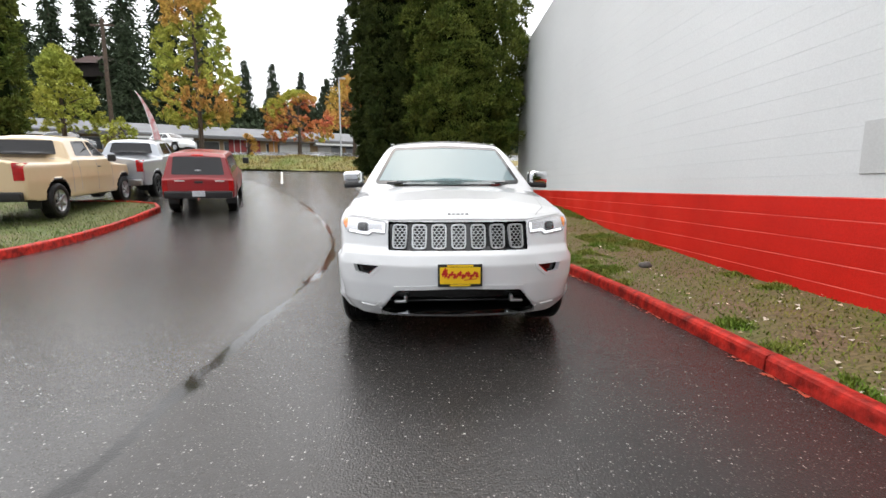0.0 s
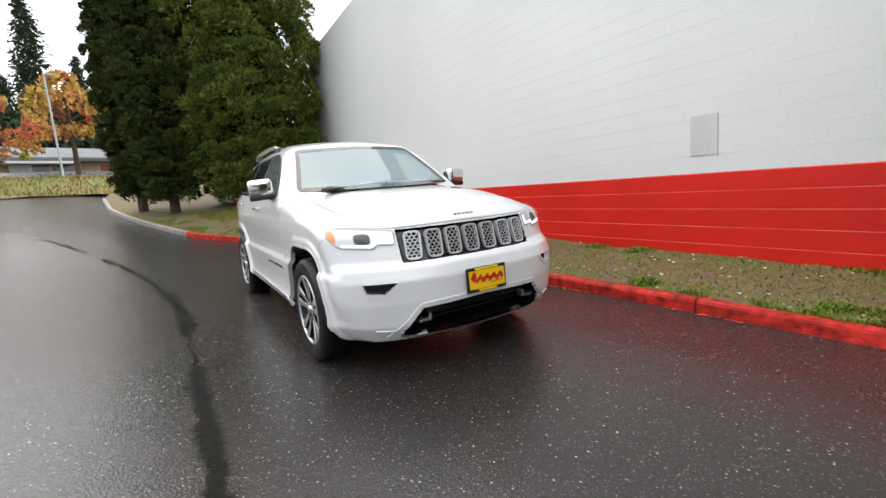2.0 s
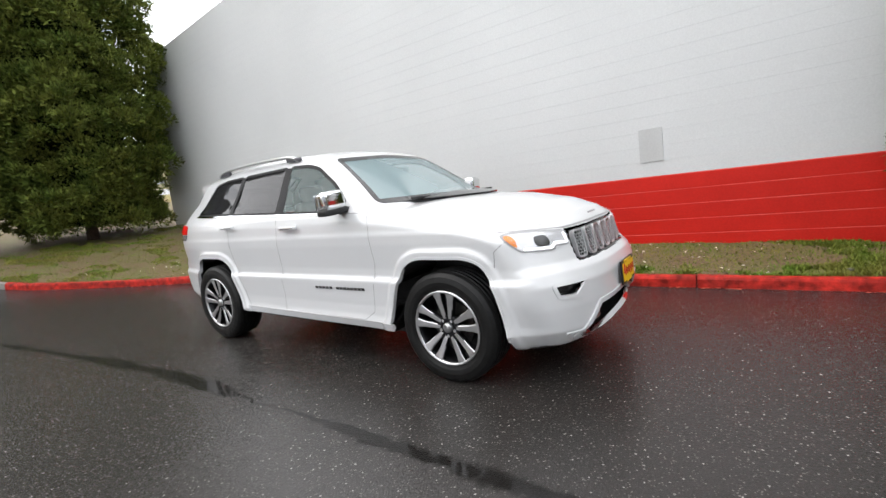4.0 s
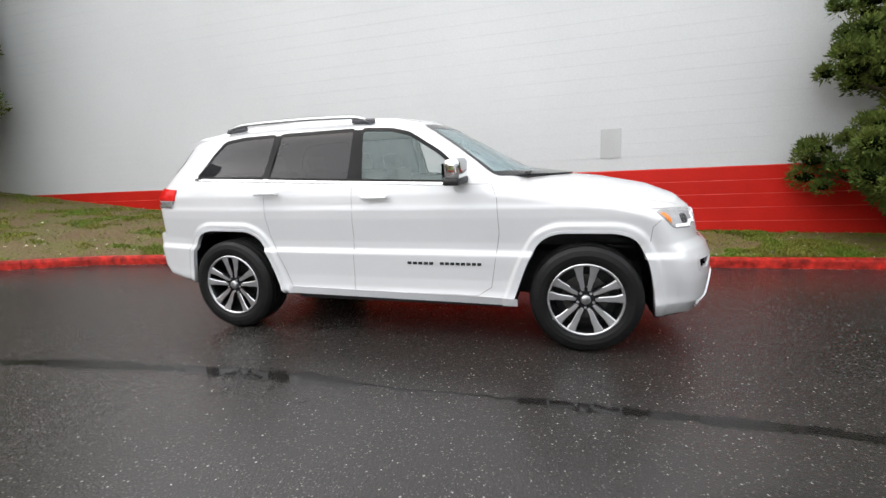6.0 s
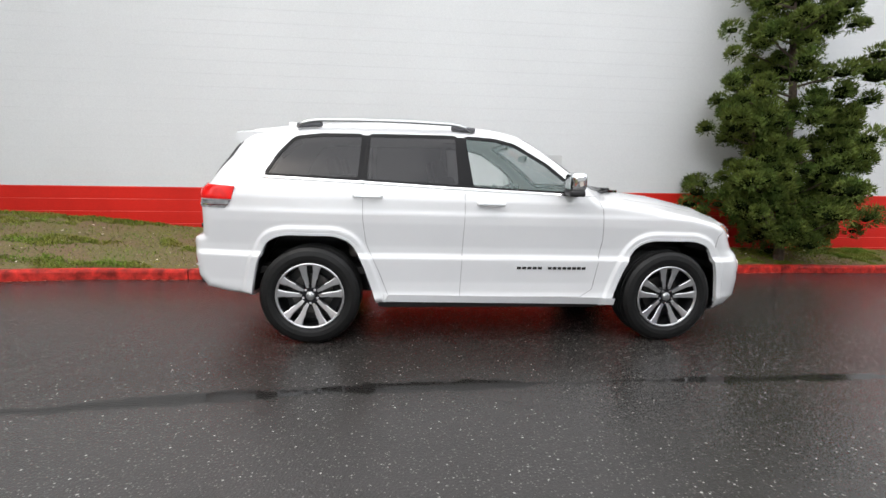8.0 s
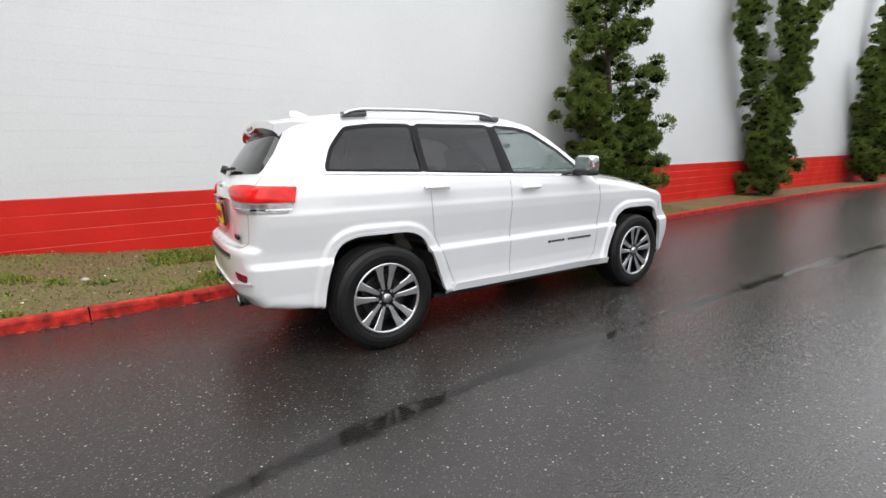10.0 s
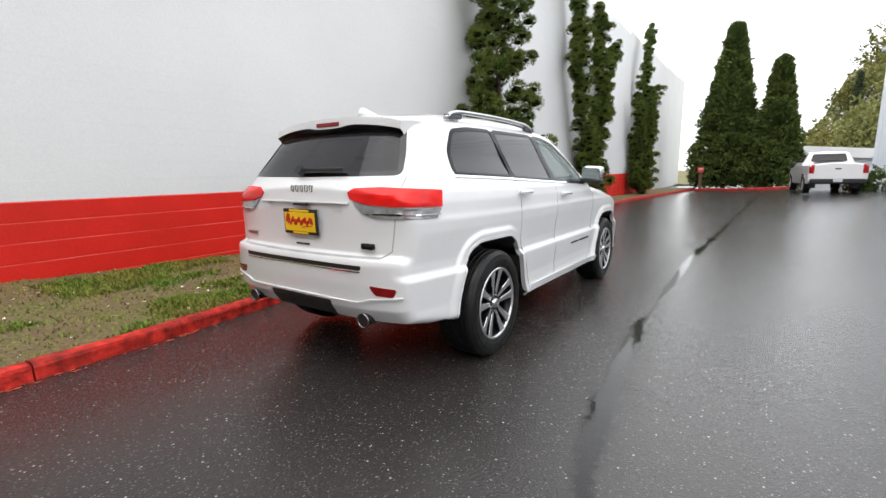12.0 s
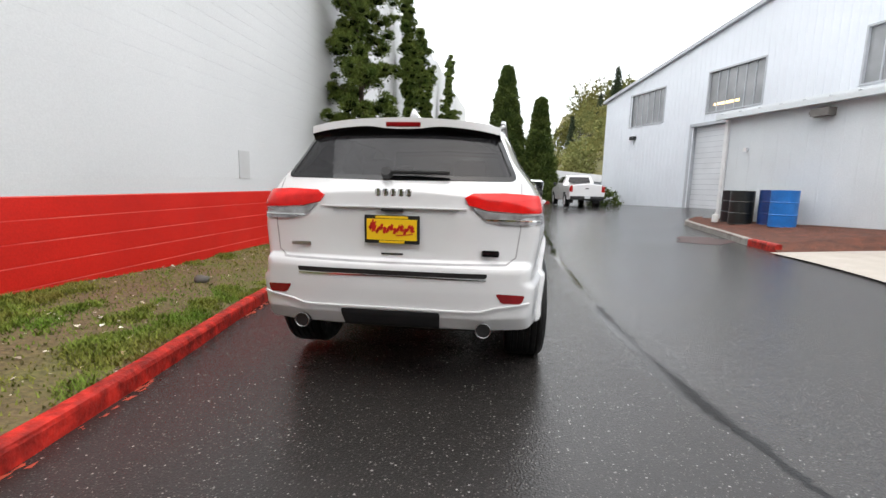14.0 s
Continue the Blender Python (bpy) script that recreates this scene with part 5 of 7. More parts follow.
for x, y, s in ((2.62, 0.25, 0.085), (2.4, -3.9, 0.035), (2.2, 3.55, 0.045)):
    bm = bmesh.new()
    bmesh.ops.create_icosphere(bm, subdivisions=2, radius=s)
    for v in bm.verts:
        v.co *= 1 + 0.35 * noise.noise(v.co * 20)
        v.co.z *= 0.6
    st = mesh_object("stone", [tuple(v.co) for v in bm.verts], [tuple(v.index for v in f.verts) for f in bm.faces], mat("verge_stone", (0.12, 0.11, 0.10) if y < 3 else (0.5, 0.48, 0.46), 0.7, var=0.4, scale=20, bump=0.004, bump_scale=60), smooth=True)
    bm.free()
    st.location = (x, y, verge_z(x, y) + s * 0.3)
    tagged(st, "small rough stone lying in the grass", "stone")

# red paint that ran over the kerb's foot
spots = []
rs = np.random.RandomState(17)
for _ in range(420):
    y = rs.uniform(-6, 8)
    if noise.noise((y * 1.3, 3.3, 0)) < 0.02:
        continue
    x, s = kerb_x(y) - 0.012 - 0.05 * rs.uniform() ** 2, rs.uniform(0.008, 0.03)
    a = rs.uniform(0, 6.28)
    spots += [(x + math.cos(a + t) * s * 0.7, y + math.sin(a + t) * s * 1.5, ground_z(x, y) + 0.006) for t in (0, 2.1, 4.2)]
tagged(fast_tris("paint_spots", np.array(spots), mat("spilt_red_paint", (0.50, 0.07, 0.03), 0.6, var=0.4, scale=12)), "red paint spilt on asphalt along the kerb", "paint spots", kind="stuff")
LINE_PAINT = mat("worn_lane_paint", (0.62, 0.60, 0.52), 0.5, var=0.5, scale=3, fine=0.4, fine_scale=30)
lane = []
for y0, y1, x0, x1 in ((15.3, 21.5, -6.85, -8.74), (21.4, 21.7, -5.2, -4.3)):
    v = []
    n = 14
    for k in range(n):
        t = k / (n - 1)
        x, y = x0 + (x1 - x0) * t, y0 + (y1 - y0) * t
        v += [(x - 0.06, y, ground_z(x, y) + 0.006), (x + 0.06, y, ground_z(x, y) + 0.006)]
    ob = mesh_object("lane_line", v, [(2 * k, 2 * k + 1, 2 * k + 3, 2 * k + 2) for k in range(n - 1)], LINE_PAINT)
    tagged(ob, "faded white parking line on the asphalt", "road marking", kind="structure")

# the old vent covered over on the wall
vent = new("wall_cover")
part("cover_plate", box_bm((0.012, 0.30, 0.445), (WALL_X - 0.005, -1.985, 1.553), 0.004), mat("cover_grey", (0.54, 0.545, 0.54), 0.5, var=0.1, scale=3, fine=0.06, fine_scale=60), vent, "flat grey metal plate")
tagged(vent, "grey painted metal plate fixed flat on the white wall", "wall cover")


# ---- plants ----
def leaf_mat(name, a, b, scale=1.2, island=0.45, rough=0.55):
    return mat(name, a, 0.75, tint=b, scale=scale, island=island, spec=0.12)


THUJA = leaf_mat("dark_conifer_leaf", (0.055, 0.086, 0.015), (0.128, 0.145, 0.028), 1.6, 0.5)
THUJA_DEEP = leaf_mat("deep_green_conifer_leaf", (0.026, 0.042, 0.010), (0.056, 0.068, 0.016), 1.4, 0.45)
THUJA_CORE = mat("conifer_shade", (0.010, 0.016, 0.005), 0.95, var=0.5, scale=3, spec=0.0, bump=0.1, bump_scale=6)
JUNIPER = leaf_mat("juniper_leaf", (0.060, 0.098, 0.020), (0.130, 0.160, 0.034), 3.0, 0.5)
CYPRESS = leaf_mat("cypress_leaf", (0.085, 0.110, 0.026), (0.050, 0.078, 0.020), 0.8)
FIR = leaf_mat("far_fir_needles", (0.050, 0.066, 0.036), (0.034, 0.050, 0.028), 0.2)
GOLD = leaf_mat("yellow_green_leaf", (0.40, 0.38, 0.07), (0.24, 0.30, 0.06), 0.35, 0.35)
GOLD_RED = leaf_mat("orange_gold_leaf", (0.52, 0.25, 0.08), (0.46, 0.36, 0.08), 0.4, 0.35)
SCARLET = leaf_mat("scarlet_leaf", (0.52, 0.13, 0.08), (0.55, 0.30, 0.10), 0.5, 0.35)
AUTUMN = leaf_mat("hillside_leaf", (0.24, 0.21, 0.07), (0.13, 0.16, 0.06), 0.06, 0.2)
BARK = mat("bark", (0.10, 0.07, 0.05), 0.9, var=0.4, scale=6, fine=0.4, fine_scale=40, bump=0.02, bump_scale=25)


def limb_bm(points, radii, seg=8):
    bm = bmesh.new()
    rows = []
    for k, (p, r) in enumerate(zip(points, radii)):
        p = Vector(p)
        d = (Vector(points[min(k + 1, len(points) - 1)]) - Vector(points[max(k - 1, 0)])).normalized()
        q = d.to_track_quat("Z", "Y").to_matrix()
        rows.append([bm.verts.new(p + q @ Vector((math.cos(2 * math.pi * i / seg) * r, math.sin(2 * math.pi * i / seg) * r, 0))) for i in range(seg)])
    for a, b in zip(rows[:-1], rows[1:]):
        for i in range(seg):
            bm.faces.new((a[i], a[(i + 1) % seg], b[(i + 1) % seg], b[i]))
    bm.faces.new(rows[-1])
    return bm


def sprays(centres, outs, per, length, width, r, up=0.4, spread=0.7):
    """Leaf triangles round each centre, fanned about its outward way."""
    c = np.repeat(centres, per, 0)
    o = np.repeat(outs, per, 0)
    n = len(c)
    d = o + r.normal(0, spread, (n, 3)) + np.array((0, 0, up))
    d /= np.linalg.norm(d, axis=1, keepdims=True)
    s = np.cross(d, r.normal(0, 1, (n, 3)))
    s /= np.maximum(np.linalg.norm(s, axis=1, keepdims=True), 1e-6)
    ln = length * r.uniform(0.55, 1.3, n)[:, None]
    base = c + r.normal(0, length * 0.45, (n, 3))
    w = width * r.uniform(0.6, 1.3, n)[:, None]
    return np.stack([base - s * w, base + s * w, base + d * ln], 1).reshape(-1, 3)


def clumps(centres, radii, outs, per, leaf, r, flat=0.75, slim=0.16):
    """Rounded tufts: leaves set over a ball round each centre, pointing out of it."""
    c, o, q = np.repeat(centres, per, 0), np.repeat(outs, per, 0), np.repeat(radii, per)
    n = len(c)
    u = r.normal(0, 1, (n, 3)) + o * 0.7 + np.array((0, 0, 0.25))
    u /= np.linalg.norm(u, axis=1, keepdims=True)
    base = c + u * (q * r.uniform(0.55, 1.0, n))[:, None] * np.array((1, 1, flat))
    d = u + r.normal(0, 0.35, (n, 3)) + np.array((0, 0, 0.35))
    d /= np.linalg.norm(d, axis=1, keepdims=True)
    s = np.cross(d, r.normal(0, 1, (n, 3)))
    s /= np.maximum(np.linalg.norm(s, axis=1, keepdims=True), 1e-6)
    ln, w = (leaf * r.uniform(0.6, 1.4, n))[:, None], (leaf * slim * r.uniform(0.6, 1.3, n))[:, None]
    return np.stack([base - s * w, base + s * w, base + d * ln], 1).reshape(-1, 3)


def column_tree(at, height, radius, shape, count, per, leaf, material, label, seed, lump=0.22, foot=0.5, category="tree"):
    """A dense upright conifer: trunk, a dark core as painted shade and a skin of many leaf sprays with bulges and gaps.
    """
    r = np.random.RandomState(seed)
    root = new("conifer_tree")
    part("trunk", limb_bm([(0, 0, -0.2), (0.03, 0.02, height * 0.3), (0, 0, height * 0.8)], [0.16, 0.13, 0.05]), BARK, root, "rough brown trunk")
    t = r.uniform(0, 1, count) ** 1.0
    a = r.uniform(0, 2 * np.pi, count)
    z = foot + t * (height - foot)
    bul = np.array([1 + lump * (noise.noise((math.cos(q) * 1.8 + seed, math.sin(q) * 1.8, zz * 0.95)) + 0.6 * noise.noise((math.cos(q) * 4 + seed, math.sin(q) * 4, zz * 2.4))) for q, zz in zip(a, z)])
    rad = radius * np.array([shape(q) for q in t]) * bul * r.uniform(0.72, 1.06, count)
    c = np.stack([np.cos(a) * rad, np.sin(a) * rad, z], 1)
    o = np.stack([np.cos(a), np.sin(a), np.full(count, 0.25)], 1)
    v = clumps(c, radius ** 0.5 * r.uniform(0.16, 0.34, count), o, per, leaf, r, 0.7, 0.24)
    ob = fast_tris("crown", v, material)
    child(ob, root, "dense clumped evergreen foliage")
    # opaque near-black core closes the crown and paints in its inner shade
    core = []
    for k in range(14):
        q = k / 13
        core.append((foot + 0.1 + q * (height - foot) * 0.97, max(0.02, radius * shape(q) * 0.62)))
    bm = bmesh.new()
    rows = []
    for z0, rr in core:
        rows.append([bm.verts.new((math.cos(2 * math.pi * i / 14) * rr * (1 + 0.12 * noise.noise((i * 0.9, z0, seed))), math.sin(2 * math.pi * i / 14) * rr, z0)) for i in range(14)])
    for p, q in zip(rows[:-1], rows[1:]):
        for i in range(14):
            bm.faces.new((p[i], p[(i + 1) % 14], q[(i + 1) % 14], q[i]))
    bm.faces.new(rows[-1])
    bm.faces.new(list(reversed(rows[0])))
    part("inner_foliage", bm, THUJA_CORE, root, "dark core painting the shade inside the foliage", smooth=True)
    root.location = at
    return tagged(root, label, category)


def col_shape(q):
    return min(1, 0.72 + q * 1.3) * (1 - max(0, (q - 0.6) / 0.4) ** 2.2 * 0.9)


def cone_shape(q):
    return min(1, 0.75 + q * 2.5) * max(0.02, 1 - q) ** 0.98


for x, y, h, rad, n, seed in ((-2.45, 13.6, 11.0, 0.72, 700, 11), (-1.55, 12.3, 12.0, 0.92, 900, 12), (1.08, 12.1, 12.5, 2.05, 2100, 13)):
    z = verge_z(min(x, 3), y)
    column_tree((x, y, z), h, rad, col_shape, n, 150, 0.105, THUJA if rad > 1.5 else THUJA_DEEP, "broad clumped green conifer on the grass" if rad > 1.5 else "narrow deep green conifer column on the grass", seed, 0.30, 0.5 if rad < 1.5 else 0.3)


def juniper(at, stems, label, seed, pads=1.0):
    """An upright, twisted juniper: crooked stems, level limbs and separate pads of foliage with gaps."""
    r = np.random.RandomState(seed)
    root = new("juniper_tree")
    centres, outs, size = [], [], []
    for pts, width in stems:
        pts = np.array(pts, float)
        k = np.linspace(0, len(pts) - 1, 25)
        line = np.stack([np.interp(k, np.arange(len(pts)), pts[:, m]) for m in range(3)], 1)
        part("stem", limb_bm([tuple(p) for p in line[::3]], [0.085 * (1 - 0.8 * i / 8) for i in range(len(line[::3]))], 7), BARK, root, "crooked brown stem")
        total = line[-1][2] - line[0][2]
        n = int(total * 9.5 * pads)
        for i in range(n):
            q = (i + r.uniform(0, 1)) / n
            p = np.array([np.interp(q * 24, np.arange(25), line[:, m]) for m in range(3)])
            if p[2] < 0.12:
                continue
            a = r.uniform(0, 2 * np.pi)
            reach = (width * (1 - q) ** 0.75 * min(1, 0.8 + q * 2) + 0.12) * r.uniform(0.45, 1.08)
            tip = p + np.array((math.cos(a) * reach * 0.62, math.sin(a) * reach, reach * 0.28))
            tip[0] = min(tip[0], WALL_X - 0.25 - at[0])
            if i % 2 == 0:
                part("limb", limb_bm([tuple(p), tuple((p + tip) / 2 - np.array((0, 0, 0.03))), tuple(tip)], [0.022, 0.016, 0.006], 5), BARK, root)
            for f in ((0.35, 0.62, 0.88, 1.0) if reach > 0.5 else (0.55, 1.0)):
                c = p + (tip - p) * f + r.normal(0, 0.11, 3)
                c[0] = min(c[0], WALL_X - 0.2 - at[0])
                centres.append(c)
                outs.append((math.cos(a) * 0.8, math.sin(a) * 0.8, 0.5))
                size.append(r.uniform(0.10, 0.22) * (1.15 if q < 0.4 else 1))
    v = clumps(np.array(centres), np.array(size), np.array(outs), 330, 0.058, r, 0.85, 0.2)
    child(fast_tris("crown", v, JUNIPER), root, "ragged green juniper tufts")
    # near-black balls in the tufts stand in for the shade inside them
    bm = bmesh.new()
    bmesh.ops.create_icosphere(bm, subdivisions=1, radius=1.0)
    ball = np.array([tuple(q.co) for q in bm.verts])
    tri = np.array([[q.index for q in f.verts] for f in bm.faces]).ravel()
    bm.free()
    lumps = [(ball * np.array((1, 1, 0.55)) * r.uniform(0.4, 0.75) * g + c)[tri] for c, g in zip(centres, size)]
    child(fast_tris("inner_foliage", np.concatenate(lumps), THUJA_CORE), root, "dark core painting the shade inside the foliage")
    root.location = at
    return tagged(root, label, "tree")


juniper((2.62, -5.9, verge_z(2.62, -5.9)), [(((0, 0, 0), (0.05, 0.05, 1.5), (-0.05, 0.2, 3.0), (0.05, 0.35, 4.6), (0, 0.1, 6.2), (0.05, 0, 7.6)), 1.9),
                                            (((0, 0, 0.25), (-0.25, 0.75, 1.3), (-0.25, 1.1, 2.6)), 0.9), (((0, 0, 0.3), (-0.1, -0.7, 1.5), (-0.1, -0.9, 2.6)), 0.8)],
        "tall ragged juniper standing against the white wall", 21, 1.6)
juniper((2.85, -14.0, verge_z(2.85, -14.0)), [(((0, 0, 0), (0, 0.3, 1.6), (-0.1, 1.3, 3.4), (0, 1.9, 5.0), (0, 1.8, 6.2), (0, 2.5, 7.9)), 0.42), (((0, 0, 0), (0, -0.4, 2.0), (-0.1, -0.9, 3.6), (0, -0.5, 5.2), (0, -0.9, 6.4), (0, -0.6, 7.5)), 0.48),
                                              (((0, 0, 0.2), (0, 0.1, 1.4), (-0.1, -0.1, 2.4)), 1.25), (((0, -0.7, 3.0), (-0.1, -1.5, 4.0), (0, -2.1, 5.4), (0, -3.1, 6.6)), 0.38)],
        "forked twisted juniper standing against the white wall", 22, 1.7)
juniper((2.75, -23.5, verge_z(2.75, -23.5)), [(((0, 0, 0), (0, -0.1, 2.4), (0, -0.4, 4.4), (0, 0.3, 6.2), (0, -0.6, 9.2)), 1.0), (((0, 0, 2.8), (0, -1.6, 4.2), (0, -3.6, 6.4)), 0.7), (((0, 0, 1.8), (0, 0.9, 3.2), (0, 1.7, 5.0)), 0.7), (((0, 0, 0.2), (0, 0, 1.6), (0, 0.1, 2.8)), 1.5)],
        "leaning windswept juniper beside the white wall", 23, 1.5)
for x, y, h, rad, n, seed in ((-0.9, -33.5, 10.8, 2.35, 1500, 31), (-3.6, -32.0, 7.9, 1.65, 1000, 32)):
    column_tree((x, y, ground_z(x, y)), h, rad, cone_shape, n, 26, 0.26, CYPRESS, "pointed dark green conifer behind the end kerb", seed, 0.34, 0.15)
column_tree((-18.4, 14.5, ground_z(-18.4, 14.5)), 10.5, 1.0, col_shape, 500, 40, 0.2, THUJA, "dark columnar conifer beyond the trucks", 41, 0.2, 1.6)


def broadleaf(at, height, crown_z, radius, count, per, leaf, materials, label, seed, cone=0.0):
    """A leafy tree: tapered trunk, spreading limbs, leaf masses of several tints with gaps."""
    r = np.random.RandomState(seed)
    root = new("broadleaf_tree")
    part("trunk", limb_bm([(0, 0, -0.3), (0.05, 0, crown_z), (0, 0.1, height * 0.85)], [0.2, 0.15, 0.03]), BARK, root, "straight grey-brown trunk")
    tips = []
    for k in range(22):
        t = r.uniform(0.0, 0.95)
        a = r.uniform(0, 2 * np.pi)
        z0 = crown_z + t * (height - crown_z) * 0.8
        reach = radius * (1 - cone * t) * (0.55 + 0.45 * math.sin(math.pi * min(1, t + 0.25)))
        tip = np.array((math.cos(a) * reach * 0.85, math.sin(a) * reach * 0.85, z0 + reach * 0.45))
        if k < 12:
            part("limb", limb_bm([(0, 0, z0), tuple(tip * np.array((0.5, 0.5, 1)) - np.array((0, 0, reach * 0.2))), tuple(tip)], [0.06, 0.04, 0.012], 5), BARK, root)
        tips.append((tip, reach))
    centres = [[] for _ in materials]
    for i in range(count):
        t = r.uniform(0, 1)
        a = r.uniform(0, 2 * np.pi)
        env = radius * ((1 - cone * t) * math.sin(math.pi * min(1, 0.12 + 0.88 * t) ** 0.8) ** 0.6 if cone < 0.5 else (1 - t) ** 0.7 * min(1, 0.6 + t * 3))
        d = env * r.uniform(0.3, 1) ** 0.5
        p = np.array((math.cos(a) * d, math.sin(a) * d, crown_z + t * (height - crown_z)))
        g = noise.noise((p[0] * 0.7 + seed, p[1] * 0.7, p[2] * 0.7))
        if g < -0.22:
            continue
        m = int(min(len(materials) - 1, max(0, (noise.noise((p[0] * 0.35, p[1] * 0.35 + seed, p[2] * 0.35)) + 0.5) * len(materials))))
        centres[m].append(p)
    for m, c in zip(materials, centres):
        if c:
            c = np.array(c)
            o = c - np.array((0, 0, (crown_z + height) / 2))
            o /= np.maximum(np.linalg.norm(o, axis=1, keepdims=True), 0.1)
            child(fast_tris("crown", sprays(c, o, per, leaf, leaf * 0.4, r, 0.0, 1.0), m), root, "autumn leaf mass")
    root.location = at
    return tagged(root, label, "tree")


broadleaf((-15.2, 25.5, ground_z(-15.2, 25.5)), 13.8, 2.2, 3.3, 1100, 34, 0.17, (GOLD, GOLD, GOLD_RED), "tall yellow-green autumn tree with an orange top", 51, 0.6)
broadleaf((-25.5, 27.5, ground_z(-25.5, 27.5)), 7.4, 1.9, 3.1, 700, 34, 0.17, (GOLD, GOLD), "small yellow-green autumn tree on the bank", 52, 0.55)
broadleaf((-9.8, 29.5, ground_z(-9.8, 29.5)), 4.9, 1.3, 2.9, 560, 30, 0.15, (GOLD, GOLD_RED, SCARLET), "low orange and yellow maple on the bank", 53, 0.0)
broadleaf((-6.6, 36, ground_z(-6.6, 36)), 6.6, 2.5, 2.3, 300, 12, 0.3, (SCARLET, GOLD_RED), "red maple behind the bank", 54, 0.0)
broadleaf((-14.0, 30.5, ground_z(-14.0, 30.5)), 1.7, 0.2, 0.7, 90, 12, 0.16, (GOLD_RED,), "small rust-brown shrub on the bank", 55, 0.0)
broadleaf((-20.0, 25.0, ground_z(-20.0, 25.0)), 2.6, 0.3, 1.0, 120, 12, 0.18, (GOLD,), "small yellowing shrub on the bank", 56, 0.0)


def fir(at, height, radius, label, seed, material=FIR, tiers=26):
    """A far fir: trunk and tiers of drooping boughs, ragged and open near the tip."""
    r = np.random.RandomState(seed)
    root = new("fir_tree")
    part("trunk", limb_bm([(0, 0, 0), (0, 0, height)], [radius * 0.07, 0.03], 6), BARK, root)
    c, o = [], []
    for k in range(tiers):
        t = 0.12 + 0.88 * k / tiers
        rr = radius * (1 - t) ** 0.8 + 0.15
        for _ in range(max(4, int(13 * (1 - t) + 4))):
            a = r.uniform(0, 2 * np.pi)
            reach = rr * r.uniform(0.6, 1.1)
            for s in (0.3, 0.6, 0.95):
                c.append((math.cos(a) * reach * s, math.sin(a) * reach * s, height * t - reach * s * 0.35 + r.uniform(-0.2, 0.2)))
                o.append((math.cos(a), math.sin(a), -0.25))
    v = sprays(np.array(c), np.array(o), 10, radius * 0.20, radius * 0.035, r, -0.1, 0.6)
    child(fast_tris("crown", v, material), root, "dark drooping boughs")
    root.location = at
    return tagged(root, label, "tree", group="far firs")


firs = [fir((0, 0, -50), 22, 3.6, "tall dark green fir on the far slope", 61), fir((0, 0, -50), 17, 3.0, "dark green fir on the far slope", 62)]
spots = [(-62, 62, 1.25), (-55, 66, 1.4), (-47, 70, 1.3), (-52, 58, 1.1), (-66, 70, 1.5), (-43, 64, 1.15), (-38, 75, 1.2), (-70, 60, 1.35), (-36, 72, 0.72), (-33.5, 80, 0.62), (-31, 76, 0.68), (-29, 82, 0.60), (-27, 78, 0.66), (-25, 84, 0.58),
         (-22.5, 80, 0.60), (-20, 86, 0.62), (-18, 80, 0.55), (-16, 86, 0.60), (-13.9, 75, 1.02), (-12, 88, 0.66), (-10, 84, 0.70), (-8, 88, 0.78), (-5.5, 72, 1.05), (-2, 84, 0.95), (3, 84, 1.0), (-58, 78, 1.6), (-48, 84, 1.6),
         (-24, -112, 0.55), (-29, -118, 0.7), (-33, -110, 0.5), (-19, -122, 0.5), (-38, -121, 0.75)]
for k, (x, y, s) in enumerate(spots):
    o = firs[k % 2]
    copy_thing(o, pose(x, y, ground_z(x, y) - 0.5, 0, 0, k * 47) @ Matrix.Diagonal((s, s, s, 1)))
for o in firs:
    x, y = ((9, 90), (-75, 80))[firs.index(o)]
    o.location = (x, y, ground_z(x, y) - 0.5)


def bush_mass(name, spots, material, label, seed, leaf=0.9):
    """A wooded slope of many rounded bushes, built as one mass."""
    r = np.random.RandomState(seed)
    c, o = [], []
    for x, y, s, h in spots:
        z0 = ground_z(x, y)
        for _ in range(110):
            u = r.normal(0, 1, 3)
            u /= np.linalg.norm(u)
            u[2] = abs(u[2])
            d = r.uniform(0.6, 1.05)
            c.append((x + u[0] * s * d, y + u[1] * s * d, z0 + u[2] * h * d))
            o.append(u)
    v = sprays(np.array(c), np.array(o), 9, leaf * 0.6, leaf * 0.2, r, 0.1, 0.8)
    return tagged(fast_tris(name, v, material), label, "woods", kind="stuff")


r = np.random.RandomState(9)
slope = [(r.uniform(-60, -1) + 0.07 * y, y, r.uniform(2.5, 5), r.uniform(3, 8)) for y in r.uniform(-150, -62, 75)]
bush_mass("hillside_woods", slope, AUTUMN, "far hillside of olive and yellow autumn bushes", 5)
slope = [(r.uniform(-70, -4) + 0.07 * y, y, r.uniform(3, 6), r.uniform(6, 13)) for y in r.uniform(-185, -120, 50)]
bush_mass("hilltop_woods", slope, leaf_mat("hilltop_leaf", (0.09, 0.11, 0.03), (0.15, 0.14, 0.04), 0.06), "far wooded hilltop, green turning brown", 6, 1.2)
back = [(r.uniform(-90, 20), r.uniform(60, 110), r.uniform(3, 6), r.uniform(4, 8)) for _ in range(80)]
bush_mass("far_woods", back, FIR, "far dark woodland behind the low buildings", 7, 1.3)
bush_mass("pickup_bush", [(-7.3, -24.0, 0.75, 1.0), (-6.8, -24.3, 0.6, 0.85)], CYPRESS, "dark green bush by the shed corner", 8, 0.22)


# ---- other vehicles ----
TRUCK_RED = mat("dark_red_lens", (0.42, 0.012, 0.012), 0.15, var=0.5, scale=9, spec=0.4)


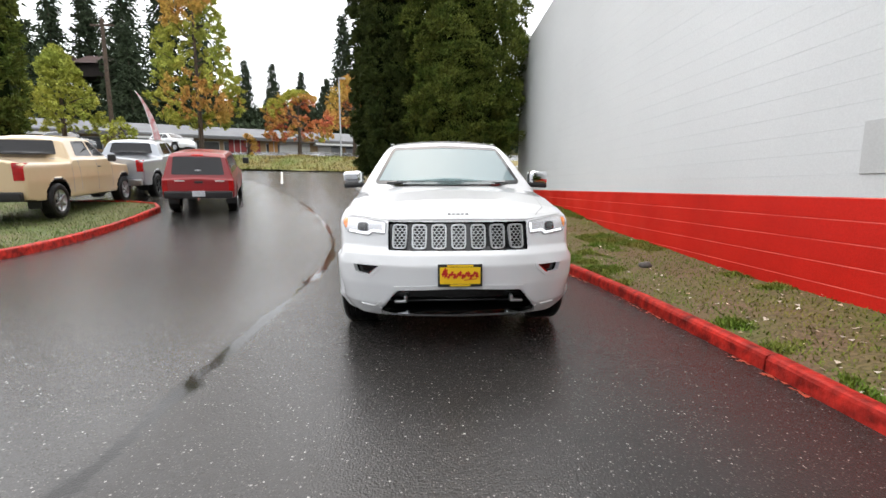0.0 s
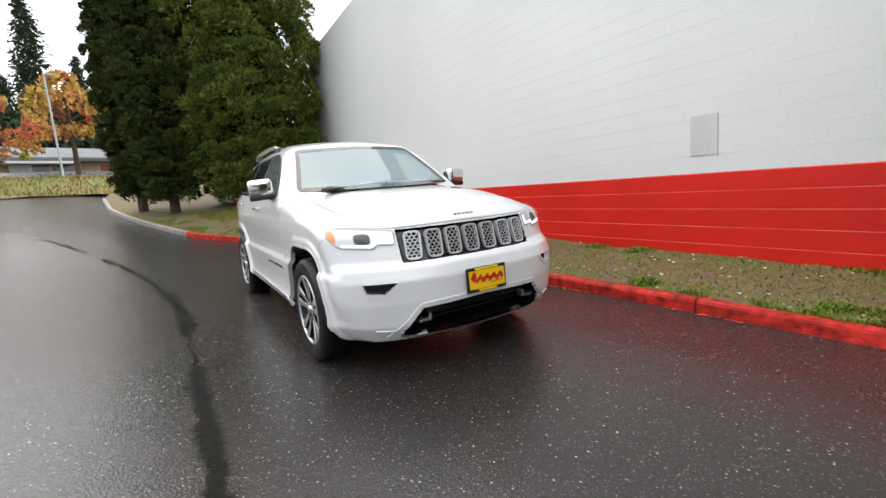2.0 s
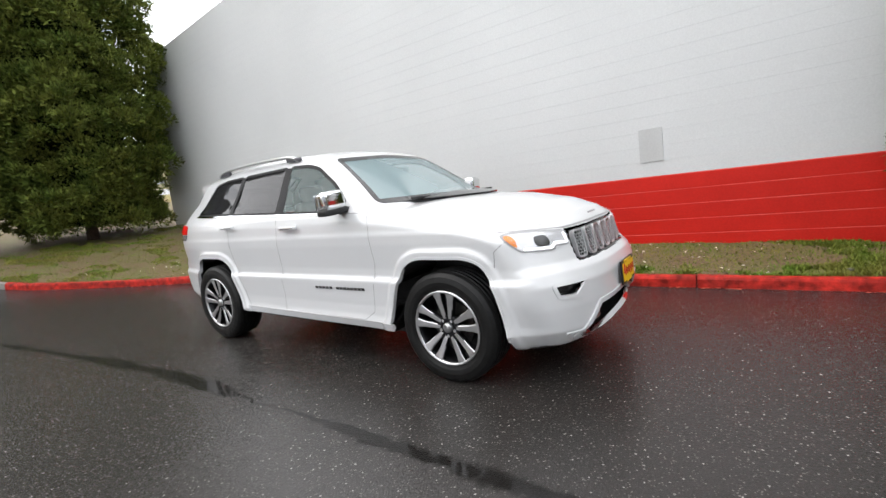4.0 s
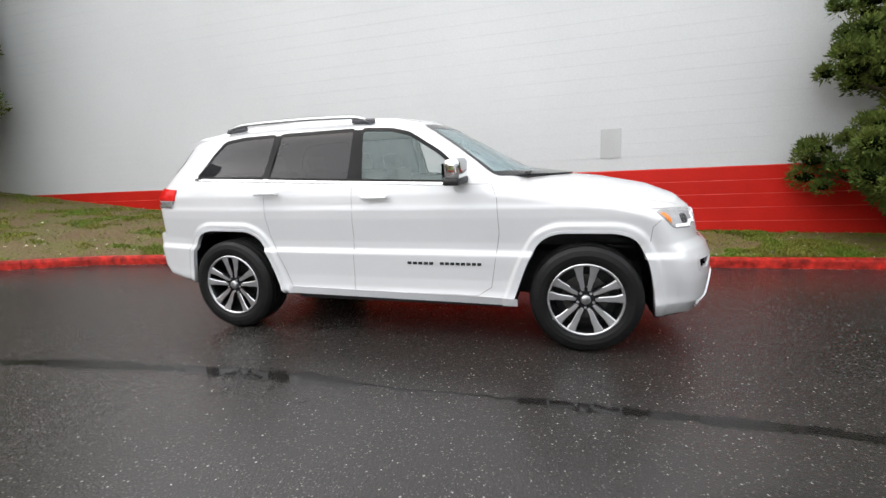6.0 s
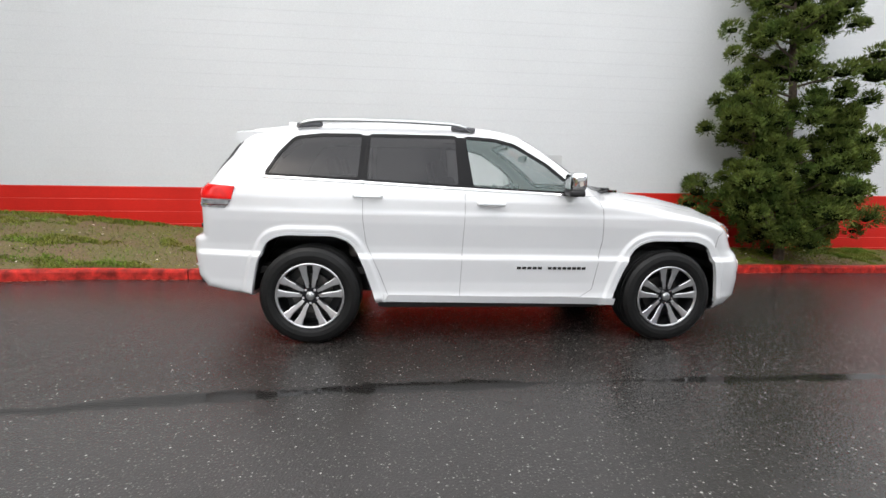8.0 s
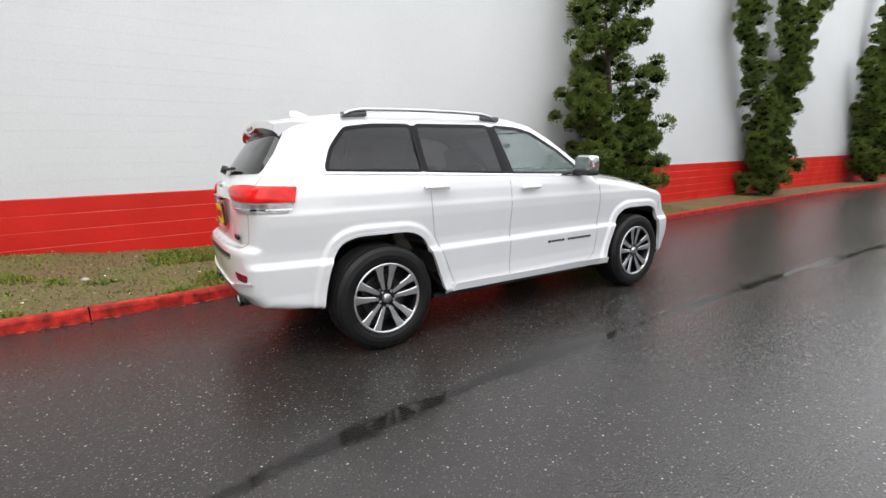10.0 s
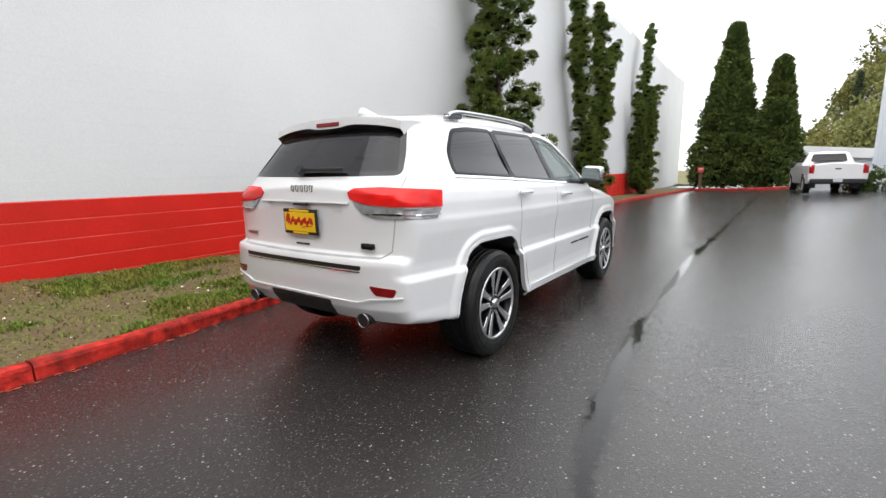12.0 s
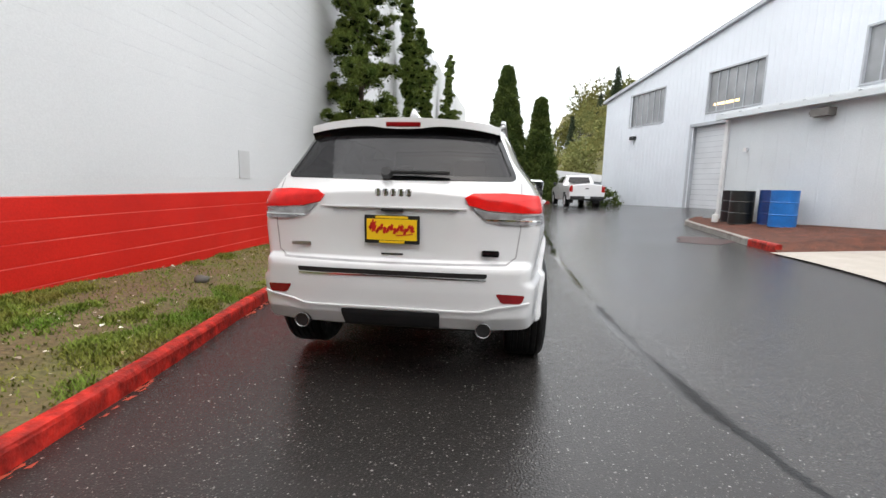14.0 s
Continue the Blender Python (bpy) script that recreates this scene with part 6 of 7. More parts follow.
def simple_wheel(parent, at, R, width, mirror, face, spokes=6):
    hub = new("wheel")
    hub.parent = parent
    r = R * 0.62
    part("tyre", lathe([(0.02, r), (-0.008, r + 0.03), (-0.012, R * 0.86), (0.01, R * 0.97), (0.04, R), (width - 0.03, R), (width, R * 0.93), (width - 0.01, r)], 32), RUBBER, hub)
    part("rim", lathe([(0.0, r), (0.0, r - 0.02), (0.05, r - 0.04), (0.07, 0.10)], 28), face, hub, smooth=True)
    for k in range(spokes):
        a = 360 * k / spokes
        ob = part("spoke", box_bm((0.04, 0.055, r - 0.06), (0.025, 0, (r - 0.02) / 2 + 0.03), 0.012), face, hub)
        ob.matrix_local = pose(0, 0, 0, a, 0, 0)
    part("hub_cap", cyl_bm(0.07, 0.06, (0.04, 0, 0), (-0.006, 0, 0), 16), face, hub)
    part("barrel_back", lathe([(0.09, 0.0), (0.09, r - 0.02)], 24), BLACK_PLASTIC, hub)
    hub.matrix_local = pose(*at, 0, 0, 180 if mirror else 0)


def plain_sort(skin):
    def f(c, n):
        out = np.full(len(c), "body_shell", dtype="<U24")
        plain = skin.plain(*c.T)
        liner = (np.abs(skin.well(*c.T)) < 0.03) & (plain < -0.012)
        for k, (a, b) in enumerate(((1, 1), (1, -1), (-1, 1), (-1, -1))):
            out[liner & (c[:, 0] * a > 0) & (c[:, 1] * b > 0)] = "wheel_liner/" + "abcd"[k]
        out[(n[:, 2] < -0.75) & (c[:, 2] < 0.55)] = "underbody"
        return out
    return f


def pickup(name, label, skin, paint, at, yaw, windows, rear_window, lamps, R, face, size, bumper_y, bumper_mat, extra=()):
    """A pickup truck: panelled skin, glass, lamps, bumper, mirrors and four wheels."""
    t = new(name)
    skin_parts(skin, (-1.15, -size, 0.2), (1.15, size, 2.05), 0.04, t, plain_sort(skin), {"body_shell": (paint, ""), **{"wheel_liner/" + k: (BLACK_PLASTIC, "") for k in "abcd"}, "underbody": (BLACK_PLASTIC, "")})
    for s in (1, -1):
        on = skin.on_side(s)
        for w in windows:
            o = rounded(w, 2, 0.08)
            patch("side_window", o, on, TINTED, t, 0.006, 0.01, 3, "dark side glass")
        for ya, za, yb, zb in extra:
            stripe("panel_joint", [(ya, za), (yb, zb)], 0.012, on, SEAM, t, 0.003, 0.005, gap=0.1)
        onr = skin.on_rear(s)
        patch("tail_lamp", rounded(lamps, 1, 0.05), onr, TRUCK_RED, t, 0.012, 0.03, 3, "red tail lamp")
        mir = part("mirror", box_bm((0.20, 0.10, 0.20), (s * 1.10, skin.axles[0] + 0.95, 1.38), 0.04), BLACK_PLASTIC, t, "black door mirror")
        for yc in skin.axles:
            simple_wheel(t, (s * (skin.widths[2][1] - 0.01), yc, R), R, 0.26, s > 0, face)
        part("mud_flap", box_bm((0.26, 0.02, 0.3), (s * 0.72, skin.axles[1] + R + 0.08, 0.42), 0.005), BLACK_PLASTIC, t)
        patch("headlamp", rounded([(0.6, 0.92), (0.88, 0.92), (0.88, 1.08), (0.6, 1.08)], 1, 0.06), skin.on_front(s), LAMP_BOWL, t, 0.006, 0.02, 3, "clear headlamp")
        part("door_handle", box_bm((0.03, 0.17, 0.03), (s * (skin.widths[3][1] - 0.005), -0.28, 1.15), 0.01), BLACK_PLASTIC, t)
    patch("rear_screen", rounded(rear_window, 2, 0.08), skin.on_rear(), TINTED, t, 0.006, 0.01, 4, "dark rear cab glass")
    patch("windscreen", rounded([(-0.68, 1.42), (0.68, 1.42), (0.56, 1.78), (-0.56, 1.78)], 2, 0.08) if size > 2.8 else rounded([(-0.62, 1.18), (0.62, 1.18), (0.5, 1.58), (-0.5, 1.58)], 2, 0.08), skin.on_front(), TINTED, t, 0.006, 0.01, 4, "dark windscreen")
    part("rear_bumper", box_bm((skin.widths[2][1] * 1.86, 0.16, 0.20), (0, bumper_y, 0.60), 0.04), bumper_mat, t, "rear bumper with a step")
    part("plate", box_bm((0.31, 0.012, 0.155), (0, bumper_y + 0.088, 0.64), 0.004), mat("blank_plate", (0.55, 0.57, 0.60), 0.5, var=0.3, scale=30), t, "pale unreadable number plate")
    part("tailgate_handle", box_bm((0.22, 0.02, 0.07), (0, bumper_y - 0.06, 1.12 if size > 2.8 else 0.93), 0.02), BLACK_PLASTIC, t)
    part("high_lamp", box_bm((0.3, 0.04, 0.035), (0, rear_window[2][0] * 0 + (0.80 if size > 2.8 else 2.40), rear_window[2][1] + 0.05), 0.01), RED_LENS, t, "red high brake lamp")
    t.matrix_world = pose(at[0], at[1], at[2], at[3], 0, yaw)
    return tagged(t, label, "pickup truck")


def big_truck_skin():
    prof = [(-2.75, 0.40), (-2.3, 0.38), (2.6, 0.46), (2.95, 0.52), (2.99, 0.62), (2.985, 1.36), (2.94, 1.39), (1.12, 1.39), (1.05, 1.44), (0.90, 1.84), (0.72, 1.92), (-0.2, 1.95), (-0.55, 1.89), (-1.28, 1.38),
            (-1.45, 1.345), (-2.4, 1.26), (-2.7, 1.14), (-2.8, 0.95), (-2.82, 0.6)]
    wid = [(0.3, 0.90), (0.45, 0.97), (0.9, 1.0), (1.18, 0.99), (1.34, 0.965), (1.40, 0.92), (1.85, 0.72), (1.95, 0.60)]
    return Skin(prof, wid, (0.25, 3.0), (0.03, 4.0), (-1.785, 1.785), (0.50, 0.50, 0.60), flare=0.03, blend=0.05, taper=(0.02, 0.0, 0.0), wheel_z=0.41)


BIG = big_truck_skin()
BIG_WIN = ([(-0.98, 1.435), (-0.58, 1.78), (-0.22, 1.81), (-0.2, 1.43)], [(-0.12, 1.43), (-0.12, 1.81), (0.50, 1.79), (0.68, 1.43)])
BIG_REAR = [(-0.66, 1.47), (0.66, 1.47), (0.58, 1.80), (-0.58, 1.80)]
BIG_LAMP = [(0.80, 0.93), (0.975, 0.93), (0.975, 1.29), (0.80, 1.29)]
BIG_LINES = ((-0.16, 1.42, -0.16, 0.55), (-1.02, 1.36, -1.02, 0.6), (0.76, 1.42, 0.72, 0.6), (1.10, 1.38, 1.10, 0.55))
TAN = mat("tan_car_paint", (0.56, 0.42, 0.25), 0.3, coat=0.8, var=0.05, scale=2)
SILVER = mat("silver_car_paint", (0.36, 0.38, 0.41), 0.3, metal=0.4, coat=0.8, var=0.06, scale=2)
RED_PAINT = mat("red_car_paint", (0.25, 0.006, 0.009), 0.3, coat=0.2, var=0.12, scale=2)


def stand(x, y, lift=0.0):
    return ground_z(x, y) + lift


pickup("pickup_truck", "tan crew cab pickup truck parked on the grass", BIG, TAN, (-10.25, 6.9, stand(-10.0, 6.9, 0.14), -4.0), 192, BIG_WIN, BIG_REAR, BIG_LAMP, 0.41, SATIN, 3.05, 3.04, BLACK_PLASTIC, BIG_LINES)
pickup("pickup_truck", "silver grey crew cab pickup truck parked on asphalt", BIG, SILVER, (-10.9, 12.0, stand(-10.6, 12.0, 0.0), -5.5), 192, BIG_WIN, BIG_REAR, BIG_LAMP, 0.41, ALLOY_DARK, 3.05, 3.04, SATIN, BIG_LINES)
pickup("pickup_truck", "white crew cab pickup truck parked by the shed", BIG, PAINT_WHITE, (-5.35, -24.2, stand(-5.3, -22.5, 0.0), 0), 4, BIG_WIN, BIG_REAR, BIG_LAMP, 0.41, SATIN, 3.05, 3.04, BLACK_PLASTIC, BIG_LINES)
SMALL = Skin([(-2.35, 0.38), (2.2, 0.44), (2.58, 0.5), (2.64, 0.6), (2.62, 1.03), (2.58, 1.06), (2.42, 1.64), (2.28, 1.73), (0.3, 1.76), (-0.2, 1.74), (-0.45, 1.67), (-1.0, 1.17), (-1.15, 1.13), (-2.1, 1.03), (-2.35, 0.92), (-2.42, 0.6)],
             [(0.3, 0.80), (0.5, 0.87), (0.85, 0.89), (1.02, 0.88), (1.10, 0.84), (1.60, 0.70), (1.74, 0.62)], (0.22, 3.0), (0.03, 4.0), (-1.55, 1.55), (0.43, 0.44, 0.55), flare=0.02, blend=0.05, taper=(0.02, 0.0, 0.0), wheel_z=0.36, slim=1.1)
red_truck = pickup("pickup_truck", "red compact pickup with a canopy and dark rear glass", SMALL, RED_PAINT, (-7.38, 9.5, stand(-6.7, 9.4, 0.0), -6.0), 199, ([(-0.85, 1.2), (-0.5, 1.56), (-0.05, 1.60), (-0.05, 1.17)], [(0.35, 1.17), (0.35, 1.6), (2.1, 1.58), (2.2, 1.17)]),
                   [(-0.64, 1.13), (0.64, 1.13), (0.58, 1.60), (-0.58, 1.60)], [(0.74, 0.70), (0.86, 0.70), (0.86, 0.98), (0.74, 0.98)], 0.36, SATIN, 2.72, 2.68, BLACK_PLASTIC, ((-0.05, 1.1, -0.05, 0.6), (0.2, 1.05, 0.2, 0.6)))
part("tow_ball", cyl_bm(0.035, 0.035, (0, 2.80, 0.46), (0, 2.80, 0.54), 12), CHROME, red_truck, "chrome tow ball")
part("window_decal", join_bm(box_bm((0.16, 0.006, 0.02), (0, 2.545, 1.25), 0.002), box_bm((0.02, 0.006, 0.07), (0, 2.545, 1.25), 0.002)), mat("decal_white", (0.7, 0.7, 0.7), 0.6, var=0.1, scale=9), red_truck, "small white cross-shaped decal")
for x0 in (-0.52, 0.45):
    part("tailgate_mark", box_bm((0.24, 0.008, 0.035), (x0, 2.635, 0.97), 0.002), mat("mark_white", (0.65, 0.62, 0.6), 0.5, var=0.1, scale=9), red_truck)


def far_wagon(label, paint, x, y, yaw, lift=0.0):
    t = new("parked_car")
    skin_parts(SUV, (-1.06, -2.5, 0.14), (1.06, 2.54, 1.84), 0.075, t, plain_sort(SUV), {"body_shell": (paint, ""), **{"wheel_liner/" + k: (BLACK_PLASTIC, "") for k in "abcd"}, "underbody": (BLACK_PLASTIC, "")})
    for s in (1, -1):
        for w in (QWIN, RWIN, FWIN):
            patch("side_window", w, SIDE[s], TINTED, t, 0.012, 0.01, 3)
        patch("tail_lamp", rounded([(30, 1.205), (80, 1.215), (79, 1.05), (30, 1.05)], 1, 6), SUV.on_corner(s, 0.3, 1.7), RED_LENS, t, 0.02, 0.02, 3)
        for yc in W_AXLES:
            simple_wheel(t, (s * 0.94, yc, 0.37), 0.37, 0.22, s > 0, SATIN, 5)
    patch("windscreen", SCREEN, FRONT, TINTED, t, 0.012, 0.01, 4)
    patch("rear_screen", RSCREEN, REAR, TINTED, t, 0.012, 0.01, 4)
    t.matrix_world = pose(x, y, ground_z(x, y) + lift, 0, 0, yaw)
    return tagged(t, label, "car")


far_wagon("white estate car parked beyond the bank", PAINT_WHITE, -24.3, 39.0, 66)
far_wagon("red car parked behind the trucks", RED_PAINT, -16.0, 12.2, 210)
far_wagon("dark grey car parked beyond the bank", mat("dark_car_paint", (0.05, 0.055, 0.06), 0.25, coat=0.8, var=0.1, scale=2), -30.5, 34.5, 70)


# ---- the metal shed and its annex ----
SIDING = mat("pale_blue_grey_siding", (0.66, 0.695, 0.74), 0.45, var=0.06, scale=0.6, fine=0.05, fine_scale=40)
TRIM_GREY = mat("shed_trim", (0.42, 0.44, 0.47), 0.5, var=0.15, scale=3)
ANNEX_PAINT = mat("pale_annex_paint", (0.68, 0.715, 0.735), 0.5, var=0.10, scale=0.7, fine=0.05, fine_scale=40)
DOOR_GREY = mat("roller_door", (0.62, 0.64, 0.66), 0.45, var=0.1, scale=1.2)
SHED_GLASS = mat("shed_window_glass", (0.30, 0.31, 0.32), 0.12, var=0.35, scale=0.8)
ROOF_GREY = mat("low_roof", (0.17, 0.175, 0.185), 0.75, var=0.25, scale=0.6, fine=0.2, fine_scale=12)
face_d, face_n = Vector((-math.sin(radians(20)), math.cos(radians(20)), 0)), Vector((math.cos(radians(20)), math.sin(radians(20)), 0))
SHED_P, ANNEX_P = Vector((-8.06, -24.9, 0)), Vector((-8.23, -7.23, 0))


def on_face(p0, s, out, z):
    return p0 + face_d * s + face_n * out + Vector((0, 0, z))


def face_box(p0, s0, s1, z0, z1, o0, o1):
    bm = bmesh.new()
    v = [bm.verts.new(on_face(p0, s, o, z)) for s in (s0, s1) for o in (o0, o1) for z in (z0, z1)]
    for f in ((0, 1, 3, 2), (4, 6, 7, 5), (0, 4, 5, 1), (2, 3, 7, 6), (0, 2, 6, 4), (1, 5, 7, 3)):
        bm.faces.new([v[i] for i in f])
    bmesh.ops.recalc_face_normals(bm, faces=bm.faces)
    return bm


def ribbed(p0, s0, s1, z0, top, holes, pitch=0.3, out=0.0, rib=0.012):
    """Vertical ribbed sheet with openings; top gives the height at each place."""
    bm = bmesh.new()
    s = s0
    while s < s1 - 1e-6:
        e = min(s + pitch, s1)
        a, b = s + 0.012, s + 0.045
        for u, w, o0, o1 in ((s, a, 0.0, rib), (a, b, rib, rib), (b, b + 0.012, rib, 0.0), (b + 0.012, e, 0.0, 0.0)):
            if w > s1:
                continue
            cuts = [(z0, None)]
            spans, lo = [], z0
            for h0, h1, k0, k1 in sorted(holes, key=lambda h: h[2]):
                if h0 - 0.001 < (u + w) / 2 < h1 + 0.001:
                    spans.append((lo, k0))
                    lo = k1
            spans.append((lo, None))
            for q0, q1 in spans:
                t0, t1 = (q1, q1) if q1 is not None else (top(u), top(w))
                bm.faces.new([bm.verts.new(on_face(p0, x, out + o, z)) for x, o, z in ((u, o0, q0), (w, o1, q0), (w, o1, t1), (u, o0, t0))])
        s = e
    bmesh.ops.recalc_face_normals(bm, faces=bm.faces)
    return bm


def shed_top(s):
    return 6.85 + (s + 1.8) * 0.193


shed = new("metal_shed")
S_HOLES = [(0.8, 3.7, 5.0, 6.78), (6.7, 9.6, 5.0, 6.82), (13.3, 16.2, 5.0, 6.8), (5.9, 9.6, -0.5, 4.42)]
part("wall", ribbed(SHED_P, -1.8, 18.0, -0.5, shed_top, S_HOLES), SIDING, shed, "pale blue-grey ribbed metal siding")
part("side_wall", face_box(SHED_P, -1.8, -1.75, -0.5, 6.8, -16, -0.01), SIDING, shed)
part("back_body", face_box(SHED_P, -1.7, 18.0, -0.5, 6.75, -16, -0.35), SIDING, shed)
bm = bmesh.new()
v = [bm.verts.new(on_face(SHED_P, s, o, shed_top(s) + z)) for s in (-2.0, 18.0) for o in (-16.2, 0.18) for z in (-0.02, 0.16)]
for f in ((0, 1, 3, 2), (4, 6, 7, 5), (0, 4, 5, 1), (2, 3, 7, 6), (0, 2, 6, 4), (1, 5, 7, 3)):
    bm.faces.new([v[i] for i in f])
bmesh.ops.recalc_face_normals(bm, faces=bm.faces)
part("roof", bm, TRIM_GREY, shed, "sloping grey metal roof edge")
for a, b, c, d in S_HOLES[:3]:
    win = part("window", face_box(SHED_P, a, b, c, d, -0.12, -0.10), SHED_GLASS, shed, "grey translucent shed window")
    for s0, s1, z0, z1 in ((a - 0.06, b + 0.06, d, d + 0.07), (a - 0.06, b + 0.06, c - 0.07, c), (a - 0.06, a, c, d), (b, b + 0.06, c, d)):
        part("window_frame", face_box(SHED_P, s0, s1, z0, z1, -0.12, 0.03), TRIM_GREY, win)
    for k in range(1, 6):
        s0 = a + (b - a) * k / 6
        part("glazing_bar", face_box(SHED_P, s0 - 0.02, s0 + 0.02, c, d, -0.10, -0.06), TRIM_GREY, win)
LIT = lit_mat("strip_light", (1.0, 0.72, 0.35), 1.6)
lamp_in = part("strip_lamp", face_box(SHED_P, 7.0, 8.4, 5.28, 5.40, -0.098, -0.09), LIT, shed, "lit warm strip lamp behind the window")
# backing darker than the slats, painting the shade in the gaps between them
door = part("roller_door", face_box(SHED_P, 5.9, 9.6, -0.4, 4.42, -0.28, -0.25), TRIM_GREY, shed, "closed grey roller door")
for k in range(16):
    z = 0.35 + k * 0.255
    part("door_slat", face_box(SHED_P, 5.95, 9.55, z, z + 0.235, -0.25, -0.235), DOOR_GREY, door)
part("door_frame", face_box(SHED_P, 5.78, 5.92, -0.4, 4.55, -0.28, 0.05), TRIM_GREY, shed)
part("door_frame", face_box(SHED_P, 5.78, 9.7, 4.42, 4.56, -0.28, 0.05), TRIM_GREY, shed)
part("wall_lamp", face_box(SHED_P, 1.15, 1.55, 4.20, 4.40, 0.02, 0.22), BLACK_PLASTIC, shed, "dark wall lamp")
tagged(shed, "large pale blue-grey metal shed with a sloping roof", "shed")

annex = new("annex_building")
part("wall", ribbed(ANNEX_P, -2.6, 8.5, -0.3, lambda s: 3.45, [], 0.4, 0.0, 0.004), ANNEX_PAINT, annex, "pale grey ribbed siding streaked with rain")
part("side_wall", face_box(ANNEX_P, -2.6, -2.55, -0.3, 3.45, -5.9, -0.005), ANNEX_PAINT, annex)
part("body", face_box(ANNEX_P, -2.5, 8.5, -0.3, 3.40, -5.9, -0.05), ANNEX_PAINT, annex)
part("roof", face_box(ANNEX_P, -2.8, 8.7, 3.47, 3.62, -6.1, 0.16), ANNEX_PAINT, annex, "low flat roof with a pale fascia")
part("gutter", face_box(ANNEX_P, -2.8, 8.7, 3.40, 3.54, 0.16, 0.28), ANNEX_PAINT, annex, "pale rain gutter")
k = -2.6
while k < 8:
    part("gutter_strap", face_box(ANNEX_P, k, k + 0.03, 3.53, 3.56, 0.02, 0.285), TRIM_GREY, annex)
    k += 0.6
part("downpipe", face_box(ANNEX_P, -2.58, -2.48, 0.3, 3.42, 0.03, 0.12), mat("white_pipe", (0.72, 0.72, 0.72), 0.4, var=0.1, scale=4), annex, "white downpipe")
part("downpipe_foot", face_box(ANNEX_P, -2.58, -2.48, 0.3, 0.42, 0.03, 0.34), mat("white_pipe_foot", (0.72, 0.72, 0.72), 0.4, var=0.1, scale=4), annex)
part("wall_lamp", join_bm(face_box(ANNEX_P, 0.0, 0.42, 3.12, 3.30, 0.02, 0.26), face_box(ANNEX_P, -0.08, 0.04, 3.18, 3.26, 0.02, 0.2)), mat("lamp_case", (0.16, 0.15, 0.14), 0.5, var=0.3, scale=6), annex, "grey-brown flood lamp")
part("wall_sensor", face_box(ANNEX_P, -1.9, -1.8, 2.44, 2.54, 0.02, 0.1), mat("sensor_white", (0.75, 0.75, 0.74), 0.4, var=0.05, scale=4), annex)
tagged(annex, "low pale grey annex with a gutter and downpipe", "annex building")

# mulch bed, kerb and slab in front of the annex
MULCH = mat("bark_mulch", (0.16, 0.05, 0.026), 0.9, tint=(0.07, 0.026, 0.015), scale=5, fine=0.6, fine_scale=60, bump=0.03, bump_scale=40)
CONCRETE = mat("pale_concrete", (0.42, 0.38, 0.33), 0.55, var=0.15, scale=1.5, fine=0.12, fine_scale=60, rough_var=0.12)
ISL = [(-8.4, -10.9), (-6.95, -10.9), (-6.6, -10.2), (-6.25, -7.43), (-5.84, -5.03), (-5.78, -3.95)]
verts, faces = [], []
for k in range(15):
    u = k / 14
    y = -10.8 + (7.0) * u
    x0 = float(np.interp(y, [-10.9, -10.2, -7.43, -5.03, -3.9], [-6.95, -6.6, -6.25, -5.84, -5.78]))
    x1 = ANNEX_P.x + face_d.x * ((y - ANNEX_P.y) / face_d.y) + 0.02
    for i in range(8):
        x = x0 + (min(x1, x0 - 0.5) - x0) * i / 7
        verts.append((x, y, ground_z(x, y) + (0.02 if k == 14 else 0.12 + 0.10 * min(1, i / 4) + 0.02 * noise.noise((x * 3, y * 3, 8)))))
faces = [(j * 8 + i, j * 8 + i + 1, (j + 1) * 8 + i + 1, (j + 1) * 8 + i) for j in range(14) for i in range(7)]
mulch = mesh_object("mulch_bed", verts, faces, MULCH, smooth=True)
fix_normals(mulch)
tagged(mulch, "red-brown bark mulch bed along the annex", "mulch bed", kind="structure")
kerb_isl = tagged(new("kerb_island"), "grey concrete kerb with a red-painted end", "kerb", kind="structure")
kerb_run(ISL[::-1], 1.05, lambda x, y: KERB_RED if y > -4.6 else KERB_GREY, 0.15, kerb_isl)
verts, faces = [], []
for k in range(8):
    y = -3.8 + 2.6 * k / 7
    for i in range(8):
        x = -5.62 - 5.0 * i / 7
        verts.append((x, y, ground_z(x, y) + 0.025))
faces = [(j * 8 + i, j * 8 + i + 1, (j + 1) * 8 + i + 1, (j + 1) * 8 + i) for j in range(7) for i in range(7)]
apron = mesh_object("concrete_apron", verts, faces, CONCRETE)
fix_normals(apron)
tagged(apron, "pale concrete apron beside the mulch bed", "pavement", kind="structure")
DRAIN = mat("damp_stain", (0.055, 0.022, 0.018), 0.5, var=0.3, scale=3)
verts = [(-5.45 + 0.55 * math.cos(a) * (1 + 0.2 * math.sin(3 * a) + 0.14 * math.sin(7 * a)), -6.1 + 0.85 * math.sin(a) * (1 + 0.12 * math.sin(5 * a + 1)), 0) for a in np.linspace(0, 2 * math.pi, 28)[:-1]]
stain = mesh_object("damp_patch", [(x, y, ground_z(x, y) + 0.005) for x, y, _ in verts], [tuple(range(27))], DRAIN)
tagged(stain, "dark reddish damp patch on the asphalt", "stain", kind="structure")


